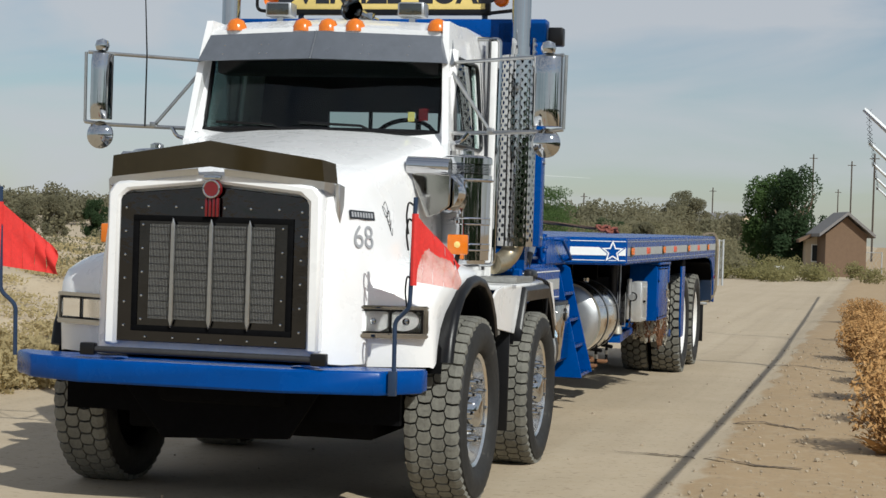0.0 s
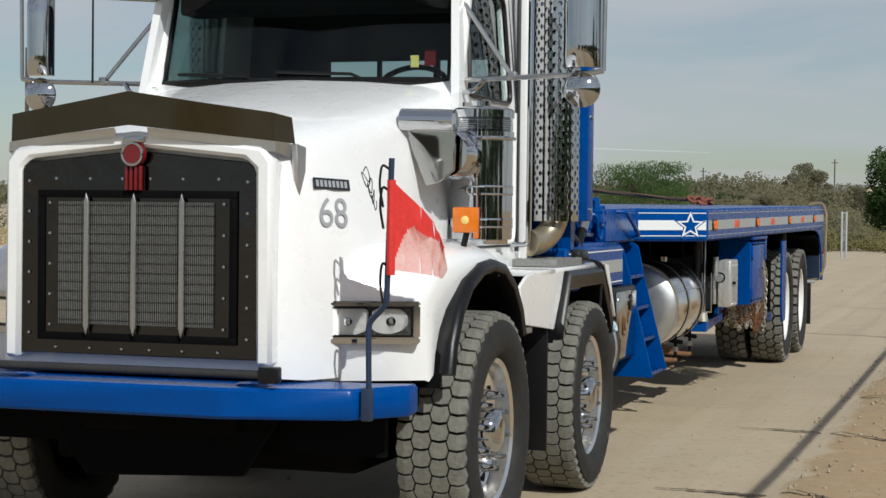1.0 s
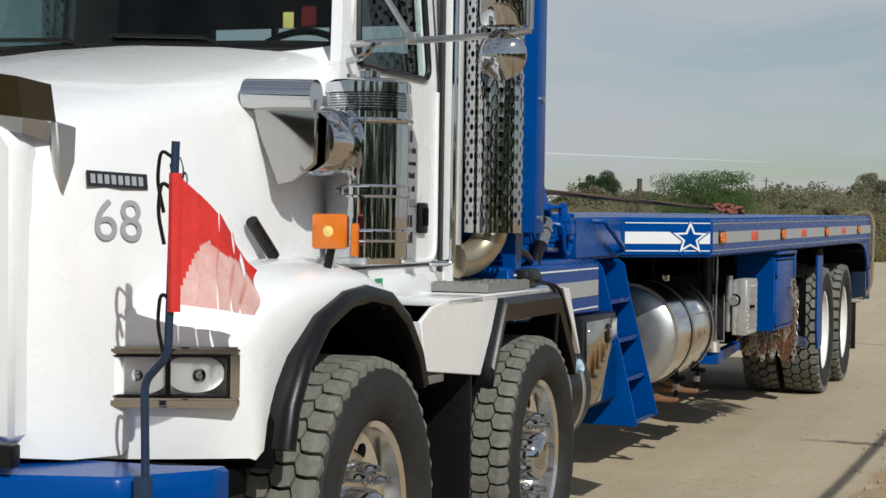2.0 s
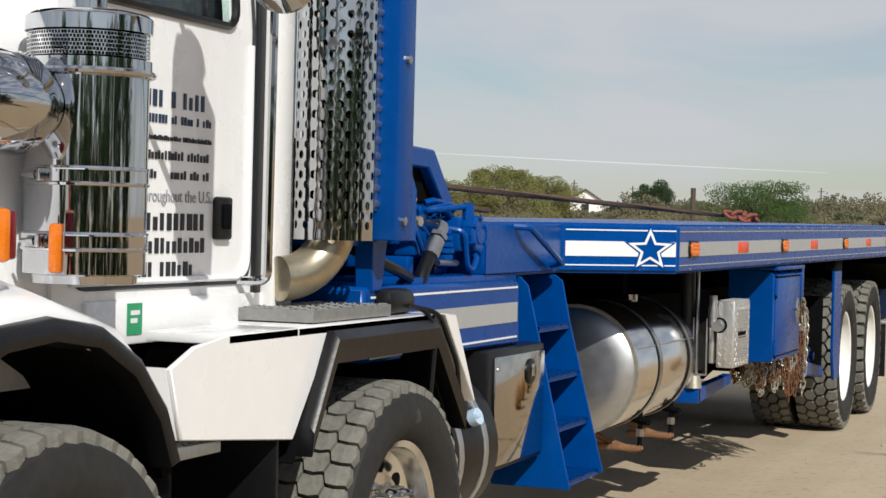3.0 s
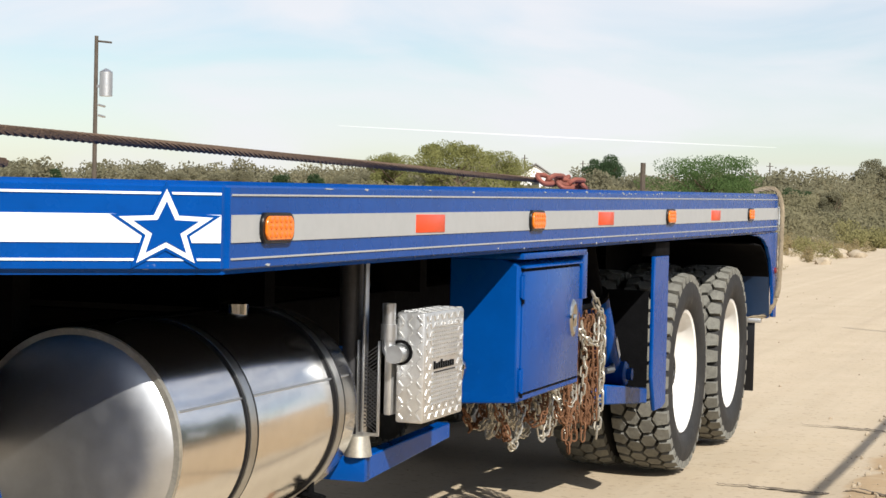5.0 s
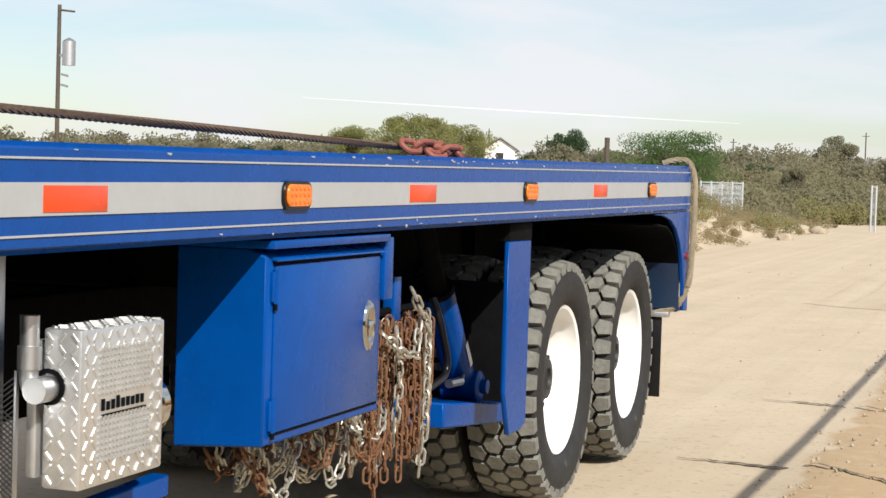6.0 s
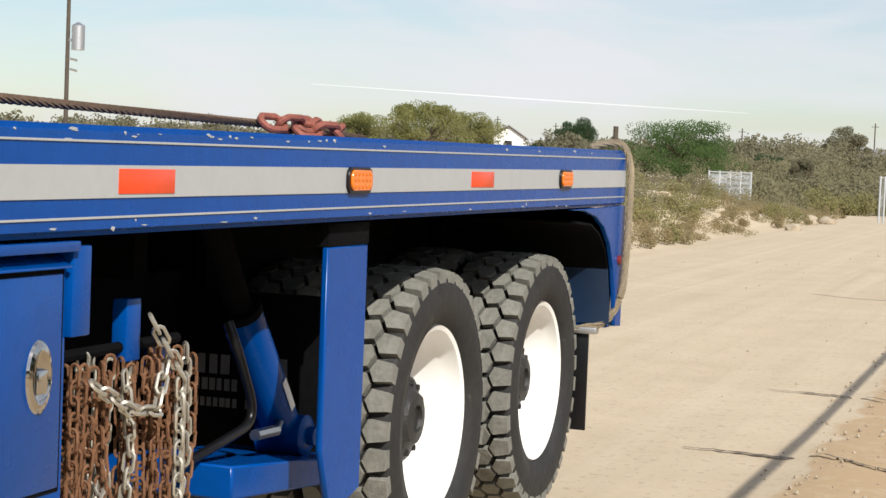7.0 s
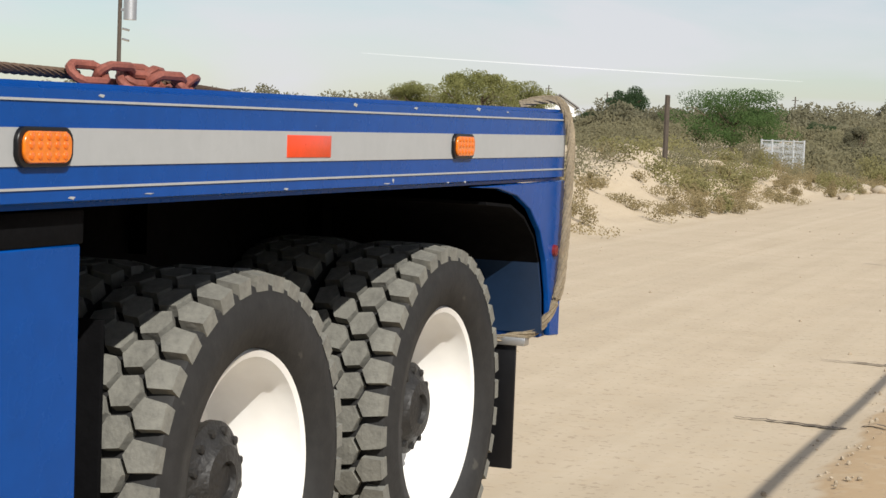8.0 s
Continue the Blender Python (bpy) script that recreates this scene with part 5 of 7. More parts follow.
# mirrors on their tube frames
def mirror(s):
    x = 1.385 * s
    hw = 0.088 if s > 0 else 0.065
    rings = []
    for i in range(9):
        z = 2.10 + 0.05 * i
        full = 1.6 if 0 < i < 8 else 1.2
        row = [(x - hw * math.cos(math.pi * k / 10), 1.61 - 0.05 * full * math.sin(math.pi * k / 10), z) for k in range(11)]
        rings.append(row + [(x + hw, 1.63, z), (x - hw, 1.63, z)])
    m = add("wing_mirror", loft(rings), "chrome", "tall chrome west-coast mirror")
    part("mirror_glass", box(x - hw + 0.015, x + hw - 0.015, 1.63, 1.634, 2.115, 2.485, 0), "chrome", m, "mirror glass")
    part("top_ball", lathe([(2.51, 0.01), (2.52, 0.035), (2.55, 0.045), (2.58, 0.035), (2.592, 0.005)], "z", (x, 1.60, 0), 16), "chrome", m)
    part("spot_mirror", lathe([(-0.045, 0.01), (-0.035, 0.05), (0.0, 0.085), (0.012, 0.085)], "y", (x, 1.60, 2.005), 24), "chrome", m, "round convex spot mirror")
    part("top_tube", tube([(s * 0.745, 1.76, 2.475), (x + 0.09 * s, 1.60, 2.51)], 0.011, 8), "alu", m)
    part("low_tube", tube([(s * 0.80, 1.66, 2.055), (x, 1.60, 2.07), (x + 0.10 * s, 1.60, 2.085)], 0.012, 8), "alu", m)
    part("outer_tube", tube([(x + 0.10 * s, 1.60, 2.085), (x + 0.105 * s, 1.60, 2.51)], 0.010, 8), "alu", m)
    part("diagonal_tube", tube([(s * 0.755, 1.75, 2.46), (s * 1.05, 1.64, 2.065)], 0.011, 8), "alu", m)
    part("clamp", box(s * 1.05 - 0.02, s * 1.05 + 0.02, 1.62, 1.66, 2.05, 2.09, 0.006), "alu", m)
    part("mount_arm", tube(rounded_path([(s * 0.79, 1.62, 1.99), (s * 0.88, 1.60, 2.0), (s * 0.92, 1.62, 2.055)], 0.04), 0.012, 8), "chrome", m)


mirror(1)
mirror(-1)
add("whip_antenna", tube([(-1.09, 1.60, 2.06), (-1.09, 1.60, 2.50), (-1.13, 1.62, 3.05)], [0.006, 0.005, 0.003], 6), "black", "thin black whip antenna")


# exhaust: perforated heat shield, stack, elbow
def shield(x, y, r, z0, z1):
    """Half-round guard with round holes in staggered rows."""
    bm = bmesh.new()
    n, rows = 20, 42
    span = radians(250)
    start = math.atan2(-0.8, 0.6) - span / 2
    dz = (z1 - z0) / rows
    cell = []

    def at(u, z, o=0.0):
        a = start + span * u
        return (x + (r + o) * math.cos(a), y + (r + o) * math.sin(a), z)

    for i in range(rows):
        for k in range(n):
            off = 0.0
            u0, u1 = (k + off) / n, (k + 1 + off) / n
            za, zb = z0 + i * dz, z0 + (i + 1) * dz
            outer = [at(u0, za), at((u0 + u1) / 2, za), at(u1, za), at(u1, (za + zb) / 2), at(u1, zb), at((u0 + u1) / 2, zb), at(u0, zb), at(u0, (za + zb) / 2)]
            ov = [bm.verts.new(p) for p in outer]
            edge = i in (0, rows - 1) or k in (0, n - 1) or (i + k) % 2
            if edge:
                bm.faces.new(ov)
                continue
            uc, zc = (u0 + u1) / 2, (za + zb) / 2
            ring = []
            for j in range(8):
                a = radians(225 + 45 * j)
                ring.append(bm.verts.new(at(uc + (u1 - u0) * 0.44 * math.cos(a), zc + dz * 0.44 * math.sin(a))))
            for j in range(8):
                bm.faces.new((ov[j], ov[(j + 1) % 8], ring[(j + 1) % 8], ring[j]))
    bmesh.ops.remove_doubles(bm, verts=bm.verts, dist=0.0005)
    return bm


def exhaust(s):
    x, y = 0.99, 2.74
    st = add("exhaust_tube", tube([(x * s, y, 1.42), (x * s, y, 3.6)], 0.062, 24), "chrome", "tall chrome exhaust stack")
    sh = shield(x, y, 0.118, 1.40, 2.62)
    part("heat_shield", mirrored(sh) if s < 0 else sh, "chrome", st, "perforated polished heat shield")
    part("muffler", tube([(x * s, y, 1.46), (x * s, y, 2.55)], 0.085, 24), "stainless", st, "dull steel muffler")
    part("elbow", tube([(x * s, y, 1.48)] + [((x - 0.10 * (k / 12) ** 1.5) * s, y - 0.15 + 0.15 * math.cos(radians(7.5 * k)), 1.435 - 0.15 * math.sin(radians(7.5 * k))) for k in range(13)], 0.066, 24), "tanpipe", st, "heat-stained tan elbow pipe")


exhaust(1)
exhaust(-1)
screen = add("exhaust_screen", box(1.05, 1.06, 2.84, 2.897, 1.49, 2.75, 0), "alusatin", "ribbed steel guard beside the stack")
for k in range(26):
    part("rib", tube([(1.06, 2.842, 1.51 + 0.048 * k), (1.06, 2.895, 1.51 + 0.048 * k)], 0.011, 8), "alusatin", screen)
both("cab_rear_plate", lambda: box(0.85, 0.865, 2.80, 2.83, 1.45, 2.05, 0), "alu", "diamond plate strip behind the cab")

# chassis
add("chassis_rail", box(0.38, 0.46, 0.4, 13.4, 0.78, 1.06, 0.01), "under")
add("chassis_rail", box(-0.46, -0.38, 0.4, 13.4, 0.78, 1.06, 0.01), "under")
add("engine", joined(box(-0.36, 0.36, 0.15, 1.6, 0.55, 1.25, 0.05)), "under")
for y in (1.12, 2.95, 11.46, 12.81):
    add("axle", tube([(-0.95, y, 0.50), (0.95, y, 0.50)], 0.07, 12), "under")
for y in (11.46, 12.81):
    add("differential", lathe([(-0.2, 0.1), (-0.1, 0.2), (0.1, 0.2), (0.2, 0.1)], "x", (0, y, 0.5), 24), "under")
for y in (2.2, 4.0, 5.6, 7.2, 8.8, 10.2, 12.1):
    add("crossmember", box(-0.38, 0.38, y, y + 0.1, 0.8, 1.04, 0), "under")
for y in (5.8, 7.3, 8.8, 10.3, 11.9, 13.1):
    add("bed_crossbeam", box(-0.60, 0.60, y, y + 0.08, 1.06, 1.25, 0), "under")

# second-axle fenders with steps
def fender2():
    return joined(prism([(1.69, 0.925), (1.63, 1.10), (1.745, 1.145), (1.91, 1.165), (3.30, 1.165), (3.28, 1.14), (2.50, 1.14), (2.28, 0.865)], "x", 1.085, 1.10, 0.003), box(0.86, 1.10, 1.91, 2.30, 1.14, 1.166, 0.004), box(0.72, 1.10, 2.30, 3.30, 1.14, 1.166, 0.004), prism([(1.69, 0.925), (1.63, 1.10), (1.645, 1.10), (1.705, 0.925)], "x", 0.90, 1.085, 0))


both("rear_steer_fender", fender2, "white", "white steel fender over the second axle")
both("fender_end", lambda: prism([(3.305, 1.166), (3.40, 1.16), (3.60, 0.86), (3.585, 0.86)], "x", 0.74, 1.13, 0.003), "white", "white fender end flap")


def trim2():
    path = [(2.33, 0.86), (2.48, 1.105), (3.24, 1.105), (3.50, 0.82)]
    return loft([[(1.0, y, z), (1.0, y, z + 0.04), (1.12, y, z + 0.045), (1.14, y, z + 0.02), (1.135, y, z - 0.045), (1.09, y, z - 0.045)] for y, z in path])


both("fender_trim", trim2, "black", "black rubber fender trim")
both("fender_liner", lambda: solid(loft([[(0.70, y, z), (1.09, y, z)] for y, z in ((2.30, 0.80), (2.50, 1.08), (3.22, 1.08), (3.50, 0.75))], closed=False, caps=False), 0.006), "under")


def grate(x0, x1, y0, y1, z0, z1, ny, nx):
    out = [box(x0, x1, y0, y0 + 0.008, z0, z1, 0), box(x0, x1, y1 - 0.008, y1, z0, z1, 0), box(x0, x0 + 0.008, y0, y1, z0, z1, 0), box(x1 - 0.008, x1, y0, y1, z0, z1, 0)]
    for k in range(1, ny):
        y = y0 + (y1 - y0) * k / ny
        out.append(box(x0, x1, y - 0.004, y + 0.004, z0 + (z1 - z0) * 0.4, z1, 0))
    for k in range(1, nx):
        x = x0 + (x1 - x0) * k / nx
        out.append(box(x - 0.004, x + 0.004, y0, y1, z0 + (z1 - z0) * 0.4, z1, 0))
    return joined(*out)


def plate_step(name, x0, x1, y0, y1, z0, z1, parent=None):
    bm = [box(x0, x1, y0, y1, z0, z1, 0.003)]
    nx, ny = max(2, int((x1 - x0) / 0.04)), max(2, int((y1 - y0) / 0.04))
    for i in range(nx):
        for j in range(ny):
            cx, cy = x0 + (i + 0.5) * (x1 - x0) / nx, y0 + (j + 0.5) * (y1 - y0) / ny
            d = 0.012 if (i + j) % 2 else -0.012
            b2 = box(-0.014, 0.014, -0.004, 0.004, 0, 0.004, 0)
            bmesh.ops.transform(b2, matrix=pose(cx, cy, z1 - 0.001, 0, 0, 45 if d > 0 else -45), verts=b2.verts)
            bm.append(b2)
    return add(name, joined(*bm), "stepgrey", "worn aluminium tread-plate step", parent)


plate_step("cab_step", 0.83, 1.07, 2.45, 3.0, 1.170, 1.205)
plate_step("lower_step", 0.86, 1.09, 1.66, 1.90, 0.875, 0.905)
both("splash_flap", lambda: box(0.72, 1.085, 2.215, 2.23, 0.27, 0.90, 0.003), "black", "black rubber splash flap")
both("step_hanger", lambda: box(0.80, 1.06, 1.62, 1.72, 0.45, 0.87, 0.008), "under")
add("cab_wedge", prism([(1.70, 1.13), (2.05, 1.13), (1.90, 0.98)], "x", 0.78, 0.80, 0), "alu")
# rubber cover and strap behind the step
add("rubber_cap", box(0.87, 1.06, 3.03, 3.24, 1.166, 1.248, 0.032), "black", "black rubber cover on the fender")
add("strap", tube(rounded_path([(1.0, 3.15, 1.20), (1.115, 3.20, 1.18), (1.13, 3.22, 1.08), (1.12, 3.20, 0.82)], 0.04), 0.008, 6), "black", "black rubber strap")
add("strap", tube(rounded_path([(1.0, 3.2, 1.20), (1.118, 3.28, 1.17), (1.13, 3.42, 1.0), (1.12, 3.50, 0.80)], 0.04), 0.008, 6), "black", "black rubber strap")
# ---- bed ----
BW = 1.333


def top_z(y):
    return 1.478 + 0.0075 * (y - 5.55)


def low_z(y):
    return 1.262 + 0.0028 * (y - 5.55)


PLAN = [(0.93, 4.205), (0.93, 5.15), (BW, 5.56), (BW, 13.585)]


def deck():
    outline = PLAN + [(-x, y) for x, y in reversed(PLAN)]
    bm = loft([[(x, y, low_z(y)) for x, y in outline], [(x, y, top_z(y)) for x, y in outline]])
    bmesh.ops.recalc_face_normals(bm, faces=bm.faces)
    bmesh.ops.bevel(bm, geom=bm.edges[:], offset=0.014, segments=3, affect="EDGES")
    return bm


bed = add("flat_bed", deck(), "bluechip", "bright blue steel bed with scuffed edges")


def band(a, b, f0, f1, proud=0.003):
    """A painted band on the bed's outer face between two plan points, at heights given as shares of the face."""
    (x0, y0), (x1, y1) = a, b
    d = Vector((x1 - x0, y1 - y0)).normalized()
    nx, ny = d.y, -d.x

    def at(x, y, f, o):
        return (x + nx * o, y + ny * o, low_z(y) + (top_z(y) - low_z(y)) * f)

    return loft([[at(x, y, f0, -0.002), at(x, y, f0, proud), at(x, y, f1, proud), at(x, y, f1, -0.002)] for x, y in (a, b)])


S0, S1 = (BW, 5.58), (BW, 13.56)
part("stripe", band(S0, S1, 0.34, 0.64), "stripe", bed, "grey reflective stripe")
part("pinstripe", band(S0, S1, 0.845, 0.865), "stripe", bed)
part("pinstripe", band(S0, S1, 0.155, 0.175), "stripe", bed)
A0, A1 = (0.94, 5.16), (1.322, 5.549)
for f0, f1, nm in ((0.34, 0.64, "stripe"), (0.85, 0.875, "pinstripe"), (0.15, 0.175, "pinstripe")):
    part(nm, band(A0, A1, f0, f1), "wstripe", bed, "white painted band")


def star(r_out, r_in, inset, mname, proud):
    """Five-pointed star on the angled front panel."""
    d = Vector((A1[0] - A0[0], A1[1] - A0[1])).normalized()
    c = Vector(A0).lerp(Vector(A1), 0.76)
    n = Vector((d.y, -d.x))
    zc = low_z(5.4) + 0.103
    pts = []
    for k in range(10):
        a = radians(90 + 36 * k)
        r = (r_out if k % 2 == 0 else r_in) * inset
        u, v = -r * math.cos(a) * 1.25, r * math.sin(a)
        pts.append((c + d * u, zc + v))
    bm = loft([[(p.x + n.x * o, p.y + n.y * o, z) for p, z in pts] for o in (0.0, proud)])
    part("star", bm, mname, bed, "blue star with a white outline", smooth=0)


star(0.098, 0.042, 1.12, "blue", 0.0042)
star(0.098, 0.042, 0.95, "wstripe", 0.0055)
star(0.098, 0.042, 0.66, "blue", 0.0070)


def oblong(y, z, hy, hz, x0, x1):
    """A flat lamp body with round ends."""
    pts = []
    for k in range(16):
        a = 2 * math.pi * (k + 0.5) / 16
        r = hz * 0.78
        pts.append((y + math.copysign(hy - r, math.cos(a)) + r * math.cos(a), z + math.copysign(hz - r, math.sin(a)) + r * math.sin(a)))
    return prism(pts, "x", x0, x1, 0.002)


def side_lamp(y, parent):
    z = low_z(y) + (top_z(y) - low_z(y)) * 0.49
    base = part("marker_lamp", oblong(y, z, 0.092, 0.038, BW - 0.002, BW + 0.012), "black", parent, "oblong amber marker lamp in a black gasket")
    part("lens", oblong(y, z, 0.078, 0.030, BW + 0.010, BW + 0.018), "amber", base, "amber lens")
    dots = [lathe([(BW + 0.0175, 0.009), (BW + 0.020, 0.007), (BW + 0.021, 0.001)], "x", (0, y + dy, z + dz), 8) for dy in (-0.055, -0.028, 0, 0.028, 0.055) for dz in (-0.016, 0.004, 0.02)]
    tagged(part("lens_dots", joined(*dots), "amberdeep", base), kind="stuff")


M["amberdeep"] = mat("deep_amber_dots", (0.70, 0.14, 0.005), 0.2, var=0.1, scale=30, coat=0.5)
for y in (5.815, 8.02, 10.26, 12.49):
    side_lamp(y, bed)
for y in (6.91, 9.03, 11.41):
    z = low_z(y) + (top_z(y) - low_z(y)) * 0.49
    part("reflector", box(BW + 0.001, BW + 0.005, y - 0.125, y + 0.125, z - 0.027, z + 0.027, 0.001), "red", bed, "orange-red reflector strip")
part("deck_handle", tube(rounded_path([(0.925, 4.53, 1.452), (0.985, 4.56, 1.450), (0.985, 4.98, 1.305), (0.925, 5.0, 1.295)], 0.02), 0.013, 8), "blue", bed, "slanted blue grab handle")
# paint knocks along the top and bottom edges
rng = random.Random(4)
for k in range(48):
    y = rng.choice([rng.gauss(9.3, 0.5), rng.uniform(5.7, 13.2)])
    y = min(13.3, max(5.7, y))
    top = rng.random() < 0.7
    w, h = abs(rng.gauss(0.0, 0.010)) + 0.003, abs(rng.gauss(0, 0.0022)) + 0.0012
    z = top_z(y) - 0.010 - abs(rng.gauss(0, 0.010)) if top else low_z(y) + 0.012 + abs(rng.gauss(0, 0.008))
    if 0.006 < (top_z(y) - z):
        bm = prism([(y - w, z), (y - w * 0.3, z + h), (y + w, z + h * 0.6), (y + w * 0.4, z - h)], "x", BW - 0.001, BW + 0.0012, 0)
        part("paint_chip", bm, "stripe", bed, smooth=0)


def skirt():
    arc = [(12.62, 1.275), (12.85, 1.268), (13.05, 1.24), (13.2, 1.19), (13.32, 1.11), (13.40, 1.00), (13.45, 0.88), (13.475, 0.73)]
    return prism(arc + [(13.585, 0.722), (13.585, 1.285)], "x", BW - 0.022, BW, 0.003)


both("rear_skirt", skirt, "blue", "blue rear skirt with an arched cut-out")


def arch_liner():
    arc = [(13.385, 1.0), (13.40, 0.96), (13.43, 0.88), (13.455, 0.74)]
    return solid(loft([[(0.55, y, z), (BW - 0.022, y, z)] for y, z in arc], closed=False, caps=False), 0.01)


both("wheel_arch_liner", arch_liner, "polesteel", "dark blue wheel arch liner")
# black sheets added to paint the deep shade under the bed and in the arches
add("underbed_shade", loft([[(x, y, low_z(y) + dz) for x, dz in ((-1.29, -0.003), (1.29, -0.003), (1.29, 0.01), (-1.29, 0.01))] for y in (5.7, 13.5)]), "under", "black sheet painting the shade under the bed")
both("arch_shade", lambda: solid(loft([[(0.55, y, z), (BW - 0.022, y, z)] for y, z in ((12.8, 1.225), (13.05, 1.21), (13.2, 1.165), (13.32, 1.09), (13.385, 1.0))], closed=False, caps=False), 0.01), "under", "black sheet painting the shade in the upper arch")
both("wheel_shade_wall", lambda: box(0.50, 0.54, 10.9, 13.42, 0.62, 1.225, 0), "under")
add("underbed_shade_wall", box(-0.56, -0.52, 5.6, 10.9, 0.45, 1.225, 0), "under")
add("tail_shade_sheet", box(-1.30, 1.30, 13.47, 13.50, 0.80, 1.27, 0), "under", "dark sheet added to shut out light at the tail")
add("tail_beam", box(-1.30, 1.30, 13.46, 13.58, 0.72, 0.80, 0.008), "blue", "blue tail beam")
add("tail_lamp", lathe([(0, 0.022), (0.012, 0.02), (0.016, 0.004)], "x", (BW, 13.485, 1.035), 16), "emblem", "small red tail marker")
both("mud_flap", lambda: box(0.82, 1.22, 13.44, 13.455, 0.24, 0.70, 0.003), "black", "black rubber mud flap")
both("flap_hanger", lambda: box(0.78, 1.26, 13.42, 13.47, 0.69, 0.72, 0.004), "alusatin")

# winch frame behind the cab
for s in (1, -1):
    post = add("headache_post", box(min(s * 0.80, s * 1.12), max(s * 0.80, s * 1.12), 2.90, 3.03, 1.40, 2.86, 0.008), "blue", "tall blue steel headache-rack post")
    part("post_gusset", prism([(3.03, 1.74), (3.05, 1.74), (3.20, 1.56), (3.20, 1.40), (3.03, 1.40)], "x", s * 1.05 - 0.012, s * 1.05 + 0.012, 0), "blue", post)
    part("bolt", lathe([(0, 0.014), (0.012, 0.014), (0.014, 0.004)], "x", (s * 1.12, 2.96, 1.95) if s > 0 else (-1.134, 2.96, 1.95), 8), "alu", post)
    part("bolt", lathe([(0, 0.014), (0.012, 0.014), (0.014, 0.004)], "x", (s * 1.12, 2.95, 1.46) if s > 0 else (-1.134, 2.95, 1.46), 8), "alu", post)
    add("post_foot", box(min(s * 0.70, s * 0.98), max(s * 0.70, s * 0.98), 2.86, 3.05, 1.38, 1.50, 0.006), "blue")
    add("post_brace", prism([(2.98, 1.40), (3.10, 1.40), (3.06, 1.24), (2.99, 1.24)], "x", s * 0.98 - 0.03, s * 0.98 + 0.03, 0.004), "blue")
add("rack_beam", box(-1.12, 1.12, 2.90, 3.03, 2.72, 2.88, 0.008), "blue", "blue rack cross beam")
work = add("work_lamp", box(1.13, 1.23, 2.92, 3.01, 2.71, 2.83, 0.012), "black", "black work lamp on the rack")
part("lamp_face", box(1.14, 1.22, 3.01, 3.014, 2.72, 2.82, 0), "lens", work)


def winch_frame():
    return joined(prism([(3.03, 1.75), (4.0, 1.725), (4.24, 1.50), (4.15, 1.48), (3.95, 1.655), (3.03, 1.675)], "x", 0.755, 0.80, 0.006))


both("winch_frame", winch_frame, "blue", "blue winch side frame")
add("winch_drum", tube([(-0.5, 3.85, 1.50), (0.5, 3.85, 1.50)], 0.14, 28), "rope", "winch drum wound with wire rope")
add("winch_bed", box(-0.92, 0.92, 3.45, 4.60, 1.20, 1.27, 0.008), "blue", "blue winch platform")
# black fill paints the deep shade inside the frame opening
add("winch_shade_fill", joined(prism([(3.05, 1.715), (3.96, 1.69), (4.14, 1.53), (3.05, 1.53)], "x", -0.55, 0.752, 0.004), box(-0.55, 0.56, 3.05, 4.16, 1.27, 1.53, 0.004)), "under", "dark winch housing, black for the shade inside the frame")
def cover_plate(y, z, rad, x0, x1):
    """A bolted round end cover that faces sideways, with its barrel behind it."""
    return lathe([(x0, 0.02), (x0, rad * 0.86), (x1 - 0.05, rad * 0.86), (x1 - 0.045, rad), (x1 - 0.008, rad), (x1, rad * 0.9), (x1, 0.005)], "x", (0, y, z), 12)


motor = add("winch_motor", joined(cover_plate(3.515, 1.563, 0.070, 0.60, 0.885), box(0.66, 0.80, 3.46, 3.57, 1.30, 1.52, 0.015)), "blue", "blue painted hydraulic winch motor", smooth=25)
pump = add("hydraulic_pump", joined(cover_plate(4.125, 1.418, 0.068, 0.66, 0.935), box(0.68, 0.885, 4.062, 4.188, 1.352, 1.484, 0.018)), "blue", "blue painted hydraulic pump with bolted covers", smooth=25)
for parent, y, z, x in ((motor, 3.515, 1.563, 0.885), (pump, 4.125, 1.418, 0.935)):
    for k in range(6):
        a = 2 * math.pi * (k + 0.5) / 6
        part("cover_bolt", lathe([(x - 0.03, 0.011), (x + 0.008, 0.0105), (x + 0.011, 0.003)], "x", (0, y + 0.060 * math.cos(a), z + 0.060 * math.sin(a)), 6), "blue", parent)
    part("cover_boss", lathe([(x - 0.001, 0.030), (x + 0.005, 0.028), (x + 0.006, 0.004)], "x", (0, y, z - 0.006), 16), "blue", parent)
part("top_fitting", joined(tube([(0.80, 3.50, 1.62), (0.80, 3.50, 1.675)], 0.022, 8), tube([(0.80, 3.55, 1.62), (0.80, 3.55, 1.655)], 0.016, 6), tube(rounded_path([(0.80, 3.50, 1.66), (0.80, 3.56, 1.665), (0.80, 3.60, 1.62)], 0.02), 0.012, 6)), "blue", motor)
part("port", tube([(0.89, 4.12, 1.478), (0.89, 4.12, 1.535)], [0.026, 0.020], 8), "blue", pump)
part("port_arm", tube(rounded_path([(0.89, 4.115, 1.522), (0.85, 4.02, 1.512), (0.80, 3.96, 1.50)], 0.03), 0.011, 8), "blue", pump)
gear = add("gear_case", joined(box(0.58, 0.79, 3.66, 3.985, 1.40, 1.525, 0.022), box(0.60, 0.77, 3.98, 4.17, 1.37, 1.49, 0.02), box(0.56, 0.81, 3.645, 3.675, 1.38, 1.54, 0.008), box(0.58, 0.80, 4.06, 4.085, 1.36, 1.50, 0.006)), "blue", "blue painted winch gear case")
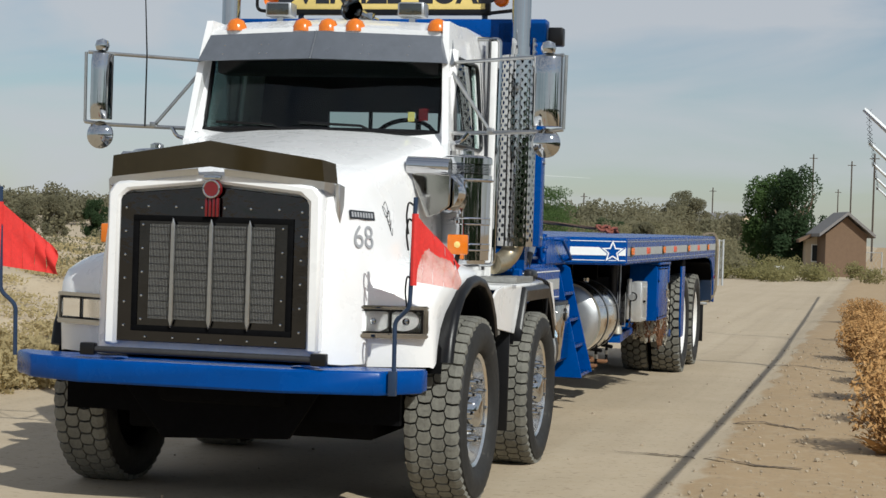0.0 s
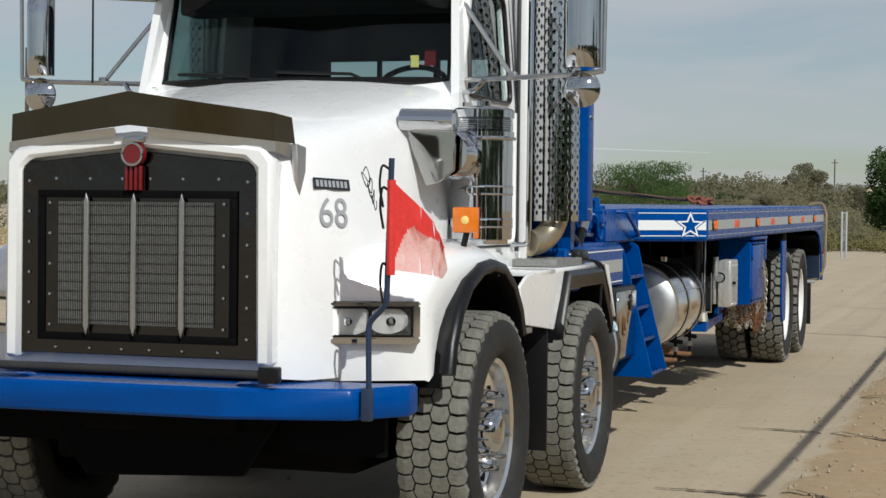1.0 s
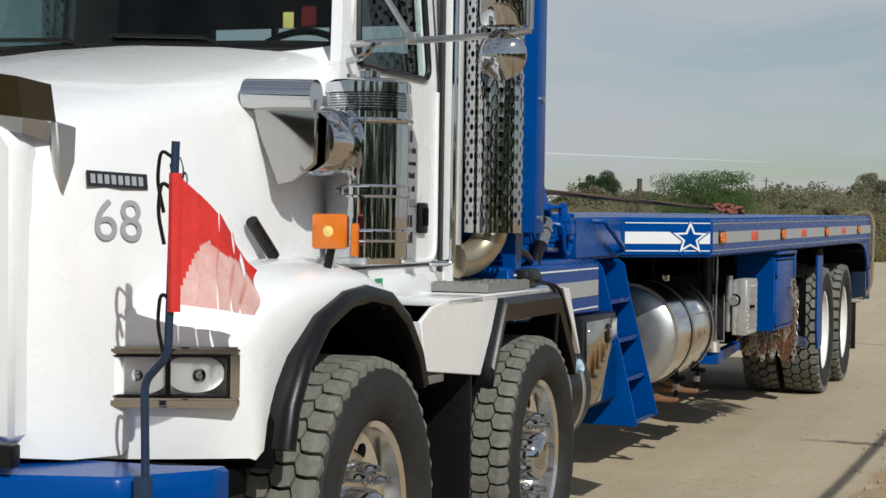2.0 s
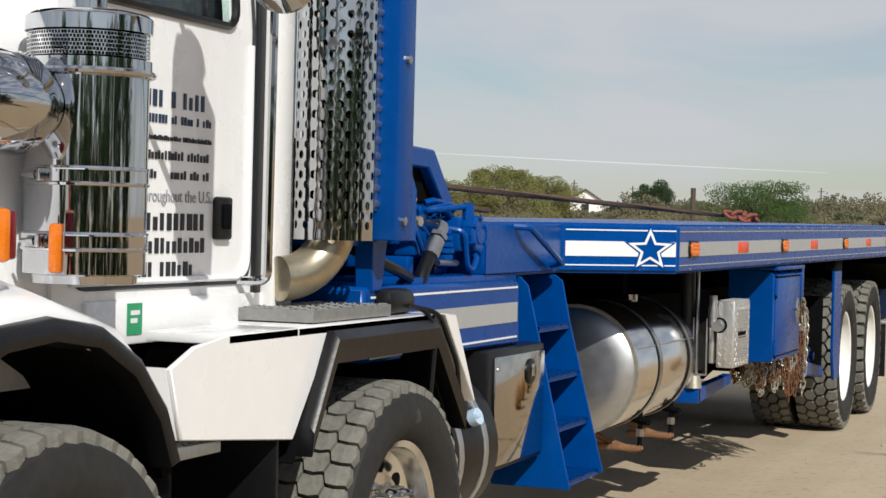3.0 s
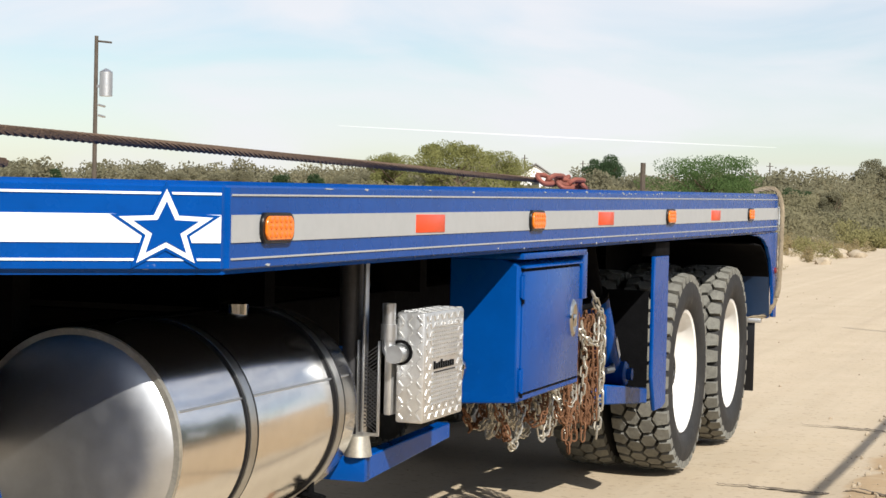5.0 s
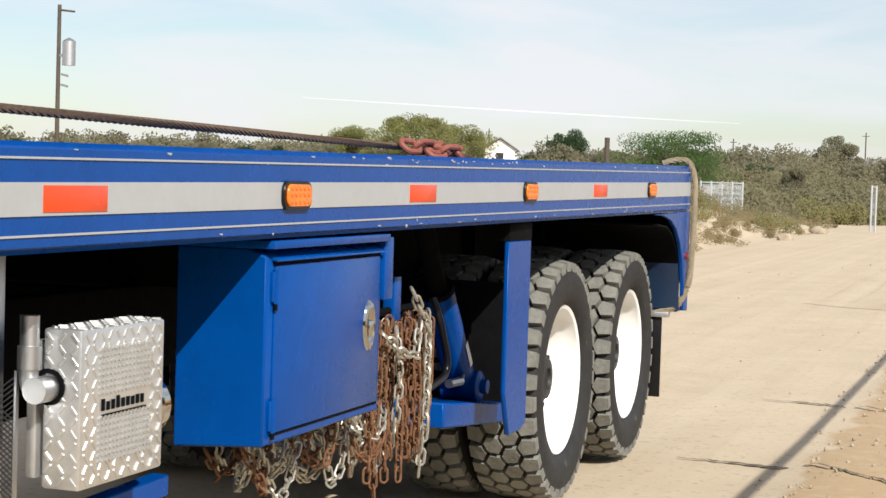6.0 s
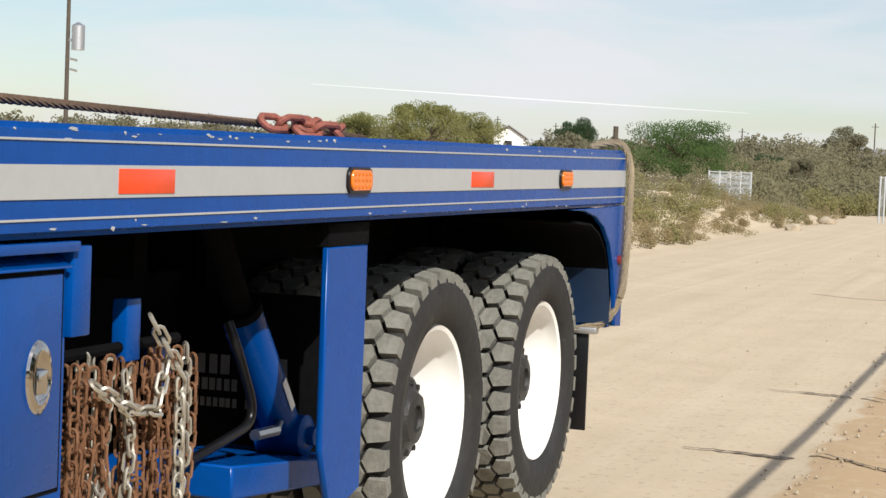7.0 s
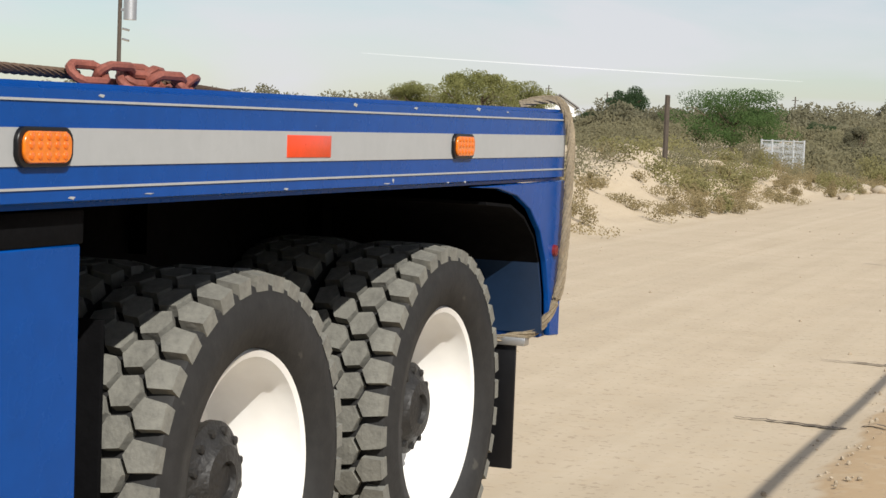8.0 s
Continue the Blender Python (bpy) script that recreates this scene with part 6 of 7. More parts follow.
for y in (3.70, 3.78, 3.86, 3.94, 4.02, 4.12):
    part("case_bolt", lathe([(0.788, 0.013), (0.805, 0.012), (0.808, 0.003)], "x", (0, y, 1.505 if y < 3.97 else 1.47), 6), "blue", gear)
    part("case_bolt", lathe([(1.522 if y < 3.97 else 1.488, 0.013), (1.542 if y < 3.97 else 1.508, 0.012), (1.545, 0.003)], "z", (0.74, y, 0), 6), "blue", gear)
part("breather", lathe([(1.525, 0.012), (1.545, 0.014), (1.552, 0.004)], "z", (0.76, 3.90, 0), 10), "wstripe", gear, "small white breather cap")
for k, (y0, z0, y1, z1, x) in enumerate(((3.96, 1.54, 4.20, 1.50, 0.80), (3.98, 1.52, 4.17, 1.515, 0.83), (3.94, 1.51, 4.10, 1.475, 0.84), (3.72, 1.45, 3.90, 1.40, 0.84), (3.60, 1.47, 3.84, 1.36, 0.85), (3.62, 1.44, 3.80, 1.30, 0.87))):
    part("pipe", tube(rounded_path([(0.78, y0, z0 - 0.01), (x, y0 + 0.03, z0), (x, (y0 + y1) / 2, (z0 + z1) / 2 + 0.015), (x, y1 - 0.02, z1), (0.79, y1, z1 - 0.02)], 0.03), 0.009 if k % 2 else 0.012, 8), "blue", gear)
part("relief_valve", joined(*[lathe([(z, 0.018), (z + 0.003, r), (z + 0.019, r), (z + 0.022, 0.018)], "z", (0.87, 3.945, 0), 14) for z, r in ((1.325, 0.030), (1.348, 0.036), (1.371, 0.034), (1.394, 0.030), (1.417, 0.024))], box(0.78, 0.87, 3.93, 3.96, 1.33, 1.43, 0.004)), "blue", gear)
part("oil_plug", tube([(0.80, 3.745, 1.462), (0.86, 3.735, 1.462)], 0.019, 6), "galv", gear)
part("valve_block", box(0.72, 0.85, 3.70, 3.83, 1.34, 1.43, 0.012), "blue", gear)
part("valve_block", box(0.74, 0.86, 3.86, 3.92, 1.33, 1.44, 0.01), "blue", gear)
part("valve_block", box(0.70, 0.84, 4.00, 4.14, 1.30, 1.37, 0.01), "blue", gear)
part("case_stand", box(0.60, 0.86, 3.62, 3.68, 1.27, 1.34, 0.006), "blue", gear)
part("case_stand", box(0.60, 0.80, 4.02, 4.16, 1.27, 1.31, 0.006), "blue", gear)
add("return_hose", tube(rounded_path([(0.86, 3.96, 1.44), (0.93, 3.985, 1.43), (0.93, 4.02, 1.30), (0.93, 4.07, 1.285), (0.93, 4.12, 1.335), (0.90, 4.125, 1.36)], 0.03), 0.011, 8), "blue", "thin blue painted hose looping below the pump")
add("control_hose", tube(rounded_path([(0.80, 3.02, 1.42), (0.95, 3.12, 1.34), (0.97, 3.28, 1.30), (0.92, 3.5, 1.27)], 0.06), 0.018, 8), "black", "thin black control hose behind the post")
hose = add("hydraulic_hose", tube(rounded_path([(0.90, 3.62, 1.23), (0.90, 3.66, 1.285), (0.90, 3.79, 1.40)], 0.06), 0.025, 12), "black", "thick black hydraulic hose with a steel elbow")
part("fitting", joined(tube([(0.90, 3.725, 1.340), (0.90, 3.785, 1.395)], 0.031, 10), tube([(0.90, 3.79, 1.40), (0.90, 3.805, 1.413)], 0.034, 6)), "alu", hose)
part("fitting", tube(rounded_path([(0.90, 3.79, 1.398), (0.90, 3.845, 1.447), (0.79, 3.90, 1.447)], 0.02), 0.024, 10), "alu", hose)
add("hydraulic_fitting", tube([(0.90, 3.80, 1.318), (0.90, 3.985, 1.314)], 0.012, 8), "alu")


def wire_rope(path, r, material, label, name="wire_rope"):
    """Rope of six strands laid in a spiral."""
    pts = [Vector(p) for p in path]
    strands = []
    total = sum((b - a).length for a, b in zip(pts, pts[1:]))
    n = max(24, min(420, int(total / (r * 1.3))))
    samples = []
    for i in range(n + 1):
        want = total * i / n
        for a, b in zip(pts, pts[1:]):
            L = (b - a).length
            if want <= L + 1e-9:
                samples.append(a.lerp(b, min(1, want / L)))
                break
            want -= L
    up = Vector((0.3, 0.2, 1)).normalized()
    for k in range(6):
        line = []
        for i, p in enumerate(samples):
            d = (samples[min(i + 1, len(samples) - 1)] - samples[max(i - 1, 0)]).normalized()
            u = (up - d * up.dot(d)).normalized()
            v = d.cross(u)
            a = k * math.pi / 3 + i * 0.55
            line.append(p + (u * math.cos(a) + v * math.sin(a)) * r * 0.62)
        strands.append(tube(line, r * 0.42, 4))
    return add(name, joined(*strands), material, label)


wire_rope([(0, 3.95, 1.655), (0, 5.5, 1.645), (0, 9.0, 1.615), (0, 12.45, 1.585)], 0.018, "rope", "taut rusty winch rope along the bed")
wire_rope([(0.25, 4.0, 1.56), (0.2, 5.0, 1.555), (0.1, 6.5, 1.53)], 0.016, "rope", "slack rusty winch rope")
wire_rope([Vector(p) for p in rounded_path([(1.18, 13.50, 1.550), (1.24, 13.52, 1.572), (1.33, 13.54, 1.575), (1.365, 13.545, 1.45), (1.362, 13.53, 1.1), (1.36, 13.49, 0.88), (1.30, 13.46, 0.74), (1.15, 13.43, 0.705)], 0.06)], 0.017, "tailrope", "weathered rope wrapped round the bed's tail", "tail_rope")


wire_rope([(0.06, 12.9, 1.585), (0.05, 13.15, 1.568), (0.05, 13.5, 1.552)], 0.015, "rope", "loose end of the rusty winch rope")


def link(m, length, width, r, n=12, k=6):
    """One oval chain link."""
    pts = []
    h = (length - width) / 2
    for i in range(n):
        a = 2 * math.pi * i / n
        pts.append(m @ Vector((width / 2 * math.sin(a), 0, width / 2 * math.cos(a) + (h if math.cos(a) > 0 else -h))))
    return tube(pts, r, k, True)


def chain(name, path, pitch, material, label, parent=None, width=0.026, r=0.0042, k=5):
    """A chain of links along a path, each turned a quarter to the last."""
    pts = [Vector(p) for p in path]
    total = sum((b - a).length for a, b in zip(pts, pts[1:]))
    n = max(2, int(total / pitch))
    out = []
    for i in range(n):
        want = total * (i + 0.5) / n
        for a, b in zip(pts, pts[1:]):
            L = (b - a).length
            if want <= L:
                p, d = a.lerp(b, want / L), (b - a).normalized()
                break
            want -= L
        q = d.to_track_quat("Z", "Y").to_matrix().to_4x4()
        out.append(link(Matrix.Translation(p) @ q @ pose(0, 0, 0, 0, 0, 45 + 90 * (i % 2)), pitch * 1.45, width, r, 10, k))
    return add(name, joined(*out), material, label, parent)


chain("load_chain", [(0.05, 12.36, 1.59), (0.12, 12.65, 1.59), (0.05, 12.92, 1.578)], 0.10, "redchain", "heavy red-oxide chain lying on the bed", None, 0.082, 0.016, 8)
chain("load_chain", [(0.12, 12.55, 1.568), (0.20, 12.78, 1.568), (0.12, 12.98, 1.568)], 0.10, "redchain", "heavy red-oxide chain lying on the bed", None, 0.082, 0.016, 8)

# ---- boxes, steps and tanks under the bed ----
sb = add("frame_box", prism([(2.95, 1.255), (4.40, 1.245), (4.42, 1.00), (2.95, 1.02)], "x", 0.60, 1.0, 0.012), "blue", "blue frame box with grey stripes")
for z0, z1, m in ((1.09, 1.165, "stripe"), (1.218, 1.225, "wstripe"), (1.03, 1.037, "wstripe")):
    part("stripe", box(1.0, 1.003, 3.0, 4.38, z0, z1, 0), m, sb, "grey painted band")
tb = add("tool_box", box(0.62, 1.035, 3.98, 4.62, 0.555, 1.0, 0.01), "black", "black tool box with a stainless door")
door = part("box_door", box(1.035, 1.047, 4.03, 4.595, 0.575, 0.975, 0.004), "stainless", tb, "brushed stainless door")
part("latch_plate", lathe([(0, 0.05), (0.008, 0.048), (0.012, 0.03), (0.006, 0.02)], "x", (1.046, 4.42, 0.90), 20), "black", tb, "black paddle latch")
part("latch_paddle", box(1.05, 1.062, 4.405, 4.435, 0.88, 0.93, 0.004), "chrome", tb)
for z in (0.62, 0.93):
    part("hinge_bolt", lathe([(0, 0.008), (0.005, 0.006), (0.006, 0.001)], "x", (1.047, 4.05, z), 8), "alu", tb)


def ladder():
    y0, y1 = 4.64, 5.07
    lad = add("bed_ladder", prism([(0.55, 1.255), (0.93, 1.255), (0.965, 1.23), (1.0, 1.06), (1.16, 0.44), (0.80, 0.40), (0.60, 0.9)], "y", y1 - 0.012, y1, 0.003), "blue", "blue steel ladder with grated treads")
    part("stringer", prism([(0.55, 1.255), (0.92, 1.255), (0.955, 1.22), (1.0, 1.04), (1.13, 0.50), (1.15, 0.42), (0.82, 0.42), (0.62, 0.9), (0.55, 1.1)], "y", y0, y0 + 0.012, 0.003), "blue", lad)
    for z, x in ((1.055, 1.0), (0.86, 1.045), (0.665, 1.09), (0.455, 1.14)):
        part("tread", joined(grate(x - 0.20, x, y0 + 0.012, y1 - 0.012, z - 0.016, z, 26, 11), box(x - 0.20, x, y0 + 0.012, y1 - 0.012, z - 0.022, z - 0.014, 0)), "blue", lad, "blue grated tread")
    part("back_plate", box(0.58, 0.60, y0, y1, 0.42, 1.25, 0), "blue", lad)


ladder()
bt = add("air_tank", lathe([(3.38, 0.02), (3.40, 0.16), (3.46, 0.26), (3.54, 0.285), (3.97, 0.285), (3.98, 0.02)], "y", (0.80, 0, 0.66), 40), "black", "black round tank with steel straps")
for y in (3.60, 3.84):
    part("tank_strap", lathe([(y - 0.018, 0.286), (y - 0.016, 0.291), (y + 0.016, 0.291), (y + 0.018, 0.286)], "y", (0.80, 0, 0.66), 40), "alusatin", bt)
part("filler_neck", tube([(1.0, 3.72, 0.76), (1.085, 3.70, 0.79)], 0.030, 16), "black", bt)
part("filler_cap", joined(tube([(1.08, 3.70, 0.788), (1.108, 3.695, 0.799)], 0.030, 20), tube([(1.105, 3.665, 0.799), (1.105, 3.725, 0.799)], 0.008, 6)), "bluecap", bt, "pale blue filler cap")
TX, TZ, TR = 0.805, 0.80, 0.300
ft = add("fuel_tank", lathe([(5.775, 0.01), (5.778, TR - 0.02), (5.79, TR), (6.905, TR), (6.94, TR - 0.008), (6.965, TR - 0.03), (6.98, TR - 0.10), (6.985, 0.01)], "y", (TX, 0, TZ), 72), "alubright", "polished aluminium fuel tank with strap bands", smooth=60)
part("tank_head", lathe([(5.735, 0.01), (5.737, 0.10), (5.744, 0.20), (5.758, 0.27), (5.774, TR - 0.012), (5.777, TR - 0.03)], "y", (TX, 0, TZ), 64), "alusatin", ft, "satin aluminium tank head", smooth=60)
part("head_seam", lathe([(5.772, TR - 0.012), (5.772, TR + 0.002), (5.782, TR + 0.004), (5.792, TR)], "y", (TX, 0, TZ), 72), "galv", ft)
part("tank_seam", tube([(TX + (TR + 0.001) * 0.94, 5.80, TZ + TR * 0.345), (TX + (TR + 0.001) * 0.94, 6.88, TZ + TR * 0.345)], 0.0035, 6), "alusatin", ft)
for y in (6.18, 6.78):
    part("tank_strap", lathe([(y - 0.020, TR + 0.001), (y - 0.018, TR + 0.009), (y + 0.018, TR + 0.009), (y + 0.020, TR + 0.001)], "y", (TX, 0, TZ), 72), "alu", ft, "steel strap with rubber edges")
    for o in (-0.026, 0.026):
        part("strap_rubber", lathe([(y + o - 0.007, TR + 0.0005), (y + o - 0.006, TR + 0.007), (y + o + 0.006, TR + 0.007), (y + o + 0.007, TR + 0.0005)], "y", (TX, 0, TZ), 72), "black", ft)
    part("strap_bolt", tube([(TX + 0.21, y, 0.60), (TX + 0.21, y, 0.42)], 0.012, 8), "under", ft)
    part("strap_bolt", tube([(TX + 0.16, y + 0.02, 0.545), (TX + 0.26, y - 0.02, 0.535)], 0.016, 8), "under", ft)
    part("strap_nut", tube([(TX + 0.21, y, 0.50), (TX + 0.21, y, 0.465)], 0.022, 6), "alu", ft)
    part("tank_step", joined(tube(rounded_path([(TX - 0.08, y, 0.50), (TX + 0.03, y, 0.44), (TX + 0.18, y, 0.395), (TX + 0.22, y, 0.415)], 0.04), [0.016] * 14, 8), box(TX - 0.02, TX + 0.22, y - 0.035, y + 0.035, 0.395, 0.42, 0.008)), "brownsteel", ft, "rusted steel support bracket")
part("filler", lathe([(1.08, 0.045), (1.125, 0.045), (1.135, 0.01)], "z", (TX + 0.02, 6.62, 0), 16), "stainless", ft, "tank filler")
add("tank_hanger", box(0.62, 1.10, 7.00, 7.05, 0.555, 0.635, 0.004), "blue")
add("side_rail_low", prism([(7.02, 0.555), (7.80, 0.60), (7.80, 0.655), (7.02, 0.635)], "x", 1.05, 1.10, 0.004), "blue", "blue lower rail")
add("hanger_plate", box(0.985, 1.01, 6.99, 7.02, 0.62, 0.98, 0.004), "blue")
sp = add("exhaust_pipe", tube([(1.02, 7.06, 0.66), (1.02, 7.06, 1.26)], 0.038, 20), "coregrey", "upright dark steel exhaust pipe")
part("pipe_strap", box(1.075, 1.085, 7.02, 7.05, 0.70, 1.26, 0.002), "alusatin", sp)
guard = part("guard_frame", joined(box(1.060, 1.066, 7.02, 7.03, 0.70, 1.0, 0), box(1.13, 1.136, 7.02, 7.03, 0.70, 1.0, 0), box(1.066, 1.13, 7.02, 7.03, 0.70, 0.71, 0)), "alusatin", sp)
part("guard_mesh", joined(*[tube([(1.064, 7.025, 0.71 + 0.012 * k), (1.132, 7.025, 0.71 + 0.012 * k + 0.05 * d)], 0.0018, 4) for k in range(20) for d in (1, -1) if k > 3 or d > 0]), "coregrey", guard)
part("flange", tube([(1.07, 7.02, 0.70), (1.07, 7.02, 0.635)], [0.034, 0.044], 14), "galv", sp)
part("coupling", tube([(1.02, 7.06, 0.68), (1.02, 7.06, 0.60)], 0.052, 16), "galv", sp)


def tread_box():
    x0, x1, y0, y1, z0, z1 = 1.175, 1.27, 7.06, 7.435, 0.743, 1.092
    b = add("generator_box", box(x0, x1, y0, y1, z0, z1, 0.008), "platealu", "aluminium tread-plate power unit box")
    bits = []

    def lug(m, l, w, h=0.003):
        q = box(-l, l, -w, w, -0.002, h, 0)
        bmesh.ops.transform(q, matrix=m, verts=q.verts)
        bits.append(q)

    for j in range(13):
        for i in range(3):
            lug(pose(x0 + 0.016 + i * 0.031, y0, z0 + 0.018 + j * 0.026, 90, 0, 0) @ pose(0, 0, 0, 0, 0, 50 if (i + j) % 2 else -50), 0.011, 0.0028)
    # plain tread lugs round the rim of the face, two fields of fine ribs inside it
    for j in range(13):
        for i in range(11):
            y, z = y0 + 0.022 + i * 0.033, z0 + 0.018 + j * 0.026
            if 1 < i < 9 and 1 < j < 11:
                continue
            lug(pose(x1, y, z, 90, 0, 90) @ pose(0, 0, 0, 0, 0, 50 if (i + j) % 2 else -50), 0.011, 0.0028)
    for za, zb in ((z0 + 0.055, z0 + 0.150), (z0 + 0.205, z0 + 0.300)):
        n = 8
        for j in range(n):
            for i in range(14):
                lug(pose(x1, y0 + 0.078 + i * 0.0172, za + (zb - za) * j / (n - 1), 90, 0, 90) @ pose(0, 0, 0, 0, 0, 25), 0.0072, 0.0026, 0.0045)
    for j in range(4):
        for i in range(11):
            lug(pose(x0 + 0.014 + 0.023 * j, y0 + 0.022 + i * 0.033, z1, 0, 0, 45 if (i + j) % 2 else -45), 0.010, 0.0028)
    tagged(part("tread_pattern", joined(*bits), "platealu", b, "raised tread pattern", smooth=0), kind="stuff")
    for k, w in enumerate((0.030, 0.012, 0.018, 0.034, 0.014, 0.016, 0.012, 0.016, 0.014)):
        y = y0 + 0.085 + 0.022 * k
        part("name_mark", box(x1 + 0.001, x1 + 0.003, y, y + 0.013, 0.908, 0.908 + 0.014 + 0.4 * w, 0), "under", b, "plain dark name mark")
    part("name_rule", box(x1 + 0.001, x1 + 0.003, y0 + 0.085, y0 + 0.285, 0.896, 0.900, 0), "under", b)
    part("back_panel", box(x0 - 0.040, x0 - 0.014, y0, y1, z0 + 0.02, z1 - 0.03, 0.006), "platealu", b)
    part("gasket", lathe([(y0 - 0.006, 0.040), (y0 - 0.006, 0.030), (y0, 0.030), (y0, 0.040)], "y", (x0 + 0.016, 0, 0.965), 20, True), "under", b)
    part("drain_pipe", joined(tube(rounded_path([(x0 - 0.012, y0 - 0.035, 1.12), (x0 - 0.012, y0 - 0.035, 0.965), (x0 + 0.020, y0 - 0.035, 0.958)], 0.02), 0.021, 16), tube([(x0 - 0.012, y0 - 0.035, 1.055), (x0 - 0.012, y0 - 0.035, 1.005)], 0.026, 16), tube([(x0 + 0.016, y0 - 0.060, 0.962), (x0 + 0.016, y0, 0.962)], 0.029, 16)), "alusatin", b, "grey plastic elbow pipe")
    part("side_drum", lathe([(y1 - 0.01, 0.05), (y1 + 0.012, 0.085), (y1 + 0.05, 0.08), (y1 + 0.06, 0.01)], "y", (x0 + 0.01, 0, 0.88), 20), "stainless", b)


tread_box()


def blue_box():
    b = add("side_box", joined(prism([(1.04, 1.24), (1.24, 1.24), (1.30, 1.22), (1.30, 0.722), (1.04, 0.705)], "y", 7.93, 8.77, 0.005)), "blue", "blue steel underbed tool box")
    d = part("box_door", box(1.298, 1.306, 7.975, 8.745, 0.752, 1.195, 0.003), "blue", b, "blue box door")
    part("shut_line", joined(box(1.297, 1.3025, 7.968, 8.752, 1.196, 1.205, 0), box(1.297, 1.3025, 7.968, 8.752, 0.744, 0.7505, 0), box(1.297, 1.3025, 8.7465, 8.753, 0.75, 1.2, 0)), "under", b)
    part("rain_lip", prism([(1.28, 1.225), (1.318, 1.212), (1.318, 1.206), (1.28, 1.212)], "y", 7.96, 8.76, 0.001), "blue", b)
    for z in (1.14, 0.80):
        part("hinge", joined(tube([(1.308, 7.972, z - 0.045), (1.308, 7.972, z + 0.045)], 0.007, 8), box(1.300, 1.309, 7.955, 7.985, z - 0.04, z + 0.04, 0.002)), "blue", b)
        part("hinge_pin", tube([(1.309, 7.972, z - 0.062), (1.309, 7.972, z - 0.045)], 0.006, 6), "under", b)
    oval = lathe([(0, 0.046), (0.006, 0.043), (0.009, 0.034), (0.003, 0.028), (0.0, 0.002)], "x", (0, 0, 0), 28)
    bmesh.ops.transform(oval, matrix=pose(1.306, 8.66, 0.99) @ Matrix.Diagonal((1, 1, 1.65, 1)), verts=oval.verts)
    part("latch", oval, "stainless", b, "tall oval stainless paddle latch")
    part("latch_paddle", box(1.309, 1.318, 8.64, 8.68, 0.955, 1.005, 0.006), "chrome", b)
    part("latch_lock", tube([(1.306, 8.66, 0.925), (1.313, 8.66, 0.925)], 0.009, 10), "chrome", b)
    part("side_flange", box(1.26, 1.31, 8.775, 8.85, 1.06, 1.25, 0.004), "blue", b)
    part("top_lip", box(1.04, 1.325, 7.92, 8.78, 1.24, 1.262, 0.003), "blue", b)


blue_box()
# hook rack with hanging chains
rack = add("chain_rack", box(1.12, 1.16, 9.27, 9.34, 0.95, 1.10, 0.004), "blue", "blue chain hook plate")
part("hook_plate", lathe([(0, 0.07), (0.02, 0.07)], "x", (1.1, 9.52, 0.92), 6), "blue", rack)
part("hook_bar", tube([(1.14, 8.95, 0.985), (1.14, 9.56, 0.985)], 0.014, 8), "under", rack)
rng = random.Random(17)
for k in range(26):
    y = 8.97 + 0.55 * (k % 13) / 12 + rng.gauss(0, 0.008)
    x = 1.15 + 0.05 * (k // 13) + rng.gauss(0, 0.008)
    z0, z1 = 0.985 - 0.05 * rng.random(), 0.50 + rng.gauss(0, 0.05)
    rusty = rng.random() < 0.7
    chain("hanging_chain", [(x, y, z0), (x + rng.gauss(0, 0.01), y + rng.gauss(0, 0.012), (z0 + z1) / 2), (x + rng.gauss(0, 0.015), y + rng.gauss(0, 0.015), z1)], 0.036, "rust" if rusty else "galv", "rusty tie-down chain hanging in loops" if rusty else "grey steel tie-down chain")
for k in range(12):
    y0 = 8.15 + 0.11 * k + rng.gauss(0, 0.02)
    span = rng.uniform(0.18, 0.42)
    sag = rng.uniform(0.06, 0.16)
    x = 1.08 + rng.uniform(-0.05, 0.12)
    zt = 0.66 - 0.05 * (k / 11)
    pts = [(x, y0 + span * t, zt - sag * 4 * t * (1 - t) + rng.gauss(0, 0.006)) for t in [j / 8 for j in range(9)]]
    chain("hanging_chain", pts, 0.036, "galv" if k % 3 else "rust", "grey steel tie-down chain drooping in loops")
for k in range(26):
    y0 = 8.08 + 0.045 * k + rng.gauss(0, 0.03)
    x = 1.06 + rng.uniform(-0.06, 0.13)
    span, sag = rng.uniform(0.08, 0.30), rng.uniform(0.06, 0.19)
    lift_end = rng.uniform(-0.05, 0.02)
    pts = [(x + 0.03 * math.sin(5 * t + k), y0 + span * t + 0.015 * math.sin(9 * t + k), 0.695 + lift_end * t - sag * 4 * t * (1 - t)) for t in [j / 10 for j in range(11)]]
    chain("hanging_chain", pts, 0.036, "galv" if k % 5 else "rust", "grey steel tie-down chain drooping in loops" if k % 5 else "rusty tie-down chain drooping in loops")
chain("hanging_chain", [(1.22, 9.28, 1.06), (1.24, 9.40, 0.92), (1.23, 9.42, 0.60), (1.22, 9.40, 0.42)], 0.040, "galv", "bright steel tie-down chain", None, 0.028, 0.005)
chain("hanging_chain", [(1.22, 9.02, 0.93), (1.24, 9.15, 0.86), (1.24, 9.28, 0.84), (1.22, 9.36, 0.95)], 0.040, "galv", "bright steel tie-down chain", None, 0.028, 0.005)

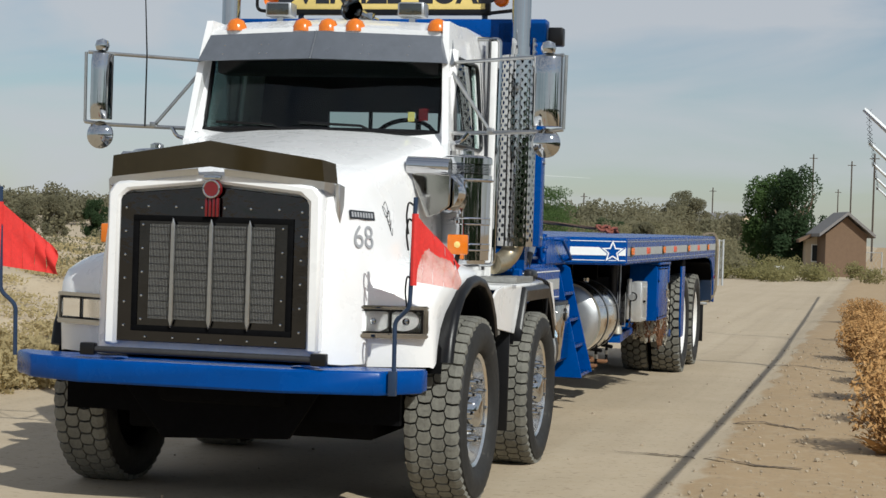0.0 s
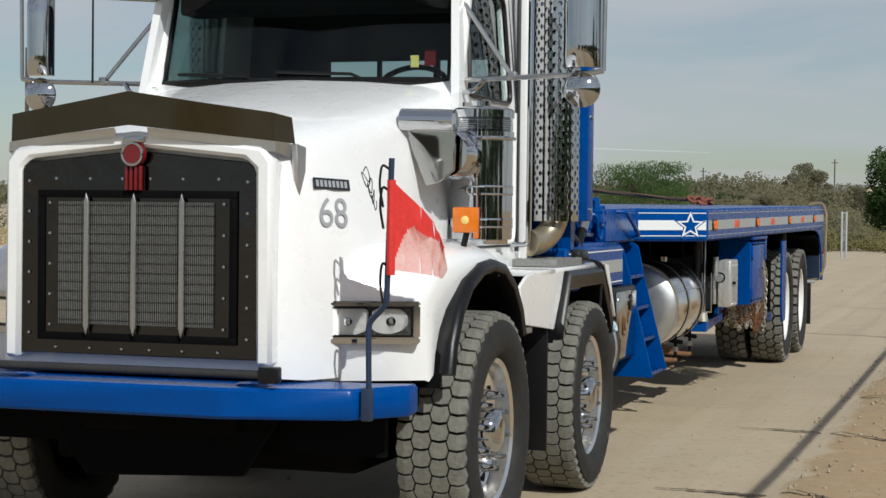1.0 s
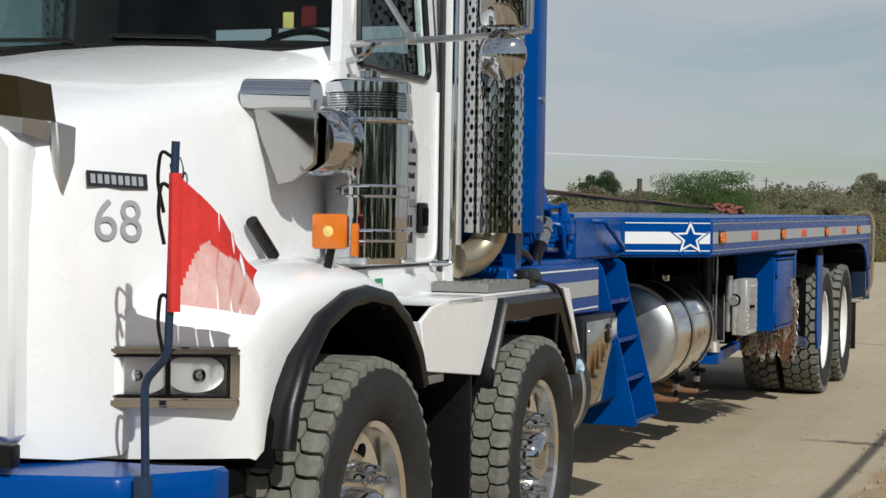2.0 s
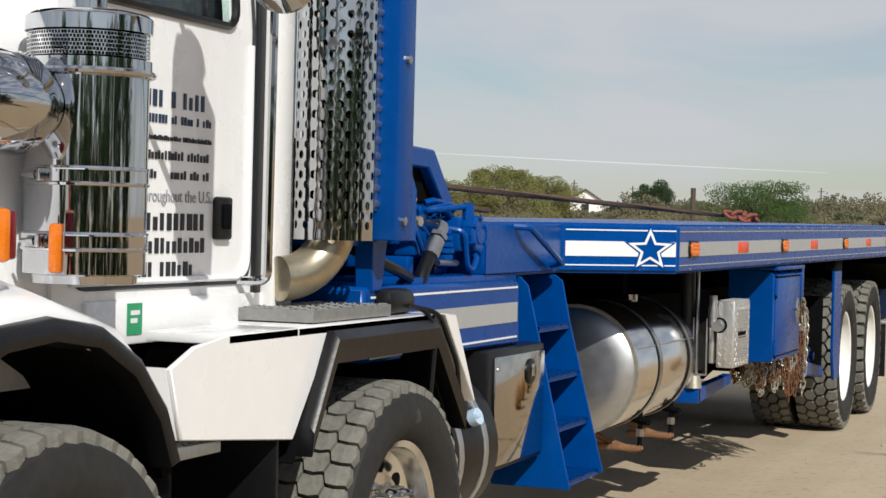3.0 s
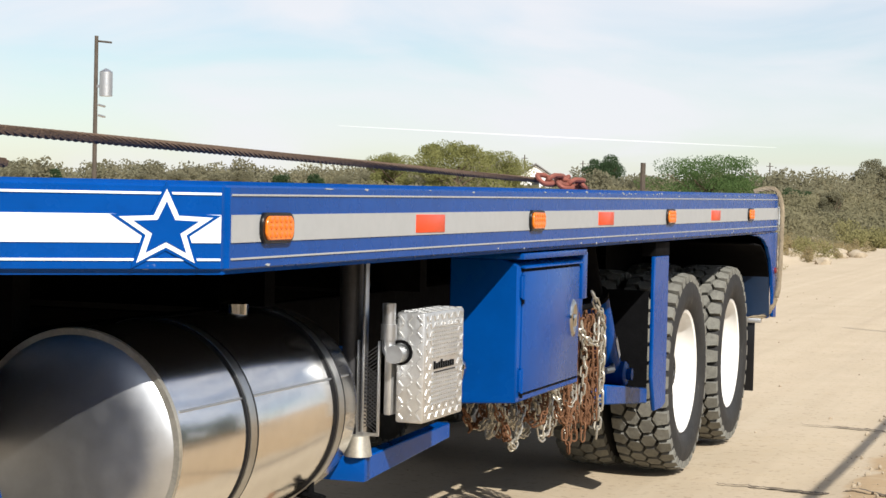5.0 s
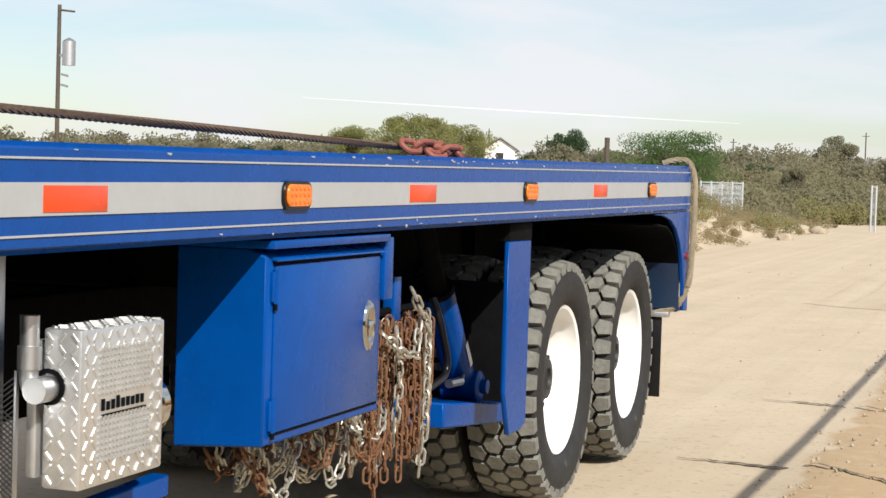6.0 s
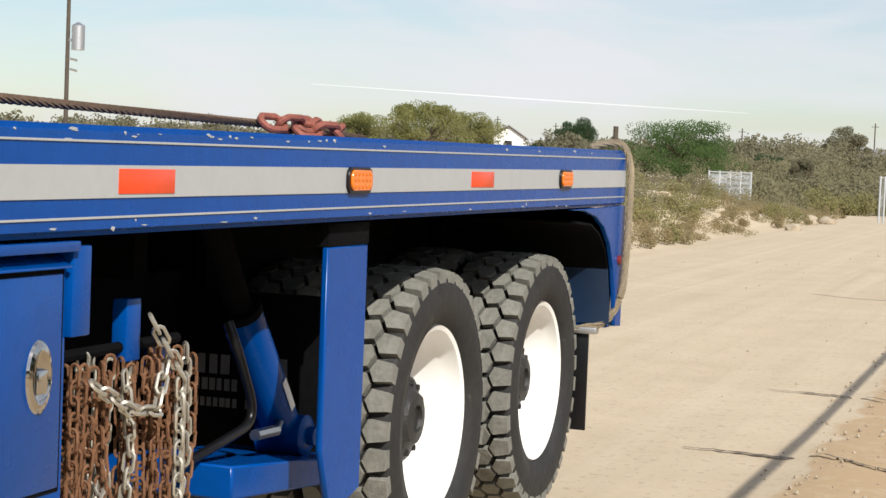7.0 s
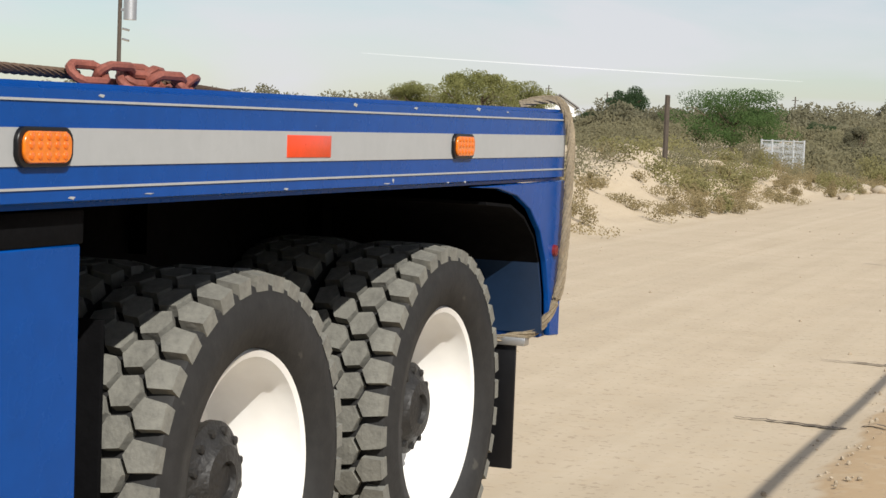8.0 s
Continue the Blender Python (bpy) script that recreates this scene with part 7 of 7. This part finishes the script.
# post, beam and hydraulic ram ahead of the rear wheels
add("bed_post", prism([(10.17, 1.20), (10.47, 1.20), (10.47, 0.47), (10.40, 0.45), (10.24, 0.45), (10.17, 0.62)], "x", 1.27, 1.29, 0.004), "blue", "flat blue steel post ahead of the rear wheels")
# black block paints the bed's shadow across the top of the post
add("post_top_shade", box(1.22, 1.29, 10.17, 10.48, 1.20, 1.268, 0.004), "under")
add("bed_beam", prism([(9.95, 0.595), (10.8, 0.50), (10.8, 0.42), (9.95, 0.50)], "x", 0.70, 1.12, 0.006), "blue", "blue lower cross beam")
ram = add("hydraulic_ram", tube([(0.97, 10.60, 0.60), (0.97, 10.27, 1.0)], 0.064, 24), "blue", "blue hydraulic lifting ram")
part("ram_rod", tube([(0.97, 10.27, 1.0), (0.97, 10.08, 1.26)], 0.040, 16), "under", ram)
part("ram_collar", tube([(0.97, 10.28, 0.985), (0.97, 10.265, 1.005)], 0.067, 24), "under", ram)
part("ram_eye", lathe([(0.90, 0.02), (0.90, 0.065), (1.05, 0.065), (1.06, 0.05), (1.06, 0.02)], "x", (0, 10.61, 0.585), 20), "blue", ram)
part("ram_pin", lathe([(1.05, 0.03), (1.085, 0.03), (1.09, 0.01)], "x", (0, 10.61, 0.585), 8), "blue", ram)
part("ram_label", box(-0.001, 0.001, -0.014, 0.014, -0.06, 0.06, 0), "wstripe", ram, "small white label").matrix_basis = pose(1.036, 10.50, 0.725, 39, 0, 0)
hose_path = rounded_path([(0.99, 10.16, 0.97), (1.02, 10.16, 0.90), (1.02, 10.28, 0.72), (1.02, 10.26, 0.66), (1.02, 10.05, 0.63), (1.02, 9.80, 0.60)], 0.06)
part("ram_hose", tube(hose_path, 0.015, 10), "black", ram, "black ribbed hose")
part("hose_fitting", tube([(1.02, 10.30, 0.625), (1.02, 10.45, 0.62)], 0.018, 8), "alu", ram)
part("hose_fitting", tube([(1.02, 10.45, 0.62), (1.0, 10.52, 0.64)], 0.014, 8), "alu", ram)
part("grease_fitting", tube([(0.95, 10.19, 1.13), (0.95, 10.16, 1.18)], 0.014, 8), "alu", ram)
# front flap of the rear axle; lettering as plain bars, shade put into their grey
fl = add("splash_panel", box(0.30, 1.10, 10.86, 10.875, 0.42, 1.0, 0.002), "under", "black splash panel with white lettering blocks dimmed for shade")
MARKS = random.Random(31)
ROWS = [((0.720, 0.785), (0.50, 0.875, 9)), ((0.665, 0.705), (0.53, 0.86, 12)), ((0.610, 0.640), (0.53, 0.86, 14))]
for (z0, z1), (x0, x1, n) in ROWS:
    for k in range(n):
        if k == n // 2:
            continue
        a = x0 + (x1 - x0) * k / n
        b = a + (x1 - x0) / n * MARKS.uniform(0.6, 0.85)
        part("lettering_bar", box(a, b, 10.8575, 10.86, z0, z1, 0), "faded", fl, smooth=0)


# ---- wheels ----
def tread_blocks(R, hw, rows, cols, kind):
    """Raised tread blocks on the drum."""
    verts, faces = [], []

    def block(poly, r0, r1):
        base = len(verts)
        n = len(poly)
        cx = sum(p[0] for p in poly) / n
        ca = sum(p[1] for p in poly) / n
        for r, k in ((r0, 1.0), (r1, 0.965)):
            for x, a in poly:
                xx, aa = cx + (x - cx) * k, ca + (a - ca) * k
                rr = r - (0.012 * max(0, abs(xx) / hw - 0.75) / 0.25)
                verts.append((xx, rr * math.cos(aa), rr * math.sin(aa)))
        faces.append([base + n + i for i in range(n)])
        for i in range(n):
            j = (i + 1) % n
            faces.append([base + i, base + j, base + n + j, base + n + i])

    da = 2 * math.pi / rows
    w = 2 * hw / cols
    for c in range(cols):
        xc = -hw + w * (c + 0.5)
        for k in range(rows):
            a = da * (k + (0.5 if c % 2 else 0.0))
            if kind == "rib":
                poly = [(xc + u * w, a + da * v) for u, v in ((-0.40, -0.47), (0.0, -0.40), (0.40, -0.47), (0.54, 0.0), (0.40, 0.40), (0.0, 0.47), (-0.40, 0.40), (-0.54, 0.0))]
                if c in (0, cols - 1):
                    poly = [(max(-hw, min(hw, x)), q) for x, q in poly]
            elif kind == "pent":
                m = 1 if c % 2 else -1
                poly = [(max(-hw, min(hw, xc + u * w)), a + da * (v + 0.10 * m * u)) for u, v in ((-0.57, 0.0), (-0.30, -0.40), (0.30, -0.40), (0.57, 0.0), (0.30, 0.40), (-0.30, 0.40))]
                if c in (0, cols - 1):
                    e = -hw if c == 0 else hw
                    q = 1 if c else -1
                    poly = [(e, a - da * 0.33), (e, a + da * 0.33), (xc + q * w * -0.28, a + da * 0.40), (xc - q * w * 0.56, a), (xc - q * w * 0.28, a - da * 0.40)]
                    if q < 0:
                        poly.reverse()
            elif kind == "hex":
                g = 0.88
                poly = [(xc - w * 0.5 * g, a - da * 0.16), (xc - w * 0.1, a - da * 0.46), (xc + w * 0.42, a - da * 0.30), (xc + w * 0.5 * g, a + da * 0.16), (xc + w * 0.1, a + da * 0.46), (xc - w * 0.42, a + da * 0.30)]
            else:
                lug = c in (0, cols - 1)
                s = 1 if c < cols / 2 else -1
                if lug:
                    poly = [(xc - w * 0.48, a - da * 0.36), (xc + w * 0.48, a - da * (0.30 + 0.06 * s)), (xc + w * 0.5, a + da * 0.30), (xc - w * 0.48, a + da * 0.36)]
                else:
                    poly = [(xc - w * 0.44, a - da * 0.20), (xc - w * 0.1, a - da * 0.42), (xc + w * 0.44, a - da * 0.30), (xc + w * 0.46, a + da * 0.22), (xc + w * 0.1, a + da * 0.42), (xc - w * 0.42, a + da * 0.30)]
            block(poly, R - 0.040, R)
    bm = bmesh.new()
    vs = [bm.verts.new(v) for v in verts]
    for f in faces:
        bm.faces.new([vs[i] for i in f])
    return bm


def carcass(R, hw, rim):
    prof = [(-hw * 0.72, rim), (-hw * 0.98, rim + 0.02), (-hw * 1.10, rim + (R - rim) * 0.45), (-hw * 1.06, R - 0.075), (-hw * 1.0, R - 0.04), (-hw * 0.9, R - 0.033), (0, R - 0.030), (hw * 0.9, R - 0.033), (hw * 1.0, R - 0.04), (hw * 1.06, R - 0.075), (hw * 1.10, rim + (R - rim) * 0.45), (hw * 0.98, rim + 0.02), (hw * 0.72, rim)]
    ribs = []
    for x, r in prof:
        ribs.append((x, r))
    return lathe(ribs, "x", n=64, close=True)


def moved(bm, x):
    bmesh.ops.translate(bm, vec=(x, 0, 0), verts=bm.verts)
    return bm


WHEELS = []


def steer_wheel(s, y, R, zc):
    w = add("steer_wheel", carcass(R, 0.155, 0.315), "rubber", "wide front tyre on a polished aluminium wheel", smooth=50)
    part("tread", tread_blocks(R, 0.150, 44, 4, "rib"), "tread", w, "dusty block tread", smooth=0)
    sgn = s
    rim = part("rim", lathe([(0.115 * s, 0.325), (0.125 * s, 0.315), (0.115 * s, 0.295), (0.05 * s, 0.285), (0.02 * s, 0.25), (0.055 * s, 0.21), (0.06 * s, 0.10), (0.055 * s, 0.005)], "x", n=48), "alubright", w, "polished aluminium disc wheel", smooth=30)
    part("rim_back", lathe([(-0.115 * s, 0.325), (-0.115 * s, 0.29), (0.0, 0.28), (0.0, 0.02)], "x", n=32), "under", w)
    part("hub", lathe([(0.055 * s, 0.105), (0.13 * s, 0.10), (0.15 * s, 0.085), (0.16 * s, 0.05), (0.16 * s, 0.003)], "x", n=32), "chrome", w, "polished hub cap")
    for k in range(10):
        a = 2 * math.pi * k / 10
        part("lug_nut", lathe([(0.05 * s, 0.026), (0.062 * s, 0.026), (0.068 * s, 0.019), (0.11 * s, 0.017), (0.118 * s, 0.012), (0.150 * s, 0.010), (0.156 * s, 0.002)], "x", (0, 0.165 * math.cos(a), 0.165 * math.sin(a)), 12), "chrome", w)
    for k in range(10):
        a = 2 * math.pi * (k + 0.5) / 10
        part("rim_hole", lathe([(0.042 * s, 0.022), (0.053 * s, 0.024), (0.0545 * s, 0.002)], "x", (0, 0.232 * math.cos(a), 0.232 * math.sin(a)), 12), "under", w)
    WHEELS.append((w, s * 1.005, y, zc, R))


def drive_wheel(s, y, R, zc):
    xo, xi = 0.0, -0.35 * s
    w = add("drive_wheel", carcass(R, 0.148, 0.335), "rubber", "dual lugged drive tyre on a white dished wheel", smooth=50)
    part("tread", tread_blocks(R, 0.153, 34, 4, "pent"), "tread", w, "dusty lugged tread", smooth=0)
    part("inner_tyre", moved(carcass(R, 0.135, 0.335), xi), "rubber", w, "inner tyre of the pair", smooth=40)
    part("inner_tread", moved(tread_blocks(R, 0.140, 34, 4, "pent"), xi), "tread", w, smooth=0)
    part("rim", lathe([(0.118 * s, 0.345), (0.131 * s, 0.338), (0.125 * s, 0.322), (0.06 * s, 0.312), (0.045 * s, 0.298), (-0.07 * s, 0.275), (-0.11 * s, 0.25), (-0.125 * s, 0.20), (-0.13 * s, 0.005)], "x", n=64), "whiterim", w, "white painted deep-dish wheel", smooth=35)
    part("hub", lathe([(-0.13 * s, 0.17), (-0.09 * s, 0.165), (-0.08 * s, 0.145), (-0.01 * s, 0.14), (0.005 * s, 0.15), (0.025 * s, 0.15), (0.03 * s, 0.135), (0.05 * s, 0.10), (0.065 * s, 0.09), (0.07 * s, 0.05), (0.055 * s, 0.045), (0.055 * s, 0.002)], "x", n=40), "grease", w, "black greasy hub")
    for k in range(12):
        a = 2 * math.pi * k / 12
        part("hub_nut", lathe([(0.02 * s, 0.013), (0.045 * s, 0.012), (0.048 * s, 0.002)], "x", (0, 0.125 * math.cos(a), 0.125 * math.sin(a)), 8), "grease", w)
    part("valve_stem", tube([(-0.06 * s, 0.22, 0.02), (0.0, 0.235, 0.02)], 0.007, 6), "alusatin", w)
    WHEELS.append((w, s * 1.042, y, zc, R))


for s in (1, -1):
    for y, rad in ((1.12, 0.518), (2.95, 0.497)):
        steer_wheel(s, y, rad, rad - 0.018)
    for y in (11.46, 12.81):
        drive_wheel(s, y, 0.545, 0.535)


# ---- what moves ----
def drive_at(t):
    for a, b in zip(DRIVE, DRIVE[1:]):
        if t <= b[0] + 1e-6:
            k = (t - a[0]) / (b[0] - a[0])
            return a[2] + (b[2] - a[2]) * k
    return DRIVE[-1][2]


def motions():
    walk(truck, [(t, pose(x, y, z, 0, 0, yaw)) for t, x, y, z, yaw in DRIVE])
    ticks = [k * 0.2 for k in range(41)]
    for n, (w, x, y, z, r) in enumerate(WHEELS):
        walk(w, [(t, pose(x, y, z, 17 * n + math.degrees((DRIVE[0][2] - drive_at(t)) / r), 0, 0)) for t in ticks])
    # the flags flutter: each strip swings a little later than the one before it
    for strip, s, x0, k in FLAG:
        rows = []
        for t in ticks:
            px, py, turn = x0, -0.05, 0.0
            for j in range(k + 1):
                turn = (-28 if s > 0 else -60) + 26 * math.sin(5.2 * t - 0.9 * j + (0 if s > 0 else 2)) * (0.5 + 0.2 * j)
                if j < k:
                    px -= 0.062 * math.sin(radians(turn))
                    py += 0.062 * math.cos(radians(turn))
            rows.append((t, pose(px, py, 1.4, 0, 0, turn)))
        walk(strip, rows)


motions()
